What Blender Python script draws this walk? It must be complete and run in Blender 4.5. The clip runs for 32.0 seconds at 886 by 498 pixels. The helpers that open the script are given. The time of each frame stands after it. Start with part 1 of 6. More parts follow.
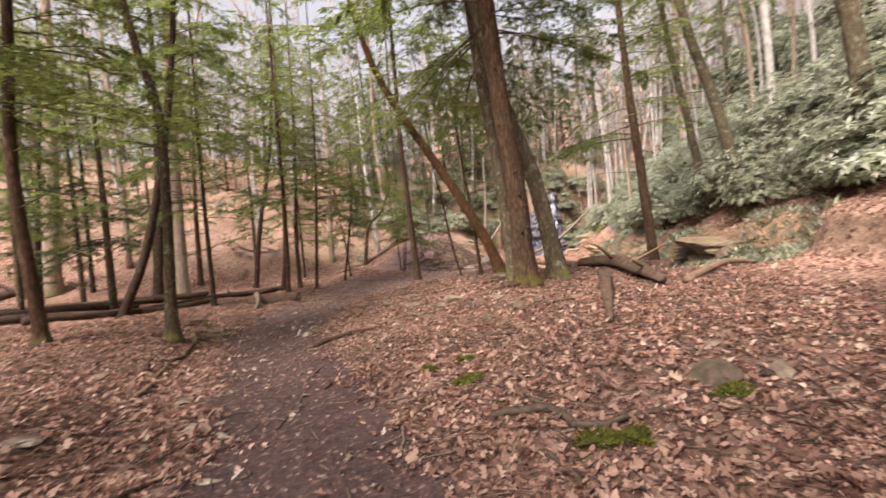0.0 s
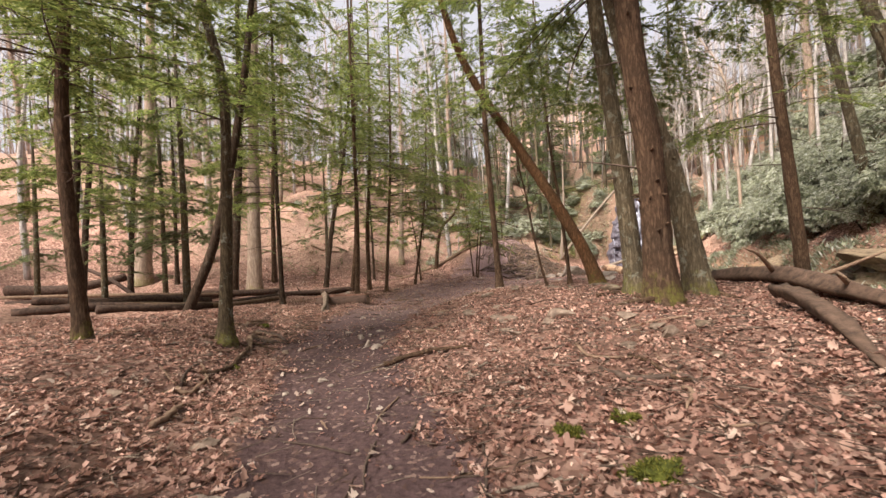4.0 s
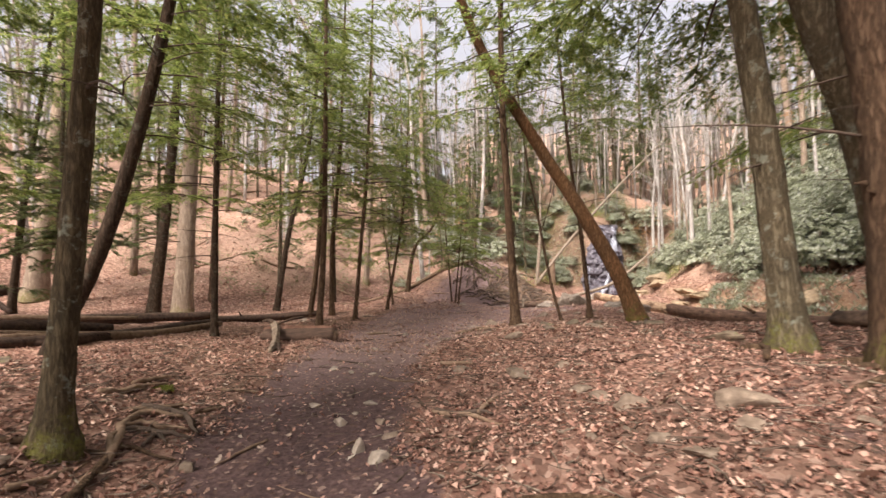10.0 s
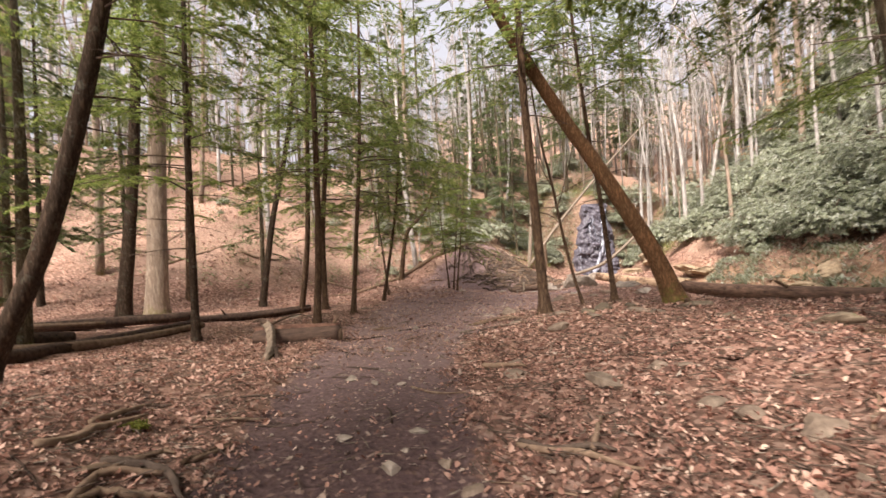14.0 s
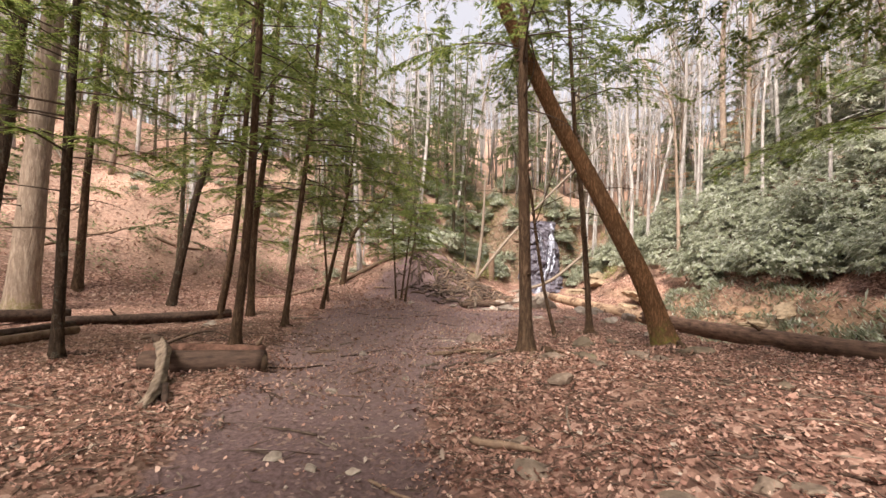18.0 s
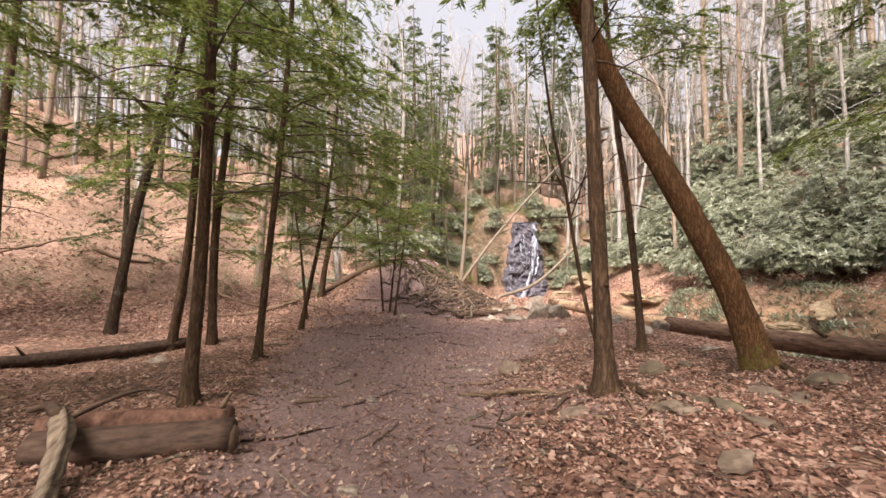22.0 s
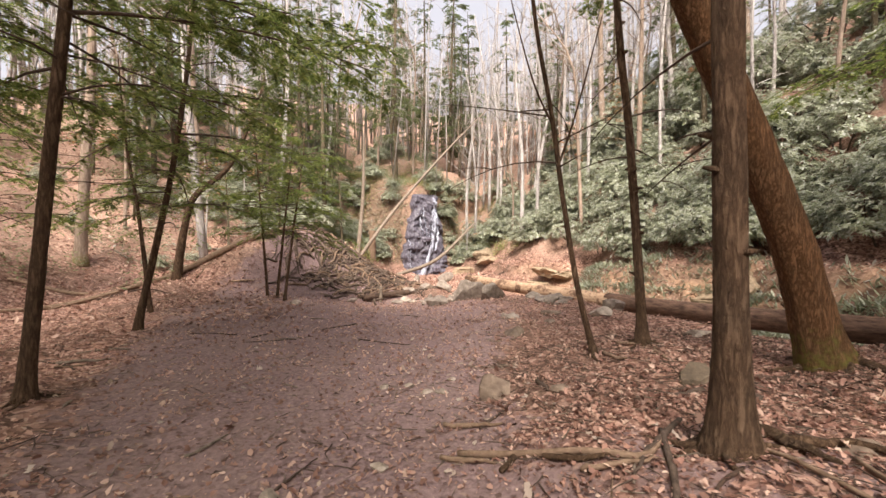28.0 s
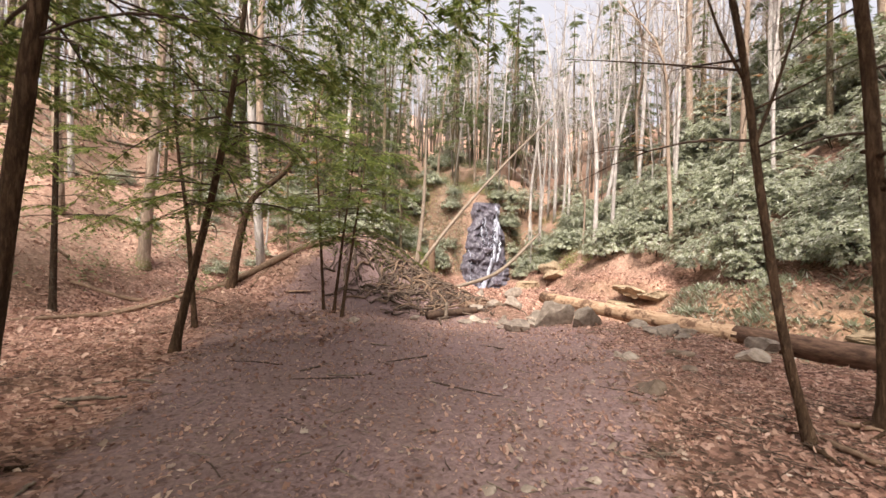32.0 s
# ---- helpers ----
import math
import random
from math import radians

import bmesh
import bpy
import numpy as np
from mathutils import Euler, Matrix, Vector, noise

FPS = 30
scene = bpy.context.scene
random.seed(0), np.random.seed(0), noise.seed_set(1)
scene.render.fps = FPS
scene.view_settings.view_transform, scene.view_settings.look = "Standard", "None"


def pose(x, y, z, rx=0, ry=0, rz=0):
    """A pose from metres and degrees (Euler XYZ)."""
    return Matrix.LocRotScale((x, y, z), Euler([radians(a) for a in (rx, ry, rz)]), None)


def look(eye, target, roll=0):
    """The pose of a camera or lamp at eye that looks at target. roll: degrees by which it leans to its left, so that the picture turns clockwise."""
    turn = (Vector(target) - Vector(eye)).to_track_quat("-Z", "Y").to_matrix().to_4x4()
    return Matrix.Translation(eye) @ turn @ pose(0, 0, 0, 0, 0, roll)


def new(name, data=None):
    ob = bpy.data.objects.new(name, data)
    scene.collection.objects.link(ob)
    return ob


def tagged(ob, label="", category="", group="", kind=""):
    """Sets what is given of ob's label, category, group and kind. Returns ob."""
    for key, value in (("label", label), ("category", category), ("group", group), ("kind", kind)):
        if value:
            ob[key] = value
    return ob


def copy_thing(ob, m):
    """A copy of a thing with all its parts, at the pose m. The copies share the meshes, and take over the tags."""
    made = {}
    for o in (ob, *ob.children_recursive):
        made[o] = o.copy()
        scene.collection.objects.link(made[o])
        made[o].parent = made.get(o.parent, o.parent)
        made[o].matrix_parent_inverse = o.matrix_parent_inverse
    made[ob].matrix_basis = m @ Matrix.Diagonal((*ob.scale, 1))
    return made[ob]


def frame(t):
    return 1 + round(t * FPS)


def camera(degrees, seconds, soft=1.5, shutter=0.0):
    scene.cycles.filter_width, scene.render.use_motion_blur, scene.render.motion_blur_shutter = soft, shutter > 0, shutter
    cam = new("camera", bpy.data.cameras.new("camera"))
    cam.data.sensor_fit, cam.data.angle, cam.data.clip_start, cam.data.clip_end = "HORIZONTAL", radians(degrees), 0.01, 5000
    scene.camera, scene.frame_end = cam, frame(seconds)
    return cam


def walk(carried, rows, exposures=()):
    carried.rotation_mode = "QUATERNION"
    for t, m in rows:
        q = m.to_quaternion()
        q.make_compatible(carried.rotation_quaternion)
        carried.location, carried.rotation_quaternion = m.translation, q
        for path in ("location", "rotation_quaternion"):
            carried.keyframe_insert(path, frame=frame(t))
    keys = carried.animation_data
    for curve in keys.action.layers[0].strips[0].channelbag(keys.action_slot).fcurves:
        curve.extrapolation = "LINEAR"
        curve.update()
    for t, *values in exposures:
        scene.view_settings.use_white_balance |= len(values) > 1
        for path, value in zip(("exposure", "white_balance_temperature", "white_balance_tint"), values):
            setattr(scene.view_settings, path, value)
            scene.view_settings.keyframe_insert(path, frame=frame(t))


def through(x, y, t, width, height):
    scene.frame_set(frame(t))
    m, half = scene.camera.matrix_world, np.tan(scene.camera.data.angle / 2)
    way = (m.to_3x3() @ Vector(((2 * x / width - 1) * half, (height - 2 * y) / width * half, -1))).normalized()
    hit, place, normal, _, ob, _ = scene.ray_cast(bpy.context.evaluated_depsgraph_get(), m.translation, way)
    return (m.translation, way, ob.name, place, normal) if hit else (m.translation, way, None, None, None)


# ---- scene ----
cam = camera(93.2, 32.0, shutter=0.4)
PATH = [
    (0, (-0.171, 0.285, 1.411), (-0.155, 2.285, 1.372), -5.5),
    (0.5, (-0.239, 0.337, 1.39), (-0.434, 2.324, 1.263), -4.0),
    (1, (-0.265, 0.519, 1.338), (-0.402, 2.507, 1.164), -1.4),
    (1.5, (-0.327, 0.741, 1.312), (-0.617, 2.713, 1.145), -5.9),
    (2, (-0.485, 0.936, 1.346), (-0.701, 2.92, 1.226), -1.8),
    (2.5, (-0.557, 1.143, 1.319), (-0.792, 3.129, 1.327), -0.0),
    (4.5, (-0.858, 1.98, 1.293), (-1.15, 3.958, 1.315), -4.4),
    (5, (-1.05, 2.161, 1.36), (-1.252, 4.15, 1.381), -2.4),
    (5.5, (-1.12, 2.391, 1.295), (-1.293, 4.383, 1.32), 1.1),
    (6, (-1.189, 2.651, 1.289), (-1.453, 4.634, 1.312), -2.2),
    (6.5, (-1.329, 2.908, 1.315), (-1.448, 4.904, 1.289), -1.0),
    (7, (-1.379, 3.203, 1.292), (-1.668, 5.181, 1.358), -1.7),
    (7.5, (-1.536, 3.463, 1.318), (-1.862, 5.434, 1.405), -3.8),
    (8, (-1.627, 3.659, 1.316), (-1.8, 5.651, 1.373), -0.6),
    (8.5, (-1.658, 3.931, 1.3), (-1.882, 5.915, 1.424), -1.5),
    (9, (-1.797, 4.114, 1.313), (-2.012, 6.101, 1.383), -2.5),
    (9.5, (-1.92, 4.266, 1.357), (-1.917, 6.265, 1.426), -0.3),
    (10, (-1.972, 4.503, 1.32), (-2.055, 6.498, 1.433), -1.4),
    (10.5, (-2.043, 4.675, 1.297), (-2.274, 6.662, 1.311), -3.6),
    (11, (-2.23, 4.81, 1.365), (-2.434, 6.798, 1.439), -1.6),
    (11.5, (-2.324, 4.937, 1.344), (-2.39, 6.936, 1.378), -0.1),
    (12, (-2.401, 5.137, 1.315), (-2.464, 7.135, 1.384), -2.3),
    (12.5, (-2.542, 5.239, 1.326), (-2.616, 7.238, 1.307), -2.4),
    (13, (-2.636, 5.313, 1.385), (-2.421, 7.301, 1.324), -1.0),
    (13.5, (-2.626, 5.419, 1.34), (-2.373, 7.401, 1.25), -1.3),
    (14, (-2.662, 5.572, 1.322), (-2.656, 7.572, 1.365), -3.7),
    (14.5, (-2.817, 5.729, 1.373), (-2.849, 7.728, 1.431), -5.0),
    (16.5, (-2.854, 6.43, 1.415), (-2.676, 8.411, 1.621), 1.4),
    (17, (-2.837, 6.689, 1.405), (-2.761, 8.682, 1.565), -0.7),
    (17.5, (-2.95, 6.898, 1.413), (-2.81, 8.892, 1.488), -0.6),
    (18, (-3.026, 7.077, 1.49), (-2.739, 9.055, 1.549), 1.3),
    (18.5, (-3.035, 7.319, 1.482), (-2.795, 9.302, 1.588), 0.4),
    (19, (-3.108, 7.558, 1.471), (-2.93, 9.549, 1.527), -1.6),
    (19.5, (-3.237, 7.822, 1.511), (-2.864, 9.787, 1.471), -0.7),
    (20, (-3.218, 8.083, 1.479), (-2.842, 10.047, 1.476), 1.3),
    (20.5, (-3.297, 8.3, 1.477), (-3.001, 10.278, 1.438), -1.8),
    (21, (-3.465, 8.498, 1.542), (-3.016, 10.447, 1.521), 0.9),
    (21.5, (-3.522, 8.704, 1.515), (-2.996, 10.634, 1.517), 3.2),
    (22, (-3.542, 8.98, 1.548), (-3.113, 10.932, 1.628), -0.5),
    (22.5, (-3.668, 9.222, 1.576), (-3.127, 11.148, 1.599), -0.4),
    (23, (-3.694, 9.429, 1.556), (-3.041, 11.319, 1.55), 1.2),
    (23.5, (-3.642, 9.689, 1.52), (-3.005, 11.585, 1.51), -0.4),
    (24, (-3.705, 9.926, 1.493), (-3.019, 11.803, 1.392), 0.7),
    (24.5, (-3.75, 10.153, 1.526), (-2.982, 11.998, 1.439), 2.2),
    (25, (-3.659, 10.408, 1.534), (-2.841, 12.232, 1.611), 0.5),
    (25.5, (-3.695, 10.671, 1.519), (-2.887, 12.5, 1.552), 0.0),
    (26, (-3.733, 10.882, 1.553), (-2.747, 12.622, 1.548), 3.2),
    (26.5, (-3.656, 11.108, 1.495), (-2.685, 12.856, 1.523), 2.3),
    (28.5, (-3.505, 11.855, 1.397), (-2.56, 13.617, 1.35), -1.2),
    (29, (-3.546, 12.104, 1.467), (-2.518, 13.819, 1.511), -0.4),
    (29.5, (-3.517, 12.273, 1.44), (-2.53, 14.013, 1.446), 3.5),
    (30, (-3.464, 12.469, 1.466), (-2.656, 14.296, 1.57), 0.8),
    (30.5, (-3.477, 12.71, 1.489), (-2.686, 14.546, 1.549), 1.8),
    (31, (-3.41, 12.89, 1.459), (-2.522, 14.682, 1.457), 3.1),
    (31.5, (-3.307, 13.05, 1.449), (-2.597, 14.919, 1.467), -1.1),
    (32, (-3.31, 13.285, 1.442), (-2.612, 15.159, 1.455), 1.0),
]
walk(cam, [(t, look(eye, target, roll)) for t, eye, target, roll in PATH], [(0, 1.12), (8, 1.14), (13, 1.22), (18, 1.2), (22, 1.2), (32, 1.22)])

# ---- sky and sun ----
world = bpy.data.worlds.new("sky")
scene.world = world
world.use_nodes = True
wn, wl = world.node_tree.nodes, world.node_tree.links
sky = wn.new("ShaderNodeTexSky")
sky.sky_type, sky.sun_disc = "NISHITA", False
sky.sun_elevation, sky.sun_rotation = radians(50.7), radians(213.7)
sky.air_density, sky.dust_density, sky.ozone_density = 1.0, 6.0, 1.0
veil = wn.new("ShaderNodeMixRGB")
veil.inputs[0].default_value = 0.6
veil.inputs[2].default_value = (9.8, 9.3, 9.7, 1)
wl.new(sky.outputs[0], veil.inputs[1])
wl.new(veil.outputs[0], wn["Background"].inputs[0])
wn["Background"].inputs[1].default_value = 0.058

sun = new("sun", bpy.data.lights.new("sun", "SUN"))
sun.data.energy, sun.data.angle, sun.data.color = 4.8, radians(30), (1.0, 0.92, 0.81)
sun.matrix_world = look((-10, -15, 22), (0, 0, 0))


# ---- materials ----
def material(name, rough=0.8, bump=0.0, spec=0.3):
    m = bpy.data.materials.new(name)
    m.use_nodes = True
    b = m.node_tree.nodes["Principled BSDF"]
    b.inputs["Roughness"].default_value = rough
    b.inputs["Specular IOR Level"].default_value = spec
    return m, m.node_tree.nodes, m.node_tree.links, b


def coords(n, l, scale=(1, 1, 1), kind="Object"):
    c, mp = n.new("ShaderNodeTexCoord"), n.new("ShaderNodeMapping")
    l.new(c.outputs[kind], mp.inputs[0])
    mp.inputs["Scale"].default_value = scale
    return mp.outputs[0]


def noise_tex(n, l, vec, scale, detail=5, rough=0.6):
    t = n.new("ShaderNodeTexNoise")
    t.inputs["Scale"].default_value, t.inputs["Detail"].default_value, t.inputs["Roughness"].default_value = scale, detail, rough
    l.new(vec, t.inputs["Vector"])
    return t.outputs["Fac"]


def ramp(n, l, fac, stops):
    r = n.new("ShaderNodeValToRGB")
    while len(r.color_ramp.elements) < len(stops):
        r.color_ramp.elements.new(0.5)
    for e, (p, c) in zip(r.color_ramp.elements, stops):
        e.position, e.color = p, (*c, 1) if len(c) == 3 else c
    l.new(fac, r.inputs[0])
    return r.outputs[0]


def mixed(n, l, fac, a, b, how="MIX"):
    x = n.new("ShaderNodeMixRGB")
    x.blend_type = how
    for s, v in zip(x.inputs, (fac, a, b)):
        if isinstance(v, (int, float)):
            s.default_value = v
        elif isinstance(v, tuple):
            s.default_value = (*v, 1)
        else:
            l.new(v, s)
    return x.outputs[0]


def relief(n, l, b, height, strength, dist=0.02):
    u = n.new("ShaderNodeBump")
    u.inputs["Strength"].default_value, u.inputs["Distance"].default_value = strength, dist
    l.new(height, u.inputs["Height"])
    l.new(u.outputs[0], b.inputs["Normal"])


def n_out(n, l, v, scale):
    t = n.new("ShaderNodeTexNoise")
    t.inputs["Scale"].default_value = scale
    l.new(v, t.inputs["Vector"])
    return t.outputs["Color"]


def bark(name, dark, mid, light, moss=0.0, scale=9.0, lichen=0.0):
    """Furrowed bark, with moss about the foot where there is any."""
    m, n, l, b = material(name, 0.9, spec=0.15)
    v = coords(n, l, (1, 1, 0.3))
    grain = noise_tex(n, l, v, scale * 4, 6, 0.75)
    ridge = noise_tex(n, l, coords(n, l, (1, 1, 0.2)), scale * 2.0, 5, 0.65)
    deep = ramp(n, l, ridge, [(0.38, (1, 1, 1)), (0.49, (0.12, 0.12, 0.12)), (0.52, (0.12, 0.12, 0.12)), (0.63, (1, 1, 1))])
    f = mixed(n, l, 0.36, grain, deep)
    big = noise_tex(n, l, coords(n, l), 1.7, 4)
    col = ramp(n, l, f, [(0.22, dark), (0.52, mid), (0.8, light)])
    col = mixed(n, l, 0.5, col, ramp(n, l, big, [(0.3, dark), (0.7, light)]), "OVERLAY")
    if lichen:
        spots = ramp(n, l, noise_tex(n, l, coords(n, l), 6.0, 6, 0.75), [(0.56, (0, 0, 0)), (0.62, (1, 1, 1))])
        col = mixed(n, l, mixed(n, l, 1.0, spots, (lichen, lichen, lichen), "MULTIPLY"), col, (0.34, 0.36, 0.30))
    if moss:
        sep = n.new("ShaderNodeSeparateXYZ")
        l.new(coords(n, l), sep.inputs[0])
        add = n.new("ShaderNodeMath")
        add.operation = "MULTIPLY_ADD"
        l.new(noise_tex(n, l, coords(n, l), 5.0, 6, 0.7), add.inputs[0])
        add.inputs[1].default_value = -1.6
        l.new(sep.outputs[2], add.inputs[2])
        shift = n.new("ShaderNodeMath")
        shift.operation = "ADD"
        l.new(add.outputs[0], shift.inputs[0])
        shift.inputs[1].default_value = 0.75
        fac = ramp(n, l, shift.outputs[0], [(0.0, (1, 1, 1)), (min(0.99, moss), (0, 0, 0))])
        tufts = ramp(n, l, noise_tex(n, l, coords(n, l), 22.0, 5, 0.7), [(0.4, (0.1, 0.1, 0.1)), (0.58, (0.85, 0.85, 0.85))])
        col = mixed(n, l, mixed(n, l, 1.0, fac, tufts, "MULTIPLY"), col, (0.15, 0.14, 0.035))
    l.new(col, b.inputs["Base Color"])
    relief(n, l, b, f, 1.0, 0.03)
    return m


def leafy(name, stops, rough=0.5, through=0.25, spec=0.3):
    """Leaves: each island takes a colour of its own; some light passes through."""
    m, n, l, b = material(name, rough, spec=spec)
    g = n.new("ShaderNodeNewGeometry")
    big = noise_tex(n, l, coords(n, l), 0.8, 3)
    col = ramp(n, l, g.outputs["Random Per Island"], stops)
    col = mixed(n, l, 0.35, col, ramp(n, l, big, [(0.3, (0.25, 0.25, 0.25)), (0.7, (0.8, 0.8, 0.8))]), "OVERLAY")
    patchy = noise_tex(n, l, coords(n, l), 2.6, 5, 0.65)
    col = mixed(n, l, 0.4, col, ramp(n, l, patchy, [(0.34, (0.3, 0.3, 0.3)), (0.66, (0.7, 0.7, 0.7))]), "OVERLAY")
    l.new(col, b.inputs["Base Color"])
    tr = n.new("ShaderNodeBsdfTranslucent")
    l.new(col, tr.inputs[0])
    mx = n.new("ShaderNodeMixShader")
    mx.inputs[0].default_value = through
    l.new(b.outputs[0], mx.inputs[1])
    l.new(tr.outputs[0], mx.inputs[2])
    l.new(mx.outputs[0], n["Material Output"].inputs[0])
    return m


def stony(name, dark, mid, light, moss=0.0, rough=0.85):
    m, n, l, b = material(name, rough, spec=0.3)
    v = coords(n, l)
    f = noise_tex(n, l, v, 7.0, 8, 0.65)
    fine = noise_tex(n, l, v, 40.0, 4)
    info = n.new("ShaderNodeObjectInfo")
    col = ramp(n, l, f, [(0.3, dark), (0.5, mid), (0.72, light)])
    col = mixed(n, l, 0.3, col, ramp(n, l, info.outputs["Random"], [(0, (0.25, 0.24, 0.22)), (1, (0.75, 0.72, 0.7))]), "OVERLAY")
    col = mixed(n, l, 0.25, col, fine, "OVERLAY")
    if moss:
        g = n.new("ShaderNodeNewGeometry")
        sep = n.new("ShaderNodeSeparateXYZ")
        l.new(g.outputs["Normal"], sep.inputs[0])
        mul = n.new("ShaderNodeMath")
        mul.operation = "MULTIPLY"
        l.new(sep.outputs[2], mul.inputs[0])
        l.new(noise_tex(n, l, v, 4.0, 5), mul.inputs[1])
        col = mixed(n, l, ramp(n, l, mul.outputs[0], [(0.62 - moss * 0.3, (0, 0, 0)), (0.7 - moss * 0.3, (1, 1, 1))]), col, (0.10, 0.13, 0.03))
    l.new(col, b.inputs["Base Color"])
    relief(n, l, b, f, 0.7, 0.03)
    return m


def plain(name, a, c, scale=12.0, rough=0.85, stretch=(1, 1, 1), bump=0.5):
    m, n, l, b = material(name, rough, spec=0.2)
    f = noise_tex(n, l, coords(n, l, stretch), scale, 6, 0.65)
    big = noise_tex(n, l, coords(n, l), 1.3, 3)
    col = ramp(n, l, f, [(0.3, a), (0.7, c)])
    col = mixed(n, l, 0.4, col, ramp(n, l, big, [(0.3, (0.3, 0.3, 0.3)), (0.7, (0.7, 0.7, 0.7))]), "OVERLAY")
    l.new(col, b.inputs["Base Color"])
    relief(n, l, b, f, bump, 0.02)
    return m


M_BARK = bark("hemlock_bark", (0.055, 0.035, 0.023), (0.15, 0.098, 0.065), (0.27, 0.19, 0.133))
M_BARK_DARK = bark("dark_bark", (0.036, 0.025, 0.018), (0.10, 0.069, 0.049), (0.19, 0.135, 0.10), lichen=0.15)
M_BARK_MOSS = bark("mossy_bark", (0.05, 0.033, 0.022), (0.14, 0.09, 0.06), (0.25, 0.17, 0.12), moss=0.27)
M_BARK_GREY = bark("grey_mossy_bark", (0.07, 0.056, 0.038), (0.18, 0.145, 0.10), (0.33, 0.28, 0.205), moss=0.25, lichen=0.45)
M_BARK_LEAN = bark("leaning_bark", (0.075, 0.043, 0.022), (0.21, 0.12, 0.063), (0.37, 0.23, 0.135), moss=0.3, scale=12)
M_BARK_CURV = bark("lichen_dark_bark", (0.05, 0.039, 0.025), (0.145, 0.112, 0.073), (0.27, 0.22, 0.15), moss=0.2, lichen=0.5)
M_BARK_PALE = bark("pale_bark", (0.22, 0.17, 0.14), (0.36, 0.29, 0.24), (0.5, 0.43, 0.37), moss=0.3, scale=4)
# Far bark: pale grey, with the haze of distance mixed into its colour.
M_BARK_FAR_HAZE = bark("hazed_far_bark", (0.26, 0.235, 0.225), (0.45, 0.42, 0.405), (0.64, 0.61, 0.60), scale=3)
M_TWIG = plain("twig_bark", (0.05, 0.035, 0.028), (0.13, 0.09, 0.07), 20)
M_DEAD = plain("dead_wood", (0.11, 0.068, 0.045), (0.28, 0.19, 0.135), 14, stretch=(1, 1, 1))
M_ROOT = plain("washed_root", (0.05, 0.035, 0.027), (0.20, 0.145, 0.112), 14, bump=0.8)
M_SHORT = plain("short_log_bark", (0.032, 0.02, 0.016), (0.13, 0.08, 0.06), 16, stretch=(0.3, 1, 1), bump=0.8)
M_TRUNK = plain("fallen_trunk_bark", (0.034, 0.019, 0.014), (0.185, 0.11, 0.078), 15, stretch=(1, 0.3, 1), bump=1.0)
M_DRIFT = plain("driftwood_grain", (0.06, 0.04, 0.03), (0.31, 0.235, 0.18), 24, stretch=(1, 0.12, 0.5), bump=1.0)
M_REDWOOD = plain("red_rotten_wood", (0.06, 0.029, 0.021), (0.21, 0.11, 0.08), 14, bump=0.9)
M_BLACKWOOD = plain("rotten_wood", (0.03, 0.02, 0.015), (0.14, 0.088, 0.064), 10)
M_LOG = plain("log_bark", (0.02, 0.013, 0.010), (0.105, 0.064, 0.048), 13, bump=1.0)


def debarked(name):
    """Bare orange wood with scraps of brown bark left on it."""
    m, n, l, b = material(name, 0.75, spec=0.2)
    v = coords(n, l, (1, 0.25, 1))
    f = noise_tex(n, l, v, 16.0, 6, 0.7)
    col = ramp(n, l, f, [(0.3, (0.24, 0.14, 0.085)), (0.7, (0.55, 0.39, 0.27))])
    scraps = ramp(n, l, noise_tex(n, l, coords(n, l), 3.3, 6, 0.7), [(0.52, (0, 0, 0)), (0.6, (1, 1, 1))])
    col = mixed(n, l, scraps, col, (0.13, 0.075, 0.05))
    l.new(col, b.inputs["Base Color"])
    relief(n, l, b, f, 0.7, 0.02)
    return m


M_BRIGHTWOOD = debarked("debarked_wood")
M_GREYWOOD = plain("weathered_wood", (0.075, 0.052, 0.04), (0.33, 0.265, 0.21), 16, bump=1.0)
M_NEEDLE = leafy("hemlock_needles", [(0, (0.091, 0.134, 0.037)), (0.5, (0.199, 0.248, 0.070)), (0.85, (0.321, 0.361, 0.109)), (1, (0.458, 0.453, 0.169))], 0.5, 0.62)
M_NEEDLE_FAR = leafy("far_needles", [(0, (0.10, 0.135, 0.06)), (0.6, (0.19, 0.23, 0.105)), (1, (0.30, 0.33, 0.17))], 0.6, 0.5)
M_RHODO = leafy("rhododendron_leaves", [(0, (0.174, 0.186, 0.109)), (0.45, (0.318, 0.336, 0.230)), (0.8, (0.471, 0.481, 0.387)), (1, (0.615, 0.612, 0.568))], 0.38, 0.45, 0.5)
M_FERN = leafy("yellow_green_leaves", [(0, (0.12, 0.13, 0.04)), (0.5, (0.26, 0.27, 0.09)), (1, (0.42, 0.40, 0.18))], 0.5, 0.45)
M_LITTER = leafy("fallen_leaves", [(0, (0.070, 0.035, 0.027)), (0.25, (0.205, 0.100, 0.076)), (0.6, (0.371, 0.201, 0.155)), (0.88, (0.538, 0.326, 0.259)), (1, (0.691, 0.493, 0.400))], 0.6, 0.24)
# Paler litter: dry leaves, with sunlight of open ground put into the colour.
M_LITTER_DRY_LIT = leafy("dry_sunlit_leaves", [(0, (0.208, 0.109, 0.083)), (0.4, (0.377, 0.224, 0.175)), (0.8, (0.533, 0.346, 0.275)), (1, (0.650, 0.467, 0.381))], 0.6, 0.36)
M_LITTER_PALE = leafy("bleached_leaves", [(0, (0.34, 0.25, 0.2)), (0.6, (0.44, 0.34, 0.28)), (1, (0.54, 0.45, 0.39))], 0.6, 0.25)
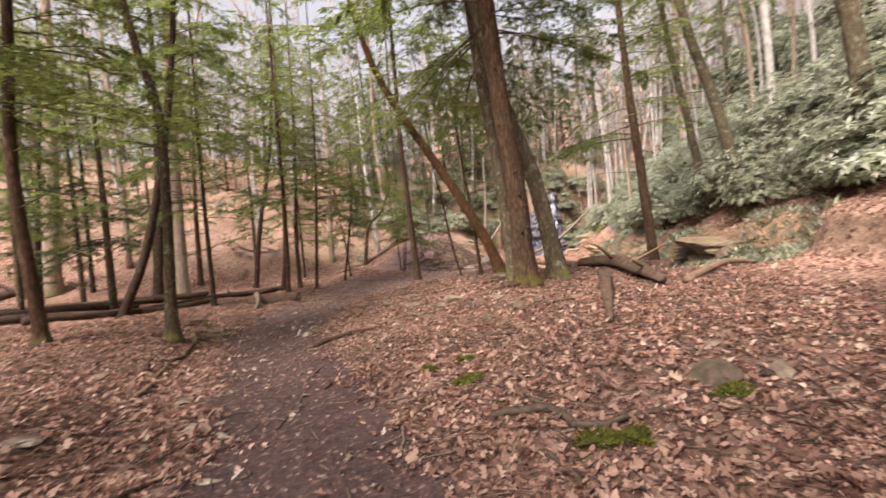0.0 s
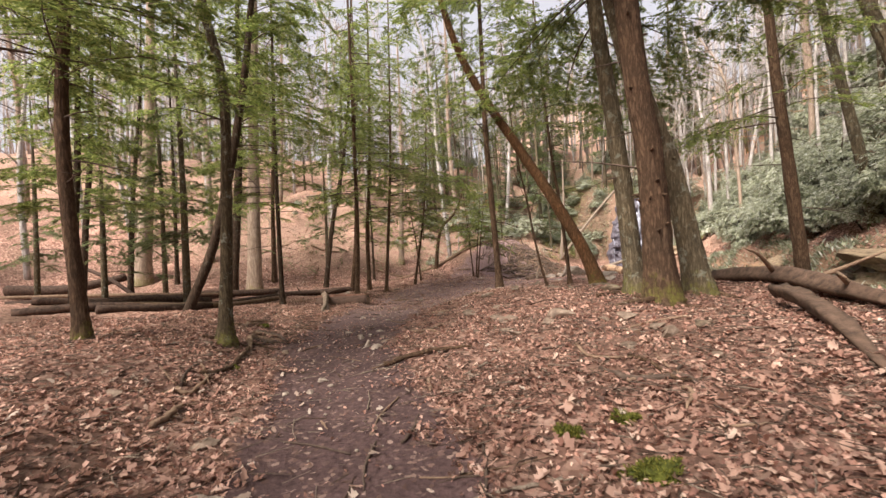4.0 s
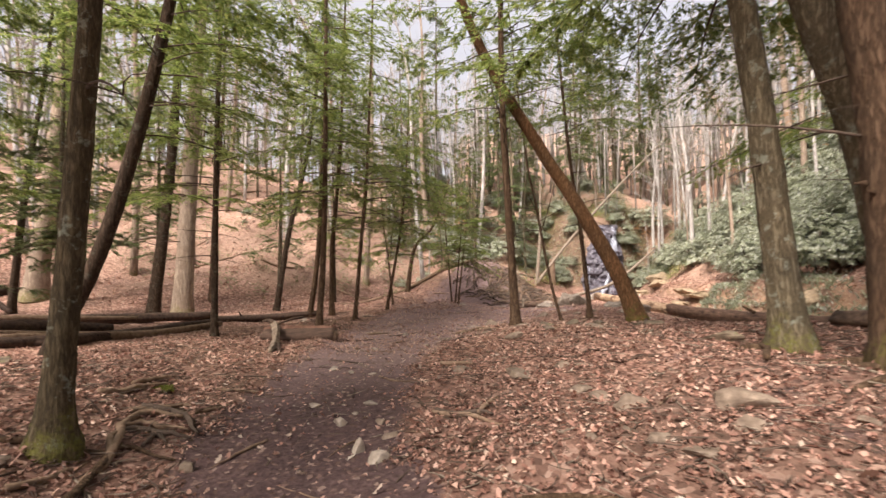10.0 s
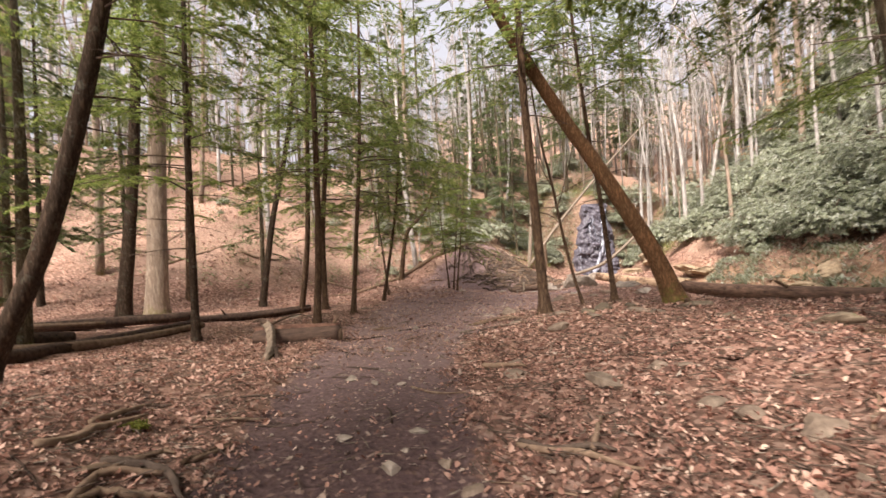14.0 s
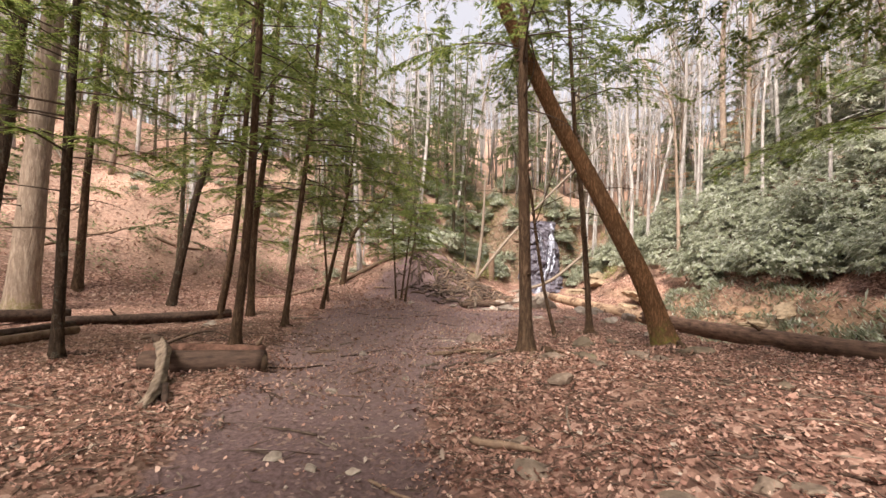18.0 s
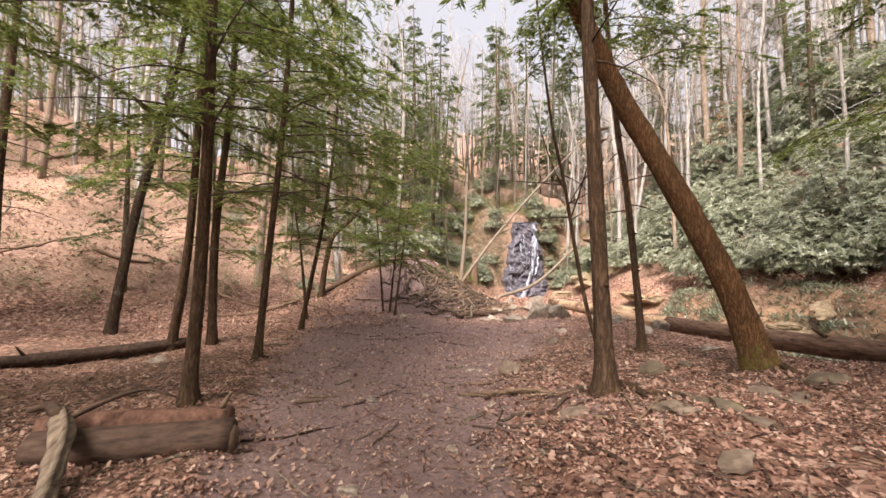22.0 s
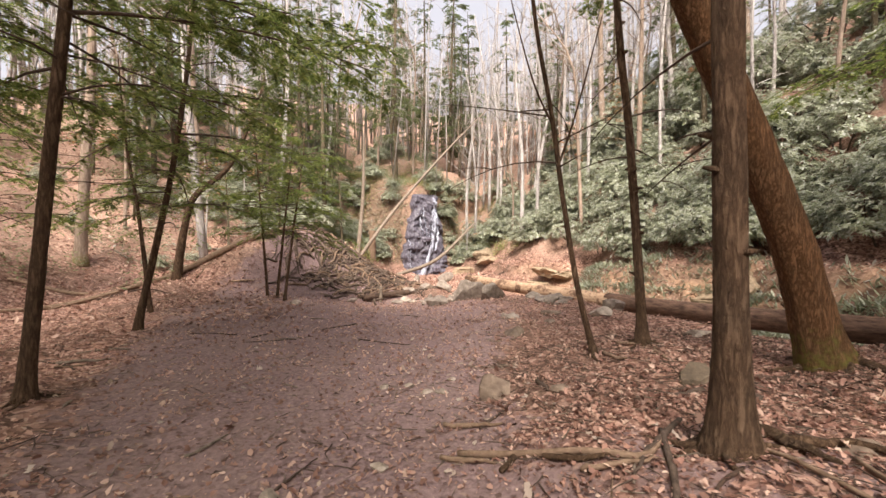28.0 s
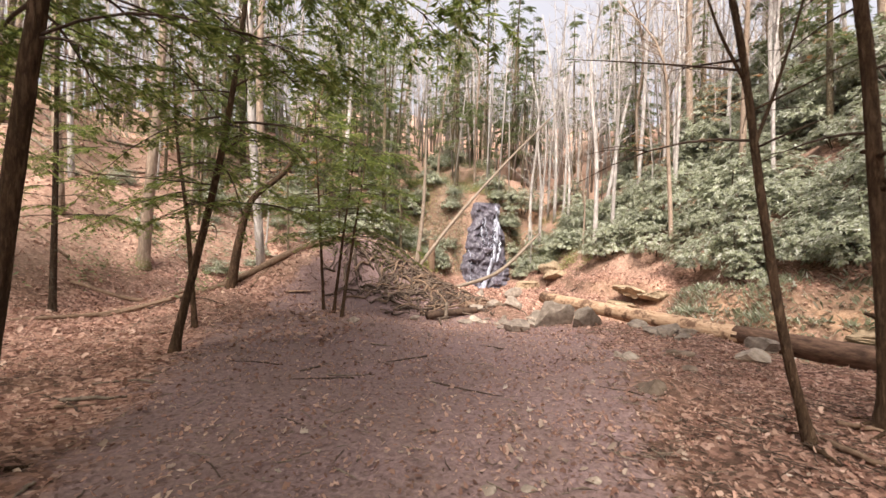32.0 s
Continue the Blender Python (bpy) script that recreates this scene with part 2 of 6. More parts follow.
M_BEECH = leafy("dry_beech_leaves", [(0, (0.42, 0.20, 0.09)), (0.6, (0.58, 0.31, 0.15)), (1, (0.68, 0.42, 0.24))], 0.6, 0.4)
M_STONE = stony("field_stone", (0.08, 0.056, 0.043), (0.18, 0.132, 0.102), (0.31, 0.24, 0.19))
M_STONE_PALE = stony("pale_stone", (0.17, 0.13, 0.105), (0.33, 0.27, 0.225), (0.48, 0.41, 0.35))
M_COBBLE = stony("grey_cobble", (0.10, 0.08, 0.066), (0.215, 0.175, 0.148), (0.36, 0.30, 0.255), moss=0.05)
M_STONE_MOSS = stony("mossy_stone", (0.055, 0.04, 0.029), (0.13, 0.098, 0.07), (0.23, 0.175, 0.13), moss=0.2)
M_CLIFF = stony("wet_rock", (0.034, 0.030, 0.039), (0.098, 0.088, 0.114), (0.22, 0.20, 0.25), rough=0.45)
M_LEDGE = stony("sandy_ledge", (0.12, 0.088, 0.058), (0.27, 0.2, 0.135), (0.42, 0.325, 0.23), moss=0.08)
M_MOSS = plain("moss", (0.03, 0.038, 0.008), (0.12, 0.125, 0.022), 30, bump=1.0)
M_MOSS_TIP = leafy("moss_shoots", [(0, (0.06, 0.07, 0.012)), (0.6, (0.16, 0.165, 0.03)), (1, (0.28, 0.26, 0.06))], 0.7, 0.3)


def ground_material():
    m, n, l, b = material("forest_floor", 0.92, spec=0.15)
    v = coords(n, l)
    a = n.new("ShaderNodeAttribute")
    a.attribute_name = "trod"
    s = n.new("ShaderNodeAttribute")
    s.attribute_name = "sand"
    vo = n.new("ShaderNodeTexVoronoi")
    vo.inputs["Scale"].default_value = 21.0
    warp = mixed(n, l, 0.06, v, n_out(n, l, v, 6.0))
    l.new(warp, vo.inputs["Vector"])
    sep = n.new("ShaderNodeSeparateColor")
    l.new(vo.outputs["Color"], sep.inputs[0])
    litter = ramp(n, l, sep.outputs[0], [(0.0, (0.075, 0.04, 0.032)), (0.4, (0.21, 0.117, 0.092)), (0.75, (0.37, 0.22, 0.176)), (1.0, (0.52, 0.36, 0.30))])
    big = noise_tex(n, l, v, 0.55, 5)
    litter = mixed(n, l, 0.55, litter, ramp(n, l, big, [(0.35, (0.28, 0.26, 0.25)), (0.65, (0.72, 0.66, 0.62))]), "OVERLAY")
    humus = ramp(n, l, noise_tex(n, l, v, 0.23, 6, 0.7), [(0.45, (0, 0, 0)), (0.62, (1, 1, 1))])
    litter = mixed(n, l, humus, litter, mixed(n, l, 0.6, litter, (0.13, 0.085, 0.06)))
    # Near litter is darkened: shade in the gaps between leaves, put into colour.
    gap_shade = n.new("ShaderNodeAttribute")
    gap_shade.attribute_name = "gap_shade"
    litter = mixed(n, l, gap_shade.outputs["Fac"], litter, mixed(n, l, 0.42, litter, (0.075, 0.046, 0.037)))
    # Hillside litter is lightened; the colour holds the sunlight falling on the slope.
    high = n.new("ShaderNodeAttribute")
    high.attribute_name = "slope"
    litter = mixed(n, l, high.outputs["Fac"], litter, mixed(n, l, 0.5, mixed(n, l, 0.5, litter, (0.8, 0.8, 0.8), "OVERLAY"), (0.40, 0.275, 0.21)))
    geo, up = n.new("ShaderNodeNewGeometry"), n.new("ShaderNodeSeparateXYZ")
    l.new(geo.outputs["Normal"], up.inputs[0])
    soil = ramp(n, l, noise_tex(n, l, v, 3.0, 8, 0.75), [(0.35, (0.06, 0.04, 0.03)), (0.5, (0.17, 0.11, 0.078)), (0.68, (0.30, 0.21, 0.15))])
    litter = mixed(n, l, ramp(n, l, up.outputs[2], [(0.5, (0.9, 0.9, 0.9)), (0.8, (0, 0, 0))]), litter, soil)
    f = noise_tex(n, l, v, 22.0, 8, 0.7)
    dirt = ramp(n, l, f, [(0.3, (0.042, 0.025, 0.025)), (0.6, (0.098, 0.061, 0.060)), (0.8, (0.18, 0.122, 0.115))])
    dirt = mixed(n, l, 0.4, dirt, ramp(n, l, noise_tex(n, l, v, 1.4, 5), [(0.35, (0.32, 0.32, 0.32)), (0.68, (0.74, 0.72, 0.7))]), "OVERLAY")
    # Dirt blends from the dark ramp to the pale one as y grows.
    paler = n.new("ShaderNodeAttribute")
    paler.attribute_name = "paler"
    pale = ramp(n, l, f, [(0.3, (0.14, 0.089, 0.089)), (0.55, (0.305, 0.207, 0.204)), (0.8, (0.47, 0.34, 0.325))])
    damp = ramp(n, l, noise_tex(n, l, v, 0.9, 6, 0.7), [(0.42, (0, 0, 0)), (0.6, (1, 1, 1))])
    pale = mixed(n, l, damp, pale, mixed(n, l, 0.5, pale, (0.24, 0.165, 0.145)))
    flecks = n.new("ShaderNodeTexVoronoi")
    flecks.inputs["Scale"].default_value = 34.0
    l.new(warp, flecks.inputs["Vector"])
    chips = n.new("ShaderNodeSeparateColor")
    l.new(flecks.outputs["Color"], chips.inputs[0])
    dirt = mixed(n, l, paler.outputs["Fac"], dirt, pale)
    bits = ramp(n, l, chips.outputs[0], [(0, (0.08, 0.046, 0.038)), (0.6, (0.19, 0.12, 0.10)), (1, (0.36, 0.255, 0.215))])
    dirt = mixed(n, l, ramp(n, l, chips.outputs[1], [(0.84, (0, 0, 0)), (0.92, (0.8, 0.8, 0.8))]), dirt, bits)
    sand = ramp(n, l, f, [(0.3, (0.26, 0.15, 0.092)), (0.7, (0.50, 0.325, 0.215))])
    edge = n.new("ShaderNodeMath")
    edge.operation = "MULTIPLY_ADD"
    l.new(noise_tex(n, l, v, 3.2, 7, 0.75), edge.inputs[0])
    edge.inputs[1].default_value = 1.3
    sub = n.new("ShaderNodeMath")
    sub.operation = "SUBTRACT"
    l.new(a.outputs["Fac"], sub.inputs[0])
    sub.inputs[1].default_value = 0.65
    l.new(sub.outputs[0], edge.inputs[2])
    col = mixed(n, l, ramp(n, l, edge.outputs[0], [(0.40, (0, 0, 0)), (0.58, (1, 1, 1))]), litter, dirt)
    patch = n.new("ShaderNodeMath")
    patch.operation = "MULTIPLY"
    l.new(s.outputs["Fac"], patch.inputs[0])
    l.new(ramp(n, l, noise_tex(n, l, v, 1.1, 6, 0.7), [(0.4, (0.1, 0.1, 0.1)), (0.62, (1, 1, 1))]), patch.inputs[1])
    col = mixed(n, l, patch.outputs[0], col, sand)
    l.new(col, b.inputs["Base Color"])
    hgt = mixed(n, l, 0.5, vo.outputs["Distance"], f)
    relief(n, l, b, hgt, 0.8, 0.03)
    return m


M_GROUND = ground_material()
wm, wnn, wll, wb = material("falling_water", 0.15, spec=0.6)
wf = noise_tex(wnn, wll, coords(wnn, wll, (3, 3, 0.35)), 4.0, 6, 0.7)
wll.new(ramp(wnn, wll, wf, [(0.35, (0.13, 0.13, 0.17)), (0.62, (0.42, 0.43, 0.52))]), wb.inputs["Base Color"])
relief(wnn, wll, wb, wf, 0.6, 0.03)
M_WATER = wm
sm, snn, sll, sb = material("stream_water", 0.06, spec=0.6)
sb.inputs["Base Color"].default_value = (0.06, 0.045, 0.03, 1)
relief(snn, sll, sb, noise_tex(snn, sll, coords(snn, sll), 6.0, 4), 0.25, 0.02)
M_STREAM = sm

# ---- the lie of the land ----
def smooth(a, b, v):
    k = np.clip((v - a) / (b - a), 0.0, 1.0)
    return k * k * (3 - 2 * k)


def soft_rise(d, w):
    """0 before the foot of a slope, d beyond it, rounded over w metres."""
    return 0.5 * (d + np.sqrt(d * d + w * w)) - 0.5 * w * np.exp(-np.abs(d) / (4 * w))


def trail_x(y):
    """The middle of the trodden trail."""
    return np.interp(y, [-6, 0, 2, 5, 8, 11, 14, 18, 22, 26], [0.9, 0.1, -0.65, -2.05, -3.35, -3.6, -3.2, -2.0, -1.1, -0.5])


def trail_half(y):
    return np.interp(y, [-6, 0, 6, 12, 15, 18, 22, 25, 27], [0.85, 0.74, 0.70, 1.0, 1.6, 2.4, 2.9, 2.4, 0.8])


def bare_patch(x, y):
    """Shaded soil with few leaves, west of the trail."""
    return 0.36 * np.exp(-(((x + 2.9) / 2.2) ** 2 + ((y - 2.9) / 2.6) ** 2)) + 0.2 * np.exp(-(((x + 4.4) / 0.9) ** 2 + ((y - 7.2) / 1.2) ** 2)) + 0.25 * np.exp(-(((x - 0.4) / 1.5) ** 2 + ((y - 6.6) / 1.5) ** 2)) + 0.5 * np.exp(-(((x + 1.0) / 1.1) ** 2 + ((y - 12.8) / 1.2) ** 2)) + 0.3 * np.exp(-(((x - 0.3) / 2.2) ** 2 + ((y - 9.2) / 2.8) ** 2))


def waves(x, y):
    return (0.035 * np.sin(1.9 * x + 0.7 * y + 1.0) + 0.03 * np.sin(2.7 * y - 1.1 * x) + 0.018 * np.sin(5.3 * x + 2.1 * y)
            + 0.016 * np.sin(6.1 * y - 3.7 * x + 2.0) + 0.008 * np.sin(13.0 * x + 3.0 * y) * np.sin(11.0 * y))


def land(x, y):
    x, y = np.asarray(x, float), np.asarray(y, float)
    off = x - trail_x(y)
    half = trail_half(y)
    on = 1 - smooth(half * 0.7, half * 1.35, np.abs(off))
    z = waves(x, y) * (1 - 0.75 * on)
    # the bank to the east of the trail, and the slight fall to the stream
    z = z + 0.26 * smooth(0.4, 2.4, off - half * 0.3) * (1 - 0.8 * smooth(11.5, 16.0, y)) + 0.16 * smooth(2.6, 4.4, off) * (1 - smooth(9.5, 12.5, y))
    z = z - 0.05 * on - 0.12 * smooth(10.0, 15.0, y) - 0.06 * smooth(3.0, 6.0, -off) + 0.44 * smooth(0.7, 3.0, -off) * (1 - 0.55 * smooth(7.5, 10.5, y)) * (1 - smooth(10.0, 14.0, y)) + 0.07 * np.clip(-x - 8.0, 0, 5)
    z = z - 0.50 * smooth(19.0, 25.0, y) * smooth(-2.5, 1.0, x)
    # stream bed between the long log and the far bank
    edge = 7.0 + 0.13 * (y - 10) + 0.35 * np.sin(0.8 * y) + 0.2 * np.sin(2.1 * y + 1) + 1.6 * smooth(28.0, 38.0, y)
    z = z - 0.55 * smooth(3.4, 4.9, x) * (1 - smooth(edge - 0.4, edge, x)) * smooth(7.5, 12.0, y) * (1 - smooth(24.0, 28.0, y))
    # far bank: an undercut ledge, then the rhododendron slope
    d = x - edge
    right = 0.95 * smooth(-0.1, 0.6, d) + np.where(d > 0, 0.84 * soft_rise(d - 1.0, 1.5), 0.0)
    right = np.where(right > 13, 13 + (right - 13) * 0.4, right)
    lo = smooth(-6.0, 6.0, y)
    right = right * (0.35 + 0.65 * lo)
    # western hillside
    dl = (x + 4.5) * -0.606 + (y - 28.0) * 0.795 + 0.5 * np.sin(0.45 * x + 1) + 0.35 * np.sin(0.9 * x - 0.5 * y)
    left = 0.56 * soft_rise(dl, 2.5)
    left = np.where(left > 10, 10 + (left - 10) * 0.3, left)
    # head of the ravine with the step of the waterfall
    xh, yh = -3.66 + (x + 3.66) / 1.28, 10.4 + (y - 10.4) / 1.28
    away = np.minimum(np.abs(xh - 6.7), 5.0)
    db = yh - 33.4 - 0.10 * away ** 2 - 0.75 * np.exp(-(np.abs(xh - 7.05) / 1.5) ** 4)
    head = 6.3 * smooth(-0.4, 0.9 + 1.0 * np.maximum(np.abs(xh - 7.0) - 0.9, 0.0).clip(0, 4.5), db) + 0.43 * np.maximum(db - 1.0, 0)
    head = np.where(db > -0.4, head, 0) * smooth(-14.0, 2.0, x)
    z = z - 1.1 * np.exp(-(((xh - 6.3) / 2.2) ** 2 + ((yh - 31.6) / 2.4) ** 2))
    # mound of flood wood at the foot of the slope
    mound = 2.3 * np.exp(-(((x + 0.5) / 2.5) ** 2 + ((y - 28.3) / 2.0) ** 2))
    # the spur that the long pole lies on
    along = ((x + 7.3) * 5.85 + (y - 24.3) * 2.8) / 42.06
    aside = ((y - 24.3) * 5.85 - (x + 7.3) * 2.8) / 6.486
    crest = np.interp(along, [0.05, 0.3, 0.45, 0.75, 1.0, 1.2], [0.0, 0.28, 0.56, 1.38, 1.92, 1.7])
    spur = crest * np.exp(-(aside / np.where(aside < 0, 1.0, 2.2)) ** 2) * (1 - smooth(1.05, 1.4, along))
    mound = np.maximum(mound, spur)
    z = z + mound
    up = np.maximum(np.maximum(left, right), head)
    both = np.sqrt(left ** 2 + right ** 2 + head ** 2)
    knobs = smooth(5.0, 10.0, up) * (0.7 * np.sin(0.31 * x + 0.2 * y) + 0.6 * np.sin(0.23 * y - 0.37 * x + 2) + 0.35 * np.sin(0.8 * x + 0.5 * y))
    return z + knobs + 0.5 * (up + both) + 0.06 * np.minimum(up, 3) * (np.sin(1.3 * x + 0.5 * y) + np.sin(0.9 * y - 1.7 * x))


def far(x, y):
    """Places about the head of the ravine, which lies beyond the mound."""
    return -3.66 + (x + 3.66) * 1.28, 10.4 + (y - 10.4) * 1.28


def ground(x, y):
    return float(land(x, y))


# ---- mesh makers ----
def mesh_of(name, verts, faces, mat, smooth_on=True):
    me = bpy.data.meshes.new(name)
    verts = np.asarray(verts, np.float32).reshape(-1, 3)
    if isinstance(faces, np.ndarray):
        k, c = faces.shape
        me.vertices.add(len(verts))
        me.vertices.foreach_set("co", verts.ravel())
        me.loops.add(k * c)
        me.loops.foreach_set("vertex_index", faces.astype(np.int32).ravel())
        me.polygons.add(k)
        me.polygons.foreach_set("loop_start", np.arange(0, k * c, c, dtype=np.int32))
        me.polygons.foreach_set("loop_total", np.full(k, c, np.int32))
        me.update(calc_edges=True)
        me.validate()
    else:
        me.from_pydata(verts.tolist(), [], faces)
    if smooth_on:
        me.polygons.foreach_set("use_smooth", np.ones(len(me.polygons), bool))
    me.materials.append(mat)
    return me


def thing(name, x, y, z, label, category, group="", kind=""):
    """An Empty at the base of a thing, which its parts hang from."""
    e = new(name)
    e.matrix_world = pose(x, y, z)
    e.empty_display_size = 0.1
    return tagged(e, label, category, group, kind)


def part(name, me, parent, label="", at=None):
    ob = new(name, me)
    ob.parent = parent
    if at is not None:
        ob.matrix_basis = at
    return tagged(ob, label)


def solid(name, me, m, label, category, group="", kind=""):
    ob = new(name, me)
    ob.matrix_world = m
    return tagged(ob, label, category, group, kind)


def bend(points, steps):
    """A smooth line through a few points."""
    p = np.asarray(points, float)
    if len(p) == 2:
        k = np.linspace(0, 1, steps)[:, None]
        return p[0] * (1 - k) + p[1] * k
    q = np.vstack([2 * p[0] - p[1], p, 2 * p[-1] - p[-2]])
    out = []
    for u in np.linspace(0, len(p) - 1 - 1e-6, steps):
        i = int(u)
        t = u - i
        a, b, c, d = q[i:i + 4]
        out.append(0.5 * (2 * b + (c - a) * t + (2 * a - 5 * b + 4 * c - d) * t * t + (3 * b - a - 3 * c + d) * t ** 3))
    return np.array(out)


def tube(line, radii, sides=8, rough=0.0, rng=None, start=0, cap=True, flat=1.0):
    """Verts and faces of a tube of changing width along a line."""
    line = np.asarray(line, float)
    k = len(line)
    radii = np.interp(np.linspace(0, 1, k), np.linspace(0, 1, len(radii)), radii)
    tang = np.gradient(line, axis=0)
    tang /= np.linalg.norm(tang, axis=1)[:, None] + 1e-9
    ref = np.array([1.0, 0, 0]) if abs(tang[0][0]) < 0.7 else np.array([0, 1.0, 0])
    ang = np.linspace(0, 2 * math.pi, sides, endpoint=False)
    lobes = 1 + (rough * (rng.normal(size=sides) if rng is not None else 0))
    vs = []
    for i in range(k):
        u = ref - tang[i] * (ref @ tang[i])
        u /= np.linalg.norm(u)
        w = np.cross(tang[i], u)
        ref = u
        r = radii[i] * lobes * (1 + (rough * 0.5 * rng.normal(size=sides) if rng is not None else 0))
        vs.append(line[i] + (np.cos(ang) * r)[:, None] * u + (np.sin(ang) * r * flat)[:, None] * w)
    vs = np.vstack(vs)
    i = np.arange(k - 1)[:, None] * sides
    j = np.arange(sides)[None, :]
    jn = (j + 1) % sides
    f = np.stack([i + j, i + jn, i + sides + jn, i + sides + j], -1).reshape(-1, 4) + start
    faces = f.tolist()
    if cap:
        faces.append([start + a for a in range(sides)][::-1])
        faces.append([start + (k - 1) * sides + a for a in range(sides)])
    return vs, faces


def tubes(items, sides=5, rough=0.0, rng=None):
    """Many tubes as one set of verts and faces; items: (line, radii)."""
    vs, fs, s = [], [], 0
    for line, radii in items:
        v, f = tube(line, radii, sides, rough, rng, s)
        vs.append(v)
        fs += f
        s += len(v)
    return np.vstack(vs), fs


def blades(at, along, up, length, width, fold=0.0):
    """Diamond-shaped leaves; all arguments are arrays of one length. Returns verts and quads."""
    along = along / (np.linalg.norm(along, axis=1)[:, None] + 1e-9)
    side = np.cross(along, up)
    side /= np.linalg.norm(side, axis=1)[:, None] + 1e-9
    nrm = np.cross(side, along)
    L, W = length[:, None], width[:, None]
    v = np.stack([at, at + along * L * 0.5 + side * W + nrm * W * fold, at + along * L, at + along * L * 0.5 - side * W + nrm * W * fold], 1)
    k = len(at)
    return v.reshape(-1, 3), np.arange(k * 4).reshape(k, 4)


# ---- the floor of the forest ----
def steps(*spans):
    out = []
    for a, b, s in spans:
        out += list(np.arange(a, b - 1e-6, s))
    return np.array(out + [spans[-1][1]])


def build_ground():
    xs = steps((-400, -120, 40), (-120, -50, 7), (-50, -22, 1.4), (-22, -9, 0.4), (-9, 5, 0.13), (5, 14, 0.22), (14, 32, 0.9), (32, 120, 7), (120, 400, 40))
    ys = steps((-400, -80, 40), (-80, -8, 6), (-8, -1, 0.7), (-1, 20, 0.14), (20, 38, 0.24), (38, 70, 1.2), (70, 150, 7), (150, 430, 40))
    X, Y = np.meshgrid(xs, ys)
    Z = land(X, Y)
    near = (np.abs(X + 2) < 12) & (Y > -2) & (Y < 34)
    Z = Z + np.where(near, 0.012 * np.sin(31 * X + 5 * Y) * np.sin(27 * Y - 9 * X) + 0.01 * np.sin(17 * X) * np.sin(19 * Y + 2), 0)
    ny, nx = X.shape
    i = np.arange(ny - 1)[:, None] * nx
    j = np.arange(nx - 1)[None, :]
    f = np.stack([i + j, i + j + 1, i + nx + j + 1, i + nx + j], -1).reshape(-1, 4)
    me = mesh_of("ground", np.stack([X, Y, Z], -1).reshape(-1, 3), f, M_GROUND)
    half = trail_half(Y)
    trod = (1 - smooth(half * 0.55, half * np.where(X > trail_x(Y), 1.5, np.interp(Y, [6, 12, 30], [1.5, 1.7, 1.7])), np.abs(X - trail_x(Y)))) * (1 - smooth(25, 31, Y))
    bare = 0.5 * np.exp(-(((X - 1.2) / 3.0) ** 2 + ((Y - 19.5) / 4.5) ** 2))
    mound = 0.8 * np.exp(-(((X + 0.1) / 2.6) ** 2 + ((Y - 27.4) / 2.2) ** 2))
    trod = np.clip(trod + bare + bare_patch(X, Y) + mound, 0, 1)
    edge = 7.0 + 0.13 * (Y - 10) + 0.35 * np.sin(0.8 * Y) + 0.2 * np.sin(2.1 * Y + 1)
    sand = smooth(4.9, 5.8, X) * (1 - smooth(edge + 0.5, edge + 1.2, X)) * smooth(8.5, 11.0, Y) * (1 - smooth(24, 30, Y))
    for name, vals in (("trod", trod), ("sand", 0.75 * sand), ("gap_shade", (1 - smooth(8.5, 12.5, Y)) * smooth(-9.5, -7.5, X) * (1 - smooth(4.0, 5.2, X))), ("paler", 0.9 * smooth(8.0, 14.5, Y)), ("slope", smooth(0.3, 1.6, Z) * smooth(20, 26, Y))):
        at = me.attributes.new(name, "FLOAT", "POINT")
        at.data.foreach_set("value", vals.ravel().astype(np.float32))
    return tagged(new("ground", me), "forest floor of brown dead leaves with a bare dirt trail", "ground", "", "structure")


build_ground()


# ---- trees ----
RNG = np.random.default_rng(7)


def needles(at, along, up, length, width):
    """Pointed slips, one triangle each."""
    along = along / (np.linalg.norm(along, axis=1)[:, None] + 1e-9)
    side = np.cross(along, up)
    side *= (width / (np.linalg.norm(side, axis=1) + 1e-9))[:, None]
    v = np.stack([at - side, at + side, at + along * length[:, None]], 1)
    return v.reshape(-1, 3), np.arange(len(at) * 3).reshape(-1, 3)


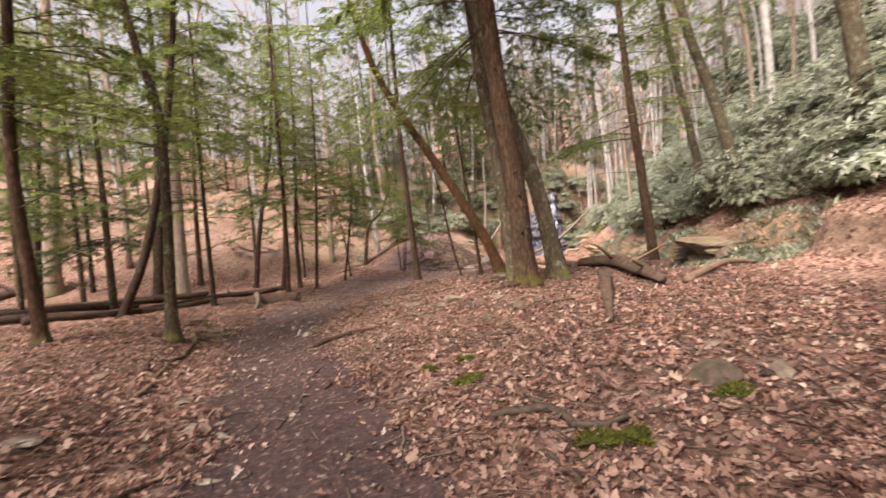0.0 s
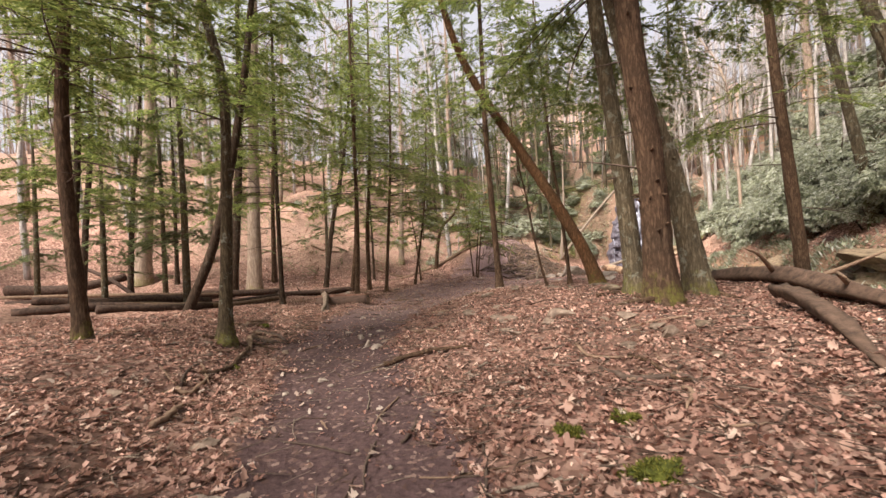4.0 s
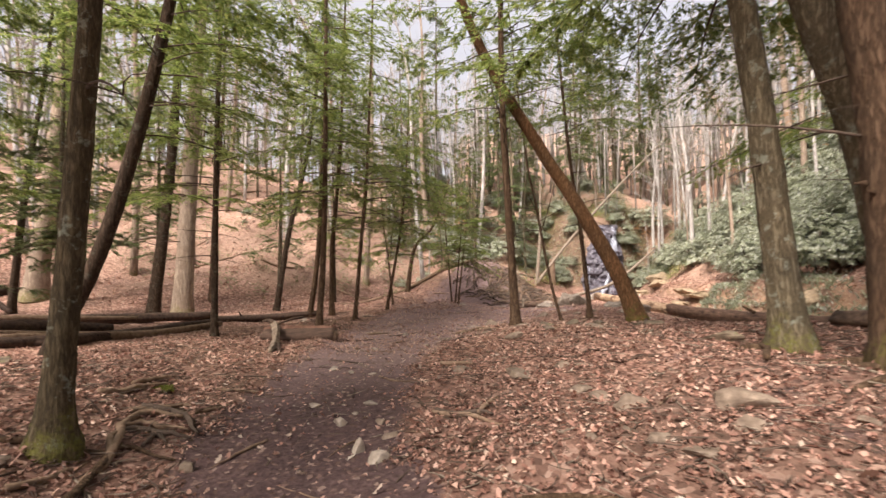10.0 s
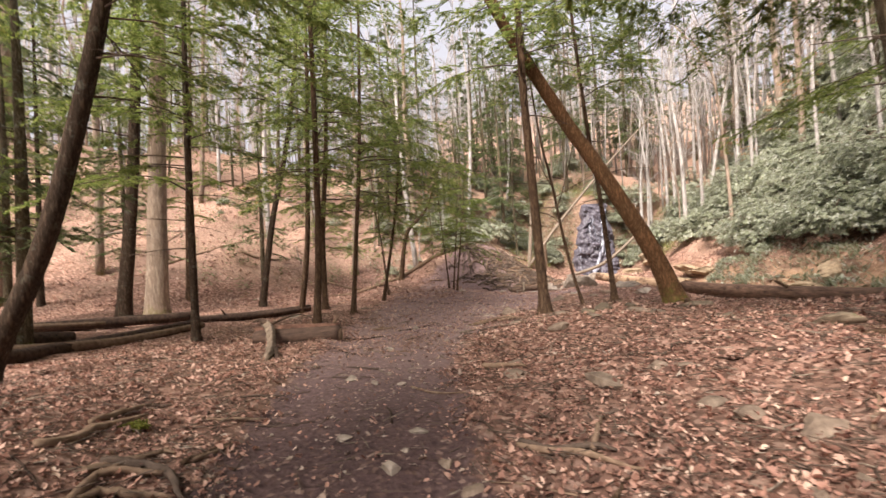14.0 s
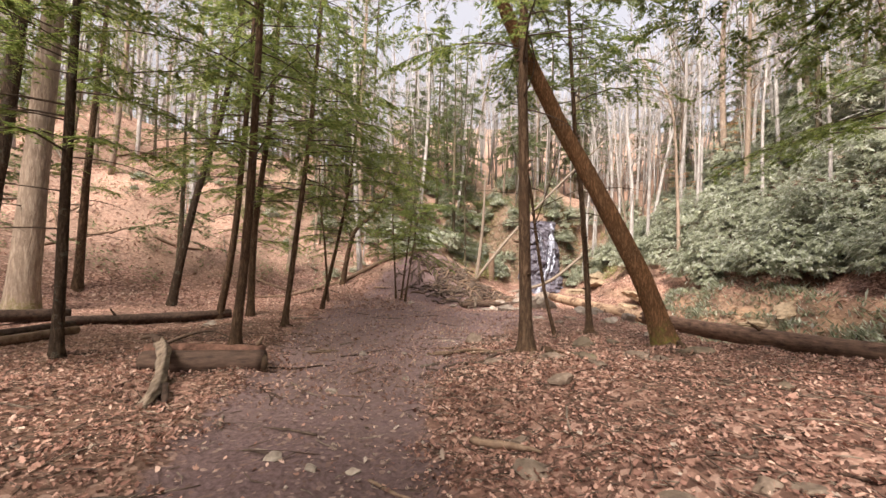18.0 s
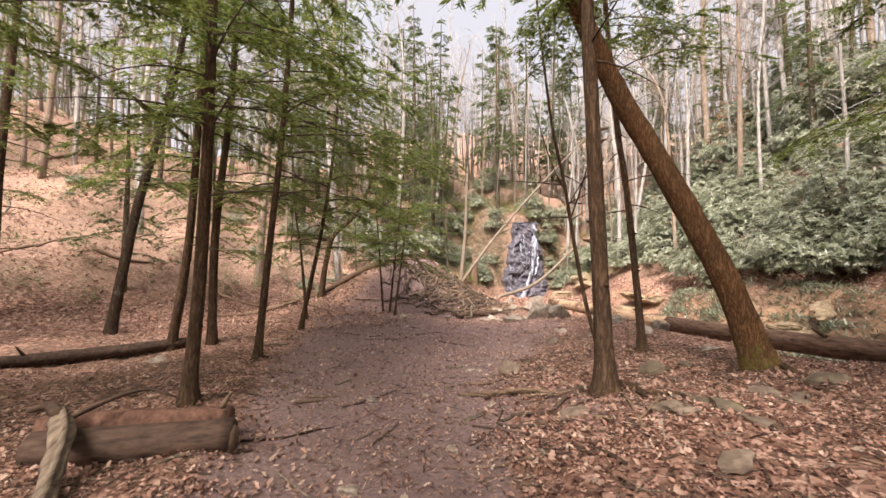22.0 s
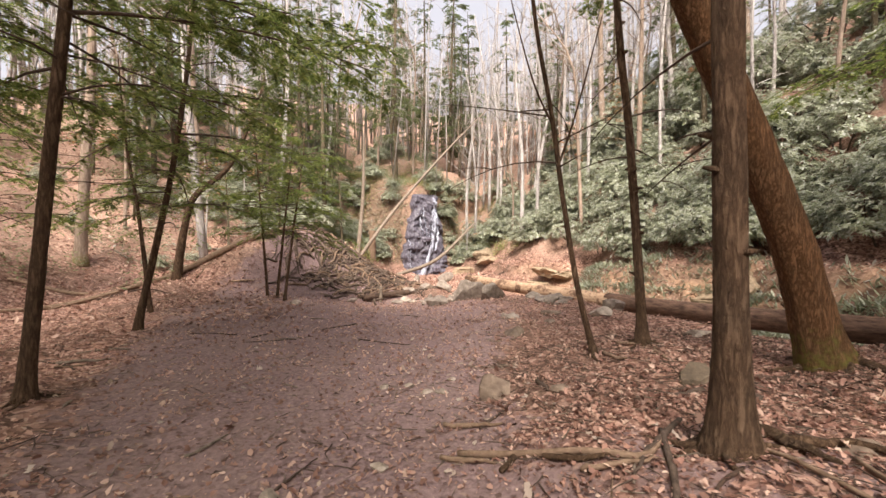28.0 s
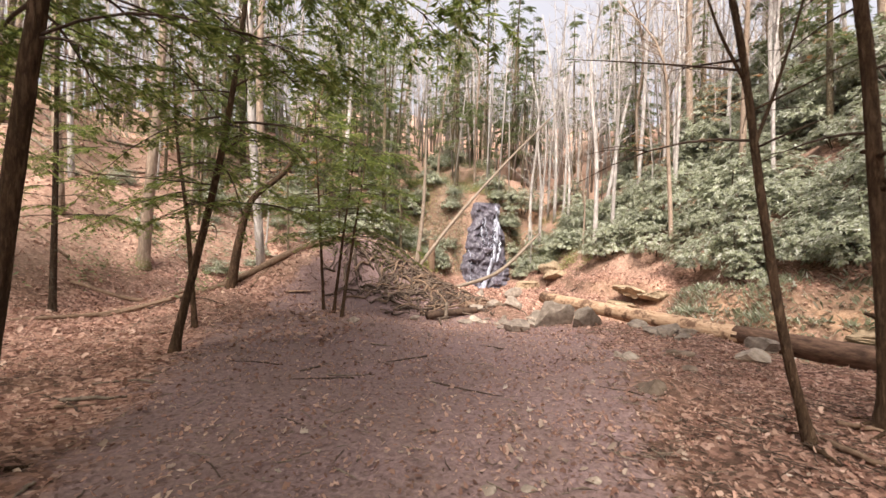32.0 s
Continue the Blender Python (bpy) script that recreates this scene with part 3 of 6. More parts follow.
def needle_sprays(limbs, rng, twigs=17, leaflets=23, size=0.07, droop=0.35):
    """Flat sprays of short needles along both sides of each limb line."""
    at, al, up, ln, wd = [], [], [], [], []
    for line in limbs:
        line = np.asarray(line)
        total = np.linalg.norm(np.diff(line, axis=0), axis=1).sum()
        m = max(4, int(twigs * total))
        u = rng.uniform(0.22, 1.0, m)
        idx = u * (len(line) - 1)
        i0 = np.minimum(idx.astype(int), len(line) - 2)
        p = line[i0] + (line[i0 + 1] - line[i0]) * (idx - i0)[:, None]
        d = line[i0 + 1] - line[i0]
        d /= np.linalg.norm(d, axis=1)[:, None] + 1e-9
        side = np.cross(d, [0, 0, 1.0])
        side *= rng.choice([-1, 1], m)[:, None]
        td = d * rng.uniform(0.3, 0.9, m)[:, None] + side * rng.uniform(0.5, 1.0, m)[:, None]
        td[:, 2] -= droop * rng.uniform(0.2, 1.0, m)
        td /= np.linalg.norm(td, axis=1)[:, None]
        tl = rng.uniform(0.16, 0.5, m) * (1.15 - 0.6 * u)
        s = rng.uniform(0.05, 1, (m, leaflets))
        q = p[:, None] + td[:, None] * (tl[:, None] * s)[..., None]
        q[..., 2] -= 0.15 * (tl[:, None] * s) ** 2
        ts = np.cross(td, [0, 0, 1.0])
        ts /= np.linalg.norm(ts, axis=1)[:, None] + 1e-9
        sd = rng.choice([-1, 1], (m, leaflets))
        dirs = td[:, None] * rng.uniform(0.5, 1.1, (m, leaflets))[..., None] + ts[:, None] * sd[..., None] + rng.normal(0, 0.16, (m, leaflets, 3))
        at.append(q.reshape(-1, 3))
        al.append(dirs.reshape(-1, 3))
        up.append((np.array([0, 0, 1.0]) + rng.normal(0, 0.35, (m * leaflets, 3))))
        ln.append(rng.uniform(0.6, 1.3, m * leaflets) * size)
        wd.append(rng.uniform(0.10, 0.17, m * leaflets) * size)
    return needles(np.vstack(at), np.vstack(al), np.vstack(up), np.concatenate(ln), np.concatenate(wd))


def limb_line(p0, az, length, rise, droop, rng, n=6):
    k = np.linspace(0, 1, n)
    d = np.array([math.cos(az), math.sin(az)])
    w = rng.normal(0, 0.05, 2)
    line = np.zeros((n, 3))
    line[:, :2] = p0[:2] + d * (k * length)[:, None] + np.array([-d[1], d[0]]) * (w[0] * length * np.sin(3 * k))[:, None]
    line[:, 2] = p0[2] + rise * length * k - droop * length * k ** 2
    return line


def point_on(line, z):
    i = int(np.clip(np.searchsorted(line[:, 2], z), 1, len(line) - 1))
    a, b = line[i - 1], line[i]
    t = (z - a[2]) / max(1e-6, b[2] - a[2])
    return a + (b - a) * t


def forest_tree(name, x, y, d, offs, height, mat, label, seed, crown=None, dead=0, limbs=6, sides=12, flare=1.5, needle=None, roots=0, category="tree", group="", twig=12, dens=1.0, crown_label="", forks=(), stubs=0, boughs=()):
    """A tree that stands at x, y: a trunk through the offsets offs, continued to its height; crown: (from, to, reach) of its green sprays;
    boughs: (height, heading, length) of low green boughs; dead: bare twigs on the lower trunk; limbs: larger boughs as parts of their own; roots: surface roots."""
    rng = np.random.default_rng(seed)
    z0 = ground(x, y)
    root = thing(name, x, y, z0, label, category, group)
    pts = [(0, 0, -0.15)] + [tuple(np.array(offs[0]) * 0.35 / offs[0][2])] * (offs[0][2] > 1) + [tuple(o) for o in offs]
    last, prev = np.array(pts[-1]), np.array(pts[-2] if len(pts) > 2 else (0, 0, 0))
    if last[2] < height - 0.5:
        dirn = (last - prev) / max(0.1, np.linalg.norm(last - prev))
        dirn = dirn * 0.6 + np.array([0, 0, 0.5])
        left = height - last[2]
        pts.append(tuple(last + dirn / dirn[2] * left * 0.5))
        pts.append(tuple(last + dirn / dirn[2] * left * 0.85 + np.array([0, 0, left * 0.15])))
    line = bend(pts, 52 if sides > 9 else 20)
    r = d / 2
    hs = np.clip(line[:, 2] / height, 0, 1) ** 0.85
    rad = r * (1 - 0.78 * hs ** 1.15)
    rad *= 1 + (flare - 1) * np.exp(-np.maximum(line[:, 2], 0) / (0.75 * d + 0.07))
    v, f = tube(line, rad, sides, 0.05, rng)
    part("trunk", mesh_of("trunk", v, f, mat), root)
    bare, green = [], []
    for k in range(dead):
        z = rng.uniform(1.7, min(height * 0.6, 6.5))
        p = point_on(line, z)
        ln = rng.uniform(0.4, 1.5)
        lb = limb_line(p, rng.uniform(0, 6.28), ln, rng.uniform(-0.1, 0.35), rng.uniform(0.0, 0.4), rng)
        bare.append((lb, [0.011 + d * 0.015, 0.003]))
        for _ in range(2):
            i = rng.integers(2, 5)
            bare.append((limb_line(lb[i], rng.uniform(0, 6.28), ln * 0.4, 0.1, 0.2, rng, 4), [0.005, 0.002]))
    if crown:
        lo, hi, reach = crown
        m = int((hi - lo) * 5.5 * dens)
        for k in range(m):
            z = lo + (hi - lo) * (k + rng.uniform(0, 1)) / m
            p = point_on(line, min(z, height - 0.2))
            ln = reach * rng.uniform(0.45, 1.05) * (1.0 - 0.55 * (z - lo) / max(0.1, height - lo))
            lb = limb_line(p, rng.uniform(0, 6.28), ln, rng.uniform(0.0, 0.35), rng.uniform(0.15, 0.5), rng)
            green.append(lb)
            bare.append((lb, [0.007 + 0.0035 * ln, 0.0025]))
            for _ in range(3):
                i = rng.integers(1, 5)
                az = math.atan2(lb[-1][1] - lb[0][1], lb[-1][0] - lb[0][0]) + rng.choice([-1, 1]) * rng.uniform(0.5, 1.1)
                sub = limb_line(lb[i], az, ln * rng.uniform(0.3, 0.5), 0.1, 0.35, rng, 5)
                green.append(sub)
                bare.append((sub, [0.006, 0.002]))
    for z, az, ln in boughs:
        lb = limb_line(point_on(line, z), radians(az), ln, 0.12, 0.3, rng, 8)
        green.append(lb)
        bare.append((lb, [0.022, 0.004]))
        for i in (2, 3, 4, 5, 6):
            for sg in (-1, 1):
                sub = limb_line(lb[i], radians(az) + sg * rng.uniform(0.6, 1.1), ln * rng.uniform(0.22, 0.42), 0.05, 0.35, rng, 5)
                green.append(sub)
                bare.append((sub, [0.007, 0.002]))
    own = bare[:limbs * 2:2] if bare else []
    rest = [b for b in bare if not any(b is o for o in own)]
    for b in own:
        bv, bf = tubes([b], 5)
        part("limb", mesh_of("limb", bv, bf, M_TWIG), root)
    if rest:
        bv, bf = tubes(rest, 4)
        part("branchwork", mesh_of("branchwork", bv, bf, M_TWIG), root, "thin dark bare twigs")["kind"] = "stuff"
    if green:
        nv, nf = needle_sprays(green, rng, twig * dens)
        part("crown", mesh_of("crown", nv, nf, needle or M_NEEDLE, False), root, crown_label or "flat drooping sprays of green needles")
    for k in range(stubs):
        z = rng.uniform(0.7, 4.6)
        p, az = point_on(line, z), rng.uniform(0, 6.28)
        rr = float(np.interp(z, line[:, 2], rad))
        d0 = np.array([math.cos(az), math.sin(az), rng.uniform(-0.1, 0.4)])
        sv, sf = tube([p + d0 * rr * 0.85, p + d0 * (rr + 0.02), p + d0 * (rr + rng.uniform(0.03, 0.09))], [0.028, 0.018, 0.010], 7, 0.1, rng)
        part("branch_stub", mesh_of("branch_stub", sv, sf, mat), root, "short broken branch stub")
    for fk in forks:
        fv, ff = tube(bend(fk[1], 12), [fk[0], fk[0] * 0.4], 8, 0.05, rng)
        part("fork", mesh_of("fork", fv, ff, mat), root)
    for k in range(roots):
        az = 6.28 * (k + rng.uniform(0.1, 0.9)) / roots
        ln = rng.uniform(0.35, 1.1) * (0.4 + 2 * d)
        line2 = []
        for u in np.linspace(0, 1, 7):
            a2 = az + 0.5 * math.sin(3 * u + k)
            px, py = math.cos(a2) * (r * 0.7 + ln * u), math.sin(a2) * (r * 0.7 + ln * u)
            line2.append((px, py, ground(x + px, y + py) - z0 + (0.07 * (1 - u) ** 2 - 0.012) - 0.035 * u))
        rv, rf = tube(line2, [d * 0.14, d * 0.075, 0.008], 7, 0.12, rng)
        part("root", mesh_of("root", rv, rf, M_BARK), root)
    return root


HEM = "slender hemlock tree with green needle sprays on the leafy forest floor"
# the three large trunks east of the trail
forest_tree("tree", 1.36, 8.95, 0.29, [(-0.19, -0.03, 2.65), (-0.40, -0.05, 4.9)], 17, M_BARK_GREY, "large straight trunk with grey lichen bark and mossy foot", 11, (4.9, 12.5, 3.2), 3, 3, 16, 1.7, roots=7, dens=1.35, boughs=((4.1, 70, 3.0), (4.5, 92, 3.2), (4.2, 50, 2.8), (4.9, 112, 2.8), (4.6, 30, 2.8)))
forest_tree("hemlock_tree", 1.32, 7.78, 0.36, [(-0.05, -0.01, 2.02), (-0.20, -0.04, 3.63)], 18, M_BARK_MOSS, "large reddish-brown hemlock trunk with knots and a mossy foot", 12, (4.4, 12.5, 3.4), 6, 4, 16, 1.55, roots=6, dens=1.35, stubs=22)
forest_tree("tree", 2.13, 8.53, 0.33, [(-0.33, -0.05, 1.95), (-1.00, -0.14, 4.35)], 17, M_BARK_GREY, "large trunk leaning west with pale bark and moss along its side", 13, (6, 13, 3.2), 2, 2, 16, 1.6, roots=5, dens=1.35, stubs=5)
# the leaning tree
forest_tree("leaning_tree", 1.74, 13.47, 0.345, [(-0.12, 0.1, 0.35), (-0.39, 0.16, 1.1), (-0.82, 0.28, 2.0), (-1.33, 0.42, 3.0), (-1.65, 0.48, 3.55), (-1.98, 0.48, 4.15), (-2.9, 0.3, 5.7), (-3.6, 0.1, 7.4)], 13, M_BARK_LEAN, "strongly leaning curved tree with rough orange-brown bark and a mossy foot", 14, (7.5, 12, 2.8), 2, 3, 16, 1.4, roots=4)
# slender trunks on the flat
forest_tree("hemlock_tree", -0.90, 13.00, 0.185, [(-0.13, -0.02, 4.2), (-0.10, -0.01, 6.9)], 14, M_BARK, "straight brown hemlock trunk among surface roots", 15, (4.2, 9, 2.6), 12, 6, 12, 2.0, roots=9, dens=1.1, stubs=12)
forest_tree("hemlock_tree", 1.22, 15.16, 0.122, [(-0.11, 0.05, 1.83), (-0.19, 0.08, 2.88), (-0.32, 0.13, 4.2)], 12, M_BARK, HEM, 16, (4.6, 9, 2.3), 16, 8, 10, 1.9, roots=6, dens=1.2, stubs=12)
forest_tree("sapling", 0.59, 15.34, 0.08, [(-0.22, 0.10, 0.82), (-0.39, 0.17, 1.9), (-0.53, 0.23, 3.0), (-0.72, 0.31, 4.2)], 9, M_BARK, "thin dark sapling with long bare forked branches", 17, None, 8, 6, 10, 1.6, roots=4, forks=((0.016, [(-0.45, 0.2, 2.3), (-0.22, 0.12, 3.0), (0.1, 0.0, 4.2)]), (0.014, [(-0.5, 0.22, 2.8), (-0.72, 0.35, 3.4), (-1.0, 0.5, 4.6)]), (0.011, [(-0.48, 0.2, 2.6), (-0.1, 0.1, 2.8), (0.5, 0.0, 3.1)])))
forest_tree("hemlock_tree", -5.10, 16.70, 0.13, [(0.20, -0.04, 2.0), (0.45, -0.10, 4.6)], 13, M_BARK, HEM, 18, (2.6, 9, 3.2), 10, 8, 10, 1.6, roots=3, dens=0.95, boughs=((4.0, 10, 3.0), (3.5, -25, 2.8), (4.5, 35, 3.0), (4.2, -60, 2.8)))
forest_tree("hemlock_tree", -5.33, 14.25, 0.15, [(0.12, -0.04, 1.5), (0.20, -0.06, 3.6), (0.25, -0.03, 8.0)], 14, M_BARK, HEM, 19, (2.9, 9, 3.1), 10, 8, 12, 1.7, roots=4, dens=0.95)
forest_tree("hemlock_tree", -6.35, 18.5, 0.19, [(0.06, -0.02, 2.4), (0.34, -0.10, 5.1)], 13, M_BARK, HEM, 20, (2.8, 9, 2.8), 8, 6, 10, 1.4, dens=1.0)
forest_tree("hemlock_tree", -7.50, 13.69, 0.15, [(0.03, 0.01, 4.6), (0.14, 0.02, 8.4)], 13, M_BARK_DARK, HEM, 21, (2.8, 9.5, 2.8), 12, 8, 10, 1.5, dens=1.3)
forest_tree("tree", -9.0, 20.2, 0.24, [(0.49, 0.07, 3.0), (1.2, 0.16, 6.2), (1.7, 0.2, 10)], 14, M_BARK_DARK, "dark crooked trunk leaning east near the foot of the slope", 22, (6, 12, 2.2), 6, 4, 10, 1.3)
forest_tree("tree", -11.1, 17.9, 0.55, [(0.27, 0.04, 6.0), (0.66, 0.09, 13)], 20, M_BARK_PALE, "stout pale grey trunk with green moss about its foot", 23, None, 3, 3, 14, 1.35, roots=4)
forest_tree("hemlock_tree", -12.1, 17.9, 0.38, [(0.5, 0.0, 4.4), (0.8, 0.0, 9)], 18, M_BARK_DARK, "stout dark trunk beside a pale one", 24, (5, 15, 3.0), 4, 3, 12, 1.3)
forest_tree("tree", -4.72, 7.25, 0.165, [(0.10, 0.02, 1.7), (0.16, 0.03, 3.6), (-0.08, -0.01, 4.9), (-0.3, -0.05, 6.5)], 13, M_BARK_CURV, "crooked trunk with lichen-flecked bark standing on spreading roots", 25, (6.5, 11, 2.2), 8, 5, 14, 2.0, roots=5, dens=0.8)
forest_tree("tree", -7.86, 10.23, 0.22, [(0.75, 0.10, 1.73), (1.38, 0.18, 4.18), (1.85, 0.25, 7.0)], 14, M_BARK_DARK, "brown trunk leaning east with a bend at mid height", 26, (4.0, 9.5, 2.8), 5, 4, 12, 1.4, dens=1.5)
forest_tree("hemlock_tree", -5.80, 6.15, 0.165, [(-0.12, -0.02, 2.6), (0.05, 0.01, 5.0)], 14, M_BARK_MOSS, "dark hemlock trunk with a mossy foot on dead leaves", 27, (3.1, 8.5, 3.0), 10, 6, 12, 1.6, roots=4, dens=1.1)
forest_tree("hemlock_tree", -6.5, 5.0, 0.2, [(0.05, 0.0, 1.4), (0.45, 0.0, 4.0), (0.7, 0.1, 7.0)], 13, M_BARK_DARK, "dark slanting hemlock trunk on dead leaves", 28, (2.9, 8.5, 3.0), 10, 6, 12, 1.5, roots=3, dens=1.15)
forest_tree("tree", -3.41, 2.72, 0.15, [(0.2, 0.02, 1.0), (0.55, 0.05, 3.0)], 12, M_BARK, "slim grey-brown trunk rooted close beside the trail", 71, None, 2, 2, 12, 1.5, roots=2)
forest_tree("tree", -3.86, 2.86, 0.19, [(0.14, 0.02, 1.0), (0.4, 0.05, 3.0)], 13, M_BARK_DARK, "dark trunk close behind a slimmer one beside the trail", 72, None, 2, 2, 12, 1.4)
forest_tree("tree", -4.94, 4.55, 0.105, [(-0.06, 0.0, 1.0), (-0.14, 0.0, 2.0), (-0.1, 0.0, 4.0)], 9, M_BARK_DARK, "thin dark sapling leaning among dead leaves", 73, None, 2, 2, 10, 1.3)
forest_tree("hemlock_tree", -11.6, 10.9, 0.20, [(0.2, 0.0, 2.2), (0.35, 0.05, 4.4)], 11, M_BARK_DARK, HEM, 29, (2.4, 9, 2.8), 10, 6, 10, 1.4, dens=1.7)
forest_tree("hemlock_tree", -15.6, 14.6, 0.22, [(0.3, 0.04, 3.1), (0.55, 0.07, 5.2)], 12, M_BARK_DARK, HEM, 30, (2.6, 11, 2.5), 8, 5, 8, 1.4)
forest_tree("hemlock_tree", -17.3, 18.2, 0.25, [(0.32, 0.04, 4.1), (0.9, 0.13, 9)], 13, M_BARK_DARK, HEM, 31, (3, 12, 2.5), 8, 5, 8, 1.4)
forest_tree("tree", -18.6, 20.2, 0.75, [(0.5, 0.07, 5.0), (0.95, 0.13, 10.3)], 21, M_BARK_PALE, "stout whitish trunk at the foot of the hillside", 32, None, 3, 3, 12, 1.35)
forest_tree("hemlock_tree", -16.4, 19.9, 0.20, [(0.1, 0.0, 5.4)], 12, M_BARK_DARK, HEM, 33, (2.5, 11, 2.4), 6, 4, 8, 1.3)
forest_tree("hemlock_tree", -12.6, 22.0, 0.28, [(0.14, 0.0, 4.1), (0.4, 0.05, 8.3)], 13, M_BARK, HEM, 34, (3.2, 12, 2.4), 6, 4, 8, 1.3)
forest_tree("hemlock_tree", -6.95, 18.1, 0.18, [(0.25, -0.09, 1.46), (0.41, -0.15, 3.1)], 12, M_BARK, HEM, 35, (3.0, 11, 2.3), 6, 4, 10, 1.3)
forest_tree("sapling", -4.80, 20.2, 0.125, [(0.28, -0.10, 1.3), (0.58, -0.21, 2.8), (0.83, -0.30, 4.6)], 8, M_BARK, "young hemlock leaning east with spreading green sprays", 36, (2.0, 7.6, 3.0), 6, 8, 10, 1.5, dens=0.85, boughs=((3.3, 0, 2.4), (3.8, -50, 2.4)))
forest_tree("sapling", -4.78, 21.6, 0.09, [(-0.18, 0.07, 2.0), (-0.33, 0.12, 3.0)], 5, M_BARK, "thin young hemlock behind a larger sapling", 37, (1.6, 4.6, 1.7), 5, 4, 8, 1.3)
forest_tree("sapling", -4.65, 25.3, 0.22, [(0.22, -0.08, 1.4), (0.5, -0.2, 2.3), (1.3, -0.3, 3.1)], 5.5, M_BARK, "young hemlock with a bent stem and low green boughs", 38, (1.8, 5.2, 2.4), 4, 6, 10, 1.3, dens=0.75)
for k, (sx, sy, lx, h) in enumerate(((-2.43, 24.0, -0.15, 5.2), (-2.26, 23.4, 0.22, 4.6), (-2.14, 22.9, 0.26, 4.4))):
    forest_tree("sapling", sx, sy, 0.085, [(lx, -0.05, h * 0.45), (lx * 1.8, -0.1, h * 0.8)], h, M_BARK, "thin dark young hemlock, one of three close together", 40 + k, (1.6, h - 0.2, 1.8), 3, 4, 8, 1.3, dens=1.2, group="three saplings")
forest_tree("tree", -7.60, 29.1, 0.34, [(0.23, -0.09, 3.5), (0.4, -0.15, 6)], 15, M_BARK_PALE, "pale trunk on the leafy hillside", 44, None, 3, 3, 10, 1.3)
forest_tree("hemlock_tree", -8.40, 25.6, 0.16, [(0.0, 0.0, 3.5), (-0.04, 0.02, 6.3)], 9, M_BARK_DARK, HEM, 45, (2.0, 8.5, 2.2), 8, 4, 8, 1.3)
forest_tree("hemlock_tree", 6.3, 12.9, 0.33, [(-0.22, -0.03, 3.3), (-0.40, -0.05, 6)], 15, M_BARK, "straight brown hemlock trunk beside the stream bed", 46, (4.6, 9, 3.4), 8, 4, 12, 1.4, roots=4, dens=0.85, boughs=((4.3, 150, 3.0), (4.7, 100, 2.8), (4.4, 200, 2.6)))
forest_tree("hemlock_tree", 9.2, 14.6, 0.32, [(-0.35, 0.2, 3.1), (-0.78, 0.43, 6.9)], 15, M_BARK_GREY, "dark trunk rising from the rhododendron bank", 47, (6, 11, 2.8), 8, 4, 10, 1.4, dens=0.8)
forest_tree("hemlock_tree", 8.8, 12.4, 0.36, [(-0.39, 0.22, 2.9), (-1.0, 0.57, 6.1)], 15, M_BARK_GREY, "trunk leaning out over the stream bank", 48, (5.5, 11, 2.8), 8, 4, 10, 1.4, dens=0.8)
forest_tree("tree", 8.6, 8.6, 0.42, [(-0.16, -0.01, 2.9), (-0.6, -0.04, 5.2)], 14, M_BARK_GREY, "trunk on the bank before the rhododendrons", 49, (5.5, 10, 2.4), 6, 4, 10, 1.4, dens=0.6)
# unseen trees added behind the start of the walk, to shade its ground
behind = forest_tree("hemlock_tree", 3.6, -2.2, 0.3, [(0.1, 0.0, 4.0), (0.1, 0.1, 9.0)], 15, M_BARK, HEM, 600, (4.0, 12, 3.4), 4, 3, 10, 1.4)
for k, (x, y) in enumerate(((-3.2, -3.0), (0.8, -4.4), (-6.4, -2.0), (6.5, -3.5), (-1.2, -6.5), (5.0, -6.6))):
    copy_thing(behind, pose(x, y, ground(x, y), 0, 0, 57 * k + 40))


# ---- shrubs and the far woods ----
def rhododendron_mesh(seed, radius, whorls, leaf=1.0):
    """A dome of whorled, drooping, leathery leaves."""
    rng = np.random.default_rng(seed)
    u = rng.normal(size=(whorls, 3))
    u[:, 2] = np.abs(u[:, 2]) * 0.9 + 0.05
    u /= np.linalg.norm(u, axis=1)[:, None]
    lump = 1 + 0.22 * np.sin(5 * u[:, 0] + seed) * np.cos(4 * u[:, 1]) + 0.15 * np.sin(9 * u[:, 2] + 3 * u[:, 0])
    c = u * (radius * lump * rng.uniform(0.62, 1.0, whorls))[:, None] * np.array([1, 1, 0.95])
    c[:, 2] += 0.15
    k = 9
    az = np.linspace(0, 2 * math.pi, k, endpoint=False)[None, :] + rng.uniform(0, 6, (whorls, 1))
    out = u + np.array([0, 0, 0.6])
    out /= np.linalg.norm(out, axis=1)[:, None]
    a = np.cross(out, [0.3, 0.9, 0.2])
    a /= np.linalg.norm(a, axis=1)[:, None]
    b = np.cross(out, a)
    d = a[:, None] * np.cos(az)[..., None] + b[:, None] * np.sin(az)[..., None] + out[:, None] * rng.uniform(-0.35, 0.45, (whorls, k))[..., None]
    d[..., 2] -= 0.15
    at = np.repeat(c[:, None], k, 1)
    n = whorls * k
    return blades(at.reshape(-1, 3), d.reshape(-1, 3), np.repeat(0.6 * out[:, None] + np.array([0, 0, 0.7]), k, 1).reshape(-1, 3) + rng.normal(0, 0.2, (n, 3)),
                  rng.uniform(0.11, 0.19, n) * leaf, rng.uniform(0.02, 0.032, n) * leaf, 0.35)


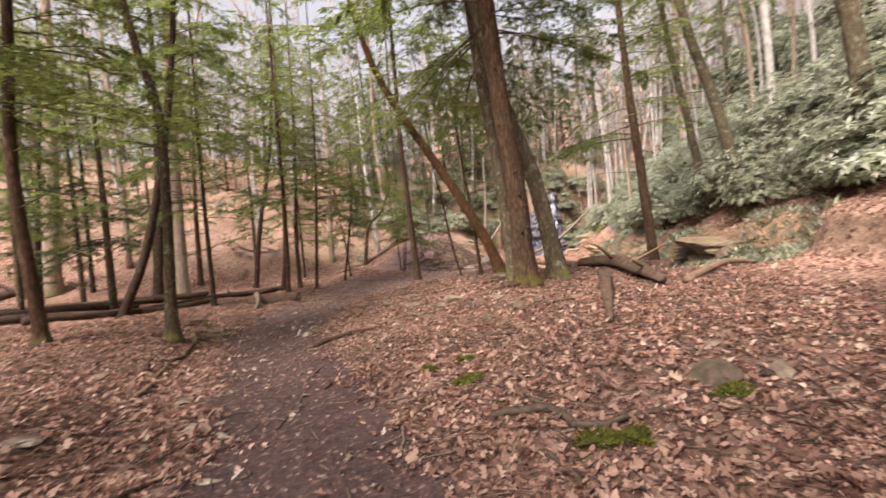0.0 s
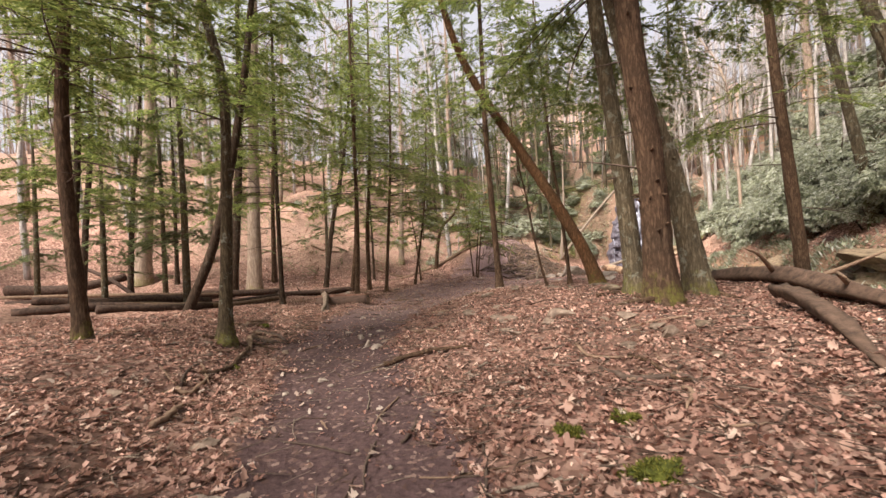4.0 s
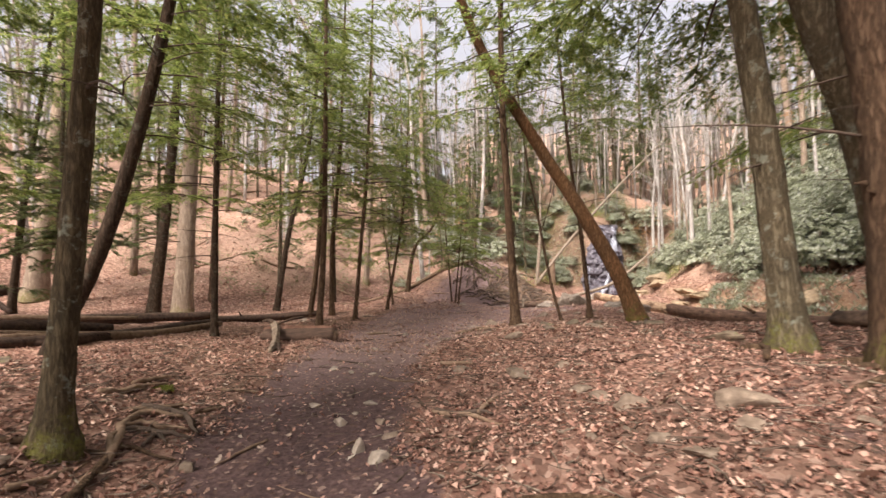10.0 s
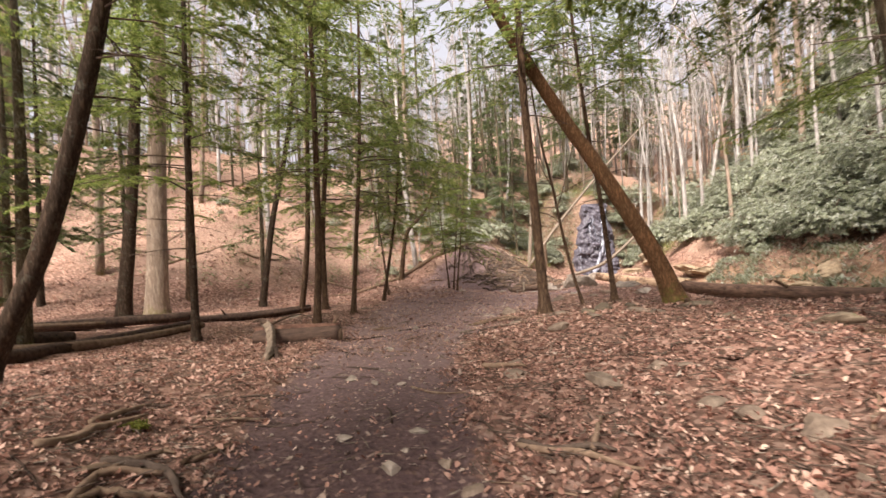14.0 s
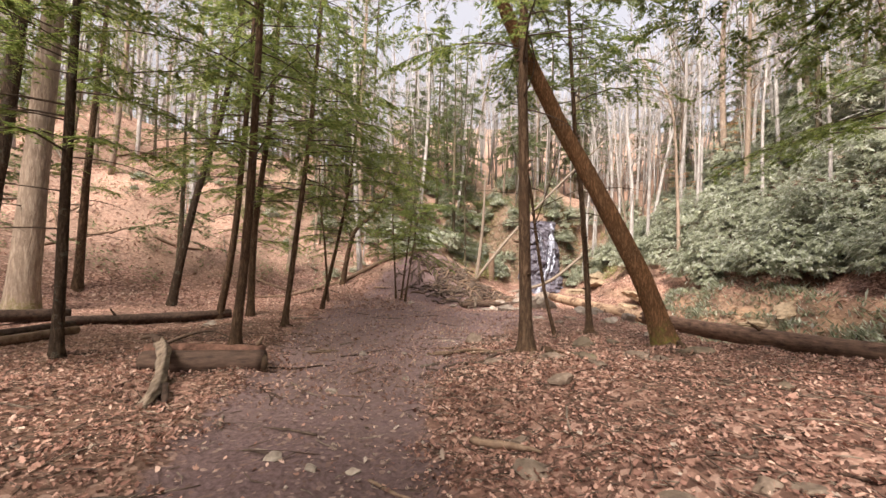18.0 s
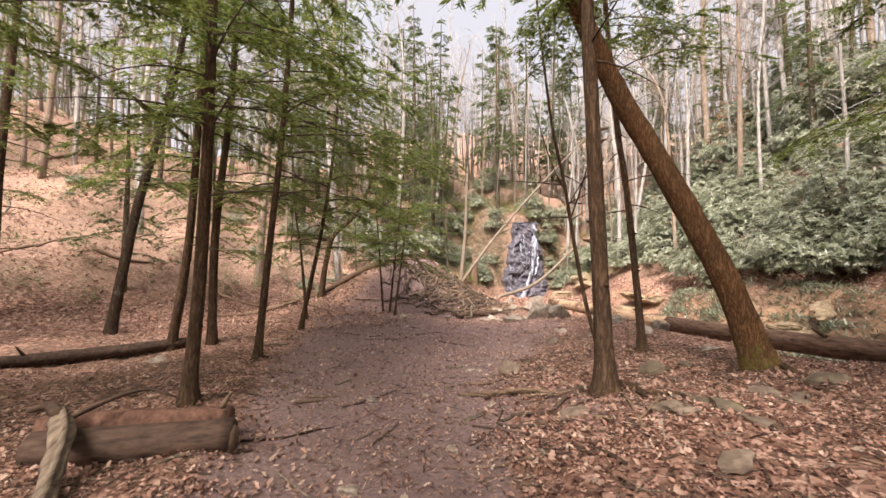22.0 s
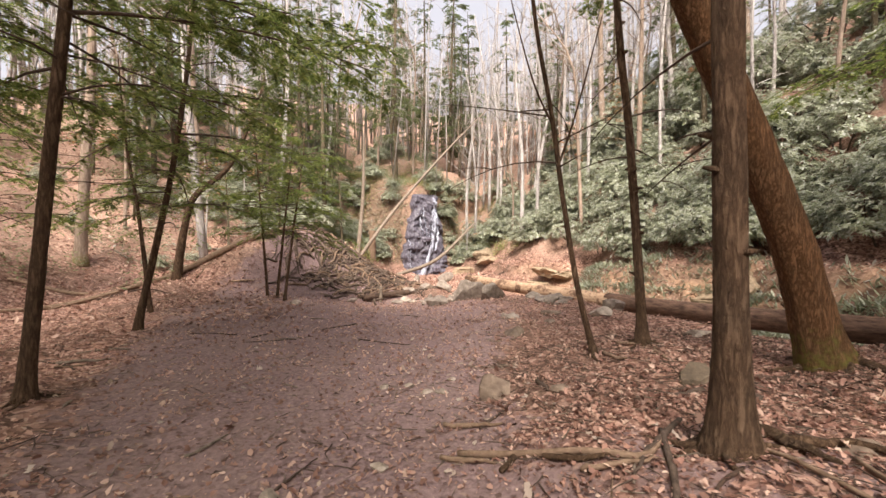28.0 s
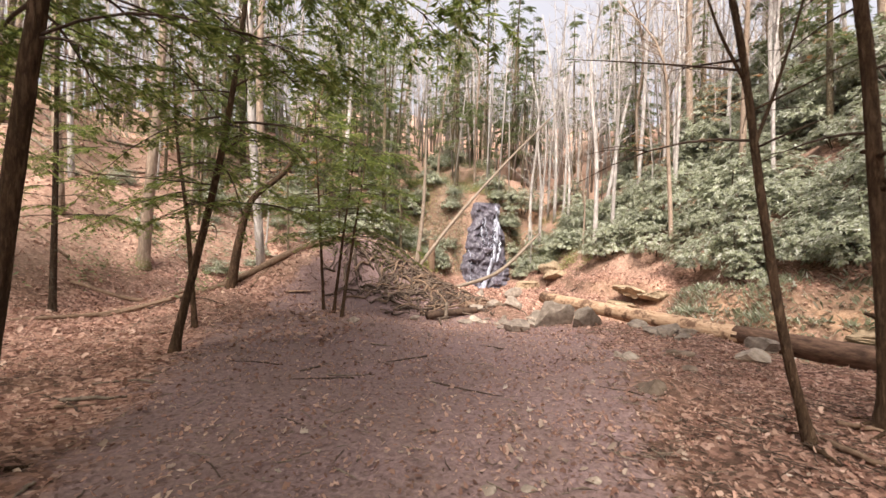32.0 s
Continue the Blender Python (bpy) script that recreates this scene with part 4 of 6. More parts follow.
def rhododendron(seed, radius, share=1.0, leaf=1.0):
    e = thing("rhododendron", 0, 0, 0, "dense evergreen rhododendron bush with glossy leathery leaves on the bank", "bush", "rhododendrons on the bank")
    v, f = rhododendron_mesh(seed, radius, int(390 * share * radius ** 1.5), leaf)
    part("foliage", mesh_of("foliage", v, f, M_RHODO, False), e)
    rng = np.random.default_rng(seed)
    for k in range(4):
        az = 1.57 * k + rng.uniform(0, 1)
        ln = [(0.05 * math.cos(az), 0.05 * math.sin(az), -0.3), (0.3 * radius * math.cos(az), 0.3 * radius * math.sin(az), 0.35 * radius), (0.6 * radius * math.cos(az + 0.3), 0.6 * radius * math.sin(az + 0.3), 0.8 * radius)]
        sv, sf = tube(bend(ln, 7), [0.03, 0.012], 6)
        part("stem", mesh_of("stem", sv, sf, M_TWIG), e)
    return e


def bank_edge(y):
    return 7.0 + 0.13 * (y - 10) + 0.35 * math.sin(0.8 * y) + 0.2 * math.sin(2.1 * y + 1) + 1.6 * float(smooth(28.0, 38.0, y))


def put(ob, x, y, s, turn, sink=0.0, tilt=0.0):
    """A copy of ob on the ground."""
    m = pose(x, y, ground(x, y) - sink, tilt, 0, turn)
    c = copy_thing(ob, m)
    c.scale = (s, s, s)
    return c


bushes = [rhododendron(60 + k, r, 1.0, 0.85) for k, r in enumerate((0.9, 1.1, 1.3, 1.5))]
sparse = [rhododendron(70 + k, r, 0.75, 1.0) for k, r in enumerate((0.9, 1.1, 1.3, 1.5))]
spots = []
rb = np.random.default_rng(5)
for row, (step_y, d0) in enumerate(((1.15, 1.75), (1.35, 2.6), (1.6, 3.7), (1.9, 5.2), (2.2, 7.0), (2.4, 9.2), (2.6, 11.6), (3.0, 14.4))):
    yy = 3.0 + 0.4 * row
    while yy < 34.5 - row * 0.2:
        gap = row < 5 and yy > 23.5 and rb.random() < 0.7
        if not gap:
            spots.append((bank_edge(yy) + d0 + rb.uniform(-0.4, 0.5), yy + rb.uniform(-0.5, 0.5), 1.0 + 0.09 * row + rb.uniform(-0.2, 0.3)))
        yy += step_y
for x, y, s in ((4.7, 34.1, 0.6), (5.3, 34.9, 0.6), (4.1, 33.6, 0.6), (5.0, 34.4, 0.5), (8.8, 34.2, 0.5), (8.6, 34.9, 0.6), (9.1, 34.6, 0.55), (9.5, 34.3, 0.5), (8.4, 35.4, 0.6), (9.3, 35.3, 0.6), (4.4, 34.4, 0.5), (3.9, 34.2, 0.5), (5.6, 35.3, 0.6), (9.3, 33.6, 0.7), (9.9, 34.6, 0.8), (9.2, 35.2, 0.8), (4.2, 34.2, 0.8), (3.6, 33.4, 0.7), (3.0, 34.6, 0.9), (8.6, 36.4, 0.8), (4.8, 36.2, 0.8), (-1.0, 31.5, 1.0), (0.4, 32.2, 1.0), (-2.6, 31.8, 0.9), (1.6, 33.0, 0.9),
                (-0.2, 34.0, 1.0), (2.6, 37.0, 1.1), (-3.4, 34.2, 0.9), (10.5, 37.5, 1.0), (12.0, 36.0, 1.1), (13.5, 34.0, 1.2), (12.5, 39.0, 1.2), (5.5, 40.0, 1.0), (0.5, 40.5, 1.1), (15.5, 37.5, 1.3), (8.0, 42.0, 1.0), (11.5, 43.0, 1.2), (3.2, 44.0, 1.1)):
    spots.append((*far(x, y), s * 1.2))
for k in range(26):
    a = rb.uniform(0, 1)
    x, y = (rb.uniform(8.6, 13.5), rb.uniform(30.5, 36)) if k % 3 else (rb.uniform(1.5, 4.6), rb.uniform(32.5, 36.5))
    spots.append((*far(x, y), 0.4 + 0.35 * a))
for k in range(24):
    spots.append((rb.uniform(-16, -2.5), rb.uniform(29, 40), rb.uniform(0.22, 0.5)))
while len(spots) < 345:
    x, y = (rb.uniform(9.5, 22), rb.uniform(24, 42)) if len(spots) % 3 else (rb.uniform(-9, 12), rb.uniform(35, 52))
    if land(x, y) > 1.5 and not (7.0 < x < 12.6 and y < 44):
        spots.append((x, y, rb.uniform(0.45, 1.15)))
for k, (x, y, s) in enumerate(spots):
    put((sparse if x > bank_edge(y) + 4.2 or y > 30 else bushes)[k % 4], x, y, s * (1.0 if k % 3 else 0.85), 77 * k % 360, 0.1)
for b in bushes + sparse:
    for o in [b, *b.children_recursive]:
        bpy.data.objects.remove(o)


def stream_plants():
    """Low leafy tufts on the sandy stream bed, in one sheet."""
    rng = np.random.default_rng(300)
    yy = rng.uniform(8.5, 24, 230)
    n = 70
    at, d = [], []
    for y0 in yy:
        x0 = bank_edge(y0) - rng.uniform(-0.6, 2.0)
        az = rng.uniform(0, 6.28, n)
        d.append(np.stack([np.cos(az), np.sin(az), rng.uniform(0.1, 1.3, n)], 1))
        x, y = x0 + rng.normal(0, 0.28, n), y0 + rng.normal(0, 0.28, n)
        at.append(np.stack([x, y, land(x, y)], 1))
    k = n * len(yy)
    v, f = blades(np.vstack(at), np.vstack(d), np.tile([0.1, 0.1, 1.0], (k, 1)), rng.uniform(0.12, 0.34, k), rng.uniform(0.014, 0.035, k), 0.3)
    solid("ground_plants", mesh_of("ground_plants", v, f, M_RHODO, False), Matrix(), "low green leafy plants on the sandy stream bed", "plants", "", "stuff")


stream_plants()


def undergrowth(name, count, xa, xb, ya, yb, seed, mat, size, label, tall=0.35):
    """Clumps of low leafy plants over a slope, in one sheet."""
    rng = np.random.default_rng(seed)
    x, y = rng.uniform(xa, xb, count), rng.uniform(ya, yb, count)
    patch = np.sin(0.9 * x + 1.1 * y + seed) * np.sin(1.3 * y - 0.7 * x) + 0.5 * np.sin(2.9 * x + seed) * np.sin(2.3 * y)
    keep = (rng.random(count) < 0.25 + 0.6 * patch) & (land(x, y) > 0.2) & ~((x > 8.8) & (x < 12.2) & (y < 40.8))
    x, y = x[keep], y[keep]
    n, k = 26, len(x)
    px, py = x[:, None] + rng.normal(0, 0.22, (k, n)), y[:, None] + rng.normal(0, 0.22, (k, n))
    hgt = rng.uniform(0.3, 1.0, k)[:, None] * tall * rng.uniform(0.1, 1.0, (k, n))
    at = np.stack([px, py, land(px, py) + hgt], -1).reshape(-1, 3)
    az = rng.uniform(0, 6.28, k * n)
    d = np.stack([np.cos(az), np.sin(az), rng.uniform(-0.4, 0.7, k * n)], 1)
    v, f = blades(at, d, np.tile([0.1, -0.2, 1.0], (k * n, 1)) + rng.normal(0, 0.3, (k * n, 3)), rng.uniform(0.7, 1.3, k * n) * size, rng.uniform(0.14, 0.22, k * n) * size, 0.3)
    solid(name, mesh_of(name, v, f, mat, False), Matrix(), label, "plants", "", "stuff")


undergrowth("undergrowth", 1900, -7, 16, 30, 54, 311, M_RHODO, 0.17, "low evergreen shoots over the head of the ravine", 0.7)
undergrowth("undergrowth", 2400, 9.5, 19, 28, 47, 312, M_FERN, 0.13, "yellow-green brambles and ferns beside the waterfall", 0.7)
undergrowth("undergrowth", 2400, 2.6, 8.8, 35, 46, 313, M_FERN, 0.15, "yellow-green ferns above the wet rock", 0.6)
undergrowth("undergrowth", 900, 4.5, 9.0, 37.5, 43, 316, M_RHODO, 0.15, "evergreen shoots over the bank beside the waterfall", 0.8)
undergrowth("undergrowth", 800, 11.8, 15.5, 37.0, 43.5, 317, M_RHODO, 0.15, "evergreen shoots over the bank beside the waterfall", 0.8)
undergrowth("undergrowth", 1500, 5, 16, 40.5, 56, 315, M_NEEDLE_FAR, 0.16, "green seedlings and brush above the waterfall", 0.9)
undergrowth("undergrowth", 1400, -24, -5, 23, 44, 314, M_NEEDLE_FAR, 0.14, "low green seedlings on the leafy hillside", 0.6)


def bare_tree(seed, height, d, mat):
    rng = np.random.default_rng(seed)
    e = thing("bare_tree", 0, 0, 0, "tall pale leafless trunk with thin high branches on the hillside", "tree", "bare trees of the far woods")
    line = bend([(0, 0, -0.4), (rng.normal(0, 0.15), rng.normal(0, 0.15), height * 0.35), (rng.normal(0, 0.4), rng.normal(0, 0.4), height * 0.7), (rng.normal(0, 0.6), rng.normal(0, 0.6), height)], 12)
    v, f = tube(line, [d / 2, d * 0.4, d * 0.25, 0.03], 8, 0.05, rng)
    part("trunk", mesh_of("trunk", v, f, mat), e)
    items = []
    for k in range(22):
        z = rng.uniform(0.3, 0.97) * height
        p = point_on(line, z)
        ln = rng.uniform(0.8, 3.0) * (1.15 - 0.6 * z / height)
        lb = limb_line(p, rng.uniform(0, 6.28), ln, rng.uniform(0.4, 1.3), 0.1, rng, 5)
        items.append((lb, [0.03, 0.008]))
        for _ in range(4):
            i = rng.integers(1, 5)
            items.append((limb_line(lb[i], rng.uniform(0, 6.28), ln * 0.45, rng.uniform(0.2, 1.0), 0.0, rng, 4), [0.012, 0.004]))
    v, f = tubes(items, 3)
    part("branchwork", mesh_of("branchwork", v, f, mat), e)["kind"] = "stuff"
    return e


def far_hemlock(seed, height, lo):
    rng = np.random.default_rng(seed)
    e = thing("hemlock_tree", 0, 0, 0, "tall dark-green hemlock of the woods on the slope", "tree", "hemlocks of the far woods")
    line = bend([(0, 0, -0.4), (0.1, 0, height * 0.5), (0.1, 0.1, height)], 10)
    v, f = tube(line, [0.15, 0.10, 0.02], 8, 0.05, rng)
    part("trunk", mesh_of("trunk", v, f, M_BARK_GREY), e)
    limbs = []
    for k in range(int((height - lo) * 3.6)):
        z = rng.uniform(lo, height - 0.3)
        ln = 2.6 * (1.05 - 0.8 * (z - lo) / (height - lo)) * rng.uniform(0.5, 1.05)
        lb = limb_line(point_on(line, z), rng.uniform(0, 6.28), ln, 0.1, rng.uniform(0.2, 0.5), rng, 5)
        limbs.append(lb)
        az = math.atan2(lb[-1][1] - lb[0][1], lb[-1][0] - lb[0][0])
        for sg in (-1, 1):
            limbs.append(limb_line(lb[rng.integers(1, 4)], az + sg * rng.uniform(0.5, 1.0), ln * 0.45, 0.05, 0.3, rng, 4))
    nv, nf = needle_sprays(limbs, rng, 9, 13, 0.16)
    part("crown", mesh_of("crown", nv, nf, M_NEEDLE_FAR, False), e, "drooping sprays of dull green needles")
    tv, tf = tubes([(b, [0.02, 0.006]) for b in limbs[::3]], 3)
    part("branchwork", mesh_of("branchwork", tv, tf, M_TWIG), e)["kind"] = "stuff"
    return e


bares = [bare_tree(80 + k, 13 + 2 * k, 0.20 + 0.05 * (k % 4), M_BARK_FAR_HAZE if k % 3 else M_BARK_PALE) for k in range(6)]
hems = [far_hemlock(90 + k, 10 + 2.2 * k, 1.6 + 0.5 * k) for k in range(4)]
rt = np.random.default_rng(21)


def clear_of(x, y):
    """Keeps the far woods off the flat, the trail and the waterfall."""
    return land(x, y) > 0.7 and not (6.0 < x < 12.8 and 33 < y < 42) and not (-3 < x < 3 and y < 31)


def wood(models, count, xa, xb, ya, yb, smin, smax, gapd=1.3, lean=3.5):
    done = []
    tries = 0
    while len(done) < count and tries < count * 30:
        tries += 1
        x, y = rt.uniform(xa, xb), rt.uniform(ya, yb)
        if not clear_of(x, y) or any((x - a) ** 2 + (y - b) ** 2 < gapd ** 2 for a, b in done):
            continue
        done.append((x, y))
        put(models[rt.integers(0, len(models))], x, y, rt.uniform(smin, smax), rt.uniform(0, 360), 0.1, rt.normal(0, lean))


wood(bares, 50, -34, -4, 22, 56, 0.7, 1.25, 0.9)
wood(bares, 44, -8, 26, 38, 72, 0.6, 1.25, 0.9, 5)
wood(bares, 74, 10.5, 28, 4, 46, 0.6, 1.2, 0.8)
wood(bares, 16, -45, -18, 2, 26, 0.8, 1.1, 2.5)
wood(hems, 15, -36, -8, 33, 54, 0.5, 0.9, 2.6)
wood(hems, 40, -8, 26, 39, 66, 0.8, 1.45, 1.8)
wood(hems, 13, -9, 4, 32, 44, 0.3, 0.65, 1.5)
wood(hems, 18, 16, 32, 6, 50, 0.7, 1.2, 2.2)
for k, (x, y) in enumerate(((-12.5, 12.6), (-18, 15.0), (-14.0, 16.5), (-20, 11.5), (-24, 15), (-17, 9.5), (-13.2, 8.4), (-26, 9), (-11.0, 25.0), (-10.3, 13.2), (-13.2, 19.6), (-10.8, 5.8))):
    put(hems[k % 4], x, y, 0.62 + 0.04 * (k % 5), 50 * k)
for k, (x, y) in enumerate(((-30, -4), (-22, 2), (-12, -6), (-5, -9), (4, -8), (11, -5), (14, 1), (-16, -12), (0, -16), (9, -14), (20, -8))):
    put(hems[k % 4] if k % 2 else bares[k % 6], x, y, 0.9, 70 * k)
for k, (x, y) in enumerate(((15.5, 12.0), (18.0, 18.0), (16.6, 23.4), (12.6, 9.0), (15.0, 6.5))):
    put(hems[(k + 1) % 4], x, y, 0.72 + 0.05 * (k % 4), 83 * k)
for o in bares + hems:
    for c in [*o.children_recursive, o]:
        bpy.data.objects.remove(c)


def far_woods():
    """The woods behind the ridges: many thin pale trunks and twigs, as one sheet."""
    rng = np.random.default_rng(404)
    items = []
    while len(items) < 11000:
        az, dist = rng.uniform(-1.15, 1.0), rng.uniform(34, 95)
        x, y = -2 + dist * math.sin(az), 8 + dist * math.cos(az)
        if land(x, y) < 5:
            continue
        h, lean = rng.uniform(7, 19), rng.normal(0, 0.08, 2)
        z = ground(x, y) - 0.3
        top = (x + lean[0] * h, y + lean[1] * h, z + h)
        items.append((np.array([(x, y, z), (x + lean[0] * h * 0.5, y + lean[1] * h * 0.5, z + h * 0.5), top]), [rng.uniform(0.04, 0.13), 0.07, 0.015]))
        for _ in range(9):
            u = rng.uniform(0.35, 0.98)
            p = np.array([x + lean[0] * h * u, y + lean[1] * h * u, z + h * u])
            q = p + np.array([rng.normal(0, 1.1), rng.normal(0, 1.1), rng.uniform(0.4, 2.0)])
            items.append((np.array([p, (p + q) / 2 + (0, 0, 0.1), q]), [0.03, 0.01]))
    v, f = tubes(items, 3)
    solid("far_woods", mesh_of("far_woods", v, f, M_BARK_FAR_HAZE), Matrix(), "far pale leafless woods on the ridges", "woods", "", "stuff")


far_woods()
for k in range(120):
    x, y = (rt.uniform(-20, -3), rt.uniform(24, 40)) if k % 3 else ((rt.uniform(-2, 4), rt.uniform(30, 40)) if k % 2 else (rt.uniform(8.8, 14), rt.uniform(28, 37)))
    if land(x, y) < 0.4:
        continue
    az, ln = rt.uniform(0, 3.1), rt.uniform(0.8, 3.2)
    pts = [(x + ln * u * math.cos(az) + rt.normal(0, 0.08), y + ln * u * math.sin(az) + rt.normal(0, 0.08)) for u in (0, 0.5, 1)]
    r0 = rt.uniform(0.025, 0.075)
    v, f = tube(bend([(a, b, ground(a, b) + r0 * 0.6) for a, b in pts], 8) - np.array((*pts[0], ground(*pts[0]))), [r0, r0, r0 * 0.4], 7, 0.1, rt)
    solid("fallen_branch", mesh_of("fallen_branch", v, f, (M_LOG, M_DEAD, M_GREYWOOD)[k % 3]), pose(*pts[0], ground(*pts[0])), "brown fallen branch on the leafy hillside", "branch", "branches on the hillside")


def beech(x, y, seed, h):
    rng = np.random.default_rng(seed)
    e = thing("beech_sapling", x, y, ground(x, y), "small beech holding dry orange leaves on the slope", "tree", "beeches with dry leaves")
    line = bend([(0, 0, -0.2), (0.1, 0, h * 0.5), (0.0, 0.1, h)], 8)
    v, f = tube(line, [0.05, 0.012], 6)
    part("trunk", mesh_of("trunk", v, f, M_BARK_FAR_HAZE), e)
    limbs = [limb_line(point_on(line, rng.uniform(0.3, 0.95) * h), rng.uniform(0, 6.28), rng.uniform(0.5, 1.3), 0.5, 0.2, rng) for _ in range(16)]
    v, f = tubes([(b, [0.012, 0.004]) for b in limbs], 3)
    part("branchwork", mesh_of("branchwork", v, f, M_BARK_FAR_HAZE), e)["kind"] = "stuff"
    v, f = needle_sprays(limbs, rng, 7, 7, 0.12, 0.4)
    part("leaves", mesh_of("leaves", v, f, M_BEECH, False), e)


for k, (x, y, h) in enumerate(((-4.2, 33.5, 4.0), (-8.5, 34, 4.5), (16, 27, 5), (18, 24, 5.5), (13.5, 40, 5), (-2.5, 37, 4), (-13, 30, 4), (19, 30, 5), (15.5, 31, 4))):
    beech(x, y, 500 + k, h)


# ---- the waterfall ----
def rock_mesh(name, sx, sy, sz, seed, mat, cuts=2, rough=0.17):
    """An irregular stone with worn edges, about sx by sy by sz."""
    rng = np.random.default_rng(seed)
    bm = bmesh.new()
    bmesh.ops.create_icosphere(bm, subdivisions=cuts + 1, radius=1.0)
    planes = [(Vector(rng.normal(size=3)).normalized(), rng.uniform(0.38, 0.8)) for _ in range(14)]
    off = Vector(rng.uniform(0, 50, 3))
    for v in bm.verts:
        p = v.co.copy()
        for n, d in planes:
            over = p.dot(n) - d
            if over > 0:
                p -= n * over
        p *= 1 + rough * noise.noise(p * 1.7 + off) + rough * 0.5 * noise.noise(p * 4.5 + off) + rough * 0.3 * noise.noise(p * 10 + off)
        v.co = (p.x * sx / 1.35, p.y * sy / 1.35, p.z * sz / 1.35)
    me = bpy.data.meshes.new(name)
    bm.to_mesh(me)
    bm.free()
    me.polygons.foreach_set("use_smooth", np.ones(len(me.polygons), bool))
    me.set_sharp_from_angle(angle=0.45)
    me.materials.append(mat)
    return me


def face_y(x, z):
    """The front of the wet cliff at x and height z."""
    return 32.95 + 0.10 * min(5.0, abs(x - 6.7)) ** 2 + 0.26 * (z + 1.2)


def rock_y(x, z):
    """The broken, layered face itself: ledges that dip a little, with knobs and cracks."""
    p = Vector((x, z, 0.0))
    lean = z * 1.5 + 0.35 * (x - 6.7) + 1.9 * noise.noise(p * 0.8)
    tread = lean - math.floor(lean)
    n1, n2, n3 = noise.noise(p * 0.9 + Vector((7, 3, 1))), noise.noise(p * 2.3), noise.noise(p * 6.0)
    block = noise.noise(Vector((math.floor(x * 1.3 + 2 * n1), math.floor(lean) * 1.7, 4.2)) * 3.1)
    away = abs(x - 6.95 - 0.10 * (z + 1.2)) / (1.95 - 0.29 * (z + 1.2) ** 0.8 if z > -1.2 else 1.95)
    return face_y(x, z) + 0.10 * tread ** 2 + 0.26 * n1 + 0.12 * n2 + 0.07 * n3 + 0.03 * noise.noise(p * 15.0) + 0.16 * block + 2.6 * max(0.0, away - 0.80 + 0.25 * n2) ** 1.3


HEAD = 1.28
cliff = thing("rock_cliff", 6.7, 33.5, -1.2, "dark wet broken rock face of the waterfall", "cliff")
cx, cz = np.linspace(4.7, 9.1, 96), np.linspace(-1.5, 4.35, 100)
cv = [(x - 6.7, rock_y(x, z) - 33.5, z + 1.2) for z in cz for x in cx]
ci = np.arange(99)[:, None] * 96 + np.arange(95)[None, :]
part("rock_face", mesh_of("rock_face", cv, np.stack([ci, ci + 1, ci + 97, ci + 96], -1).reshape(-1, 4), M_CLIFF), cliff)
rc = np.random.default_rng(3)
for k in range(26):
    x, z = rc.uniform(4.9, 8.6), rc.uniform(-1.3, 2.6)
    w = rc.uniform(0.3, 0.8)
    part("rock", rock_mesh("rock", w, w * 0.8, w * 0.45, int(rc.integers(1e6)), M_CLIFF, 2, 0.3), cliff, at=pose(x - 6.7, rock_y(x, z) - 33.5 + 0.1, z + 1.2, rc.uniform(-10, 10), rc.uniform(-14, 14), rc.uniform(-25, 25)))

fall = thing("waterfall", 7.9, 33.7, 3.7, "narrow white waterfall running down dark layered rock", "waterfall")


def strand(points, widths, seed):
    rng = np.random.default_rng(seed)
    line = bend([(x - 7.9, 0.0, z - 3.7) for x, z in points], 40)
    widths = [w * 0.8 for w in widths]
    line[:, 0] += rng.normal(0, 0.035, len(line))
    front = np.array([rock_y(x + 7.9, z + 3.7) for x, _, z in line])
    line[:, 1] = np.minimum(front, np.convolve(np.pad(front, 2, "edge"), np.ones(5) / 5, "valid")) - 0.09 - 33.7
    v, f = tube(line, [w * rng.uniform(0.7, 1.2) for w in np.interp(np.linspace(0, 1, 12), np.linspace(0, 1, len(widths)), widths)], 9, 0.25, rng, flat=0.35)
    part("strand", mesh_of("strand", v, f, M_WATER), fall)


strand([(7.9, 4.2), (7.95, 3.7), (7.85, 2.9), (7.75, 2.1), (7.45, 1.3), (7.05, 0.4), (6.55, -0.3), (5.95, -1.1)], (0.05, 0.08, 0.12, 0.14, 0.13, 0.12, 0.15, 0.28), 1)
strand([(8.02, 4.1), (8.05, 3.5), (7.98, 2.6), (7.95, 1.7), (7.6, 0.9)], (0.03, 0.06, 0.09, 0.11, 0.04), 2)
strand([(7.0, 3.3), (6.85, 2.6), (6.9, 1.9)], (0.03, 0.10, 0.02), 3)
strand([(7.3, 1.0), (6.9, 0.0), (6.5, -0.8)], (0.03, 0.05, 0.09), 4)
strand([(6.1, 1.6), (5.95, 0.6), (5.8, -0.6)], (0.03, 0.05, 0.06), 5)
strand([(7.8, 3.4), (7.6, 2.4), (7.55, 1.5), (7.2, 0.6)], (0.03, 0.05, 0.06, 0.05), 7)
strand([(6.8, 0.1), (6.3, -0.5), (5.7, -1.1)], (0.05, 0.08, 0.16), 8)
strand([(7.15, 3.5), (7.1, 2.8), (7.2, 2.1), (7.0, 1.3)], (0.03, 0.05, 0.05, 0.03), 9)
strand([(7.55, 2.9), (7.4, 2.0), (7.25, 1.2)], (0.03, 0.05, 0.03), 6)

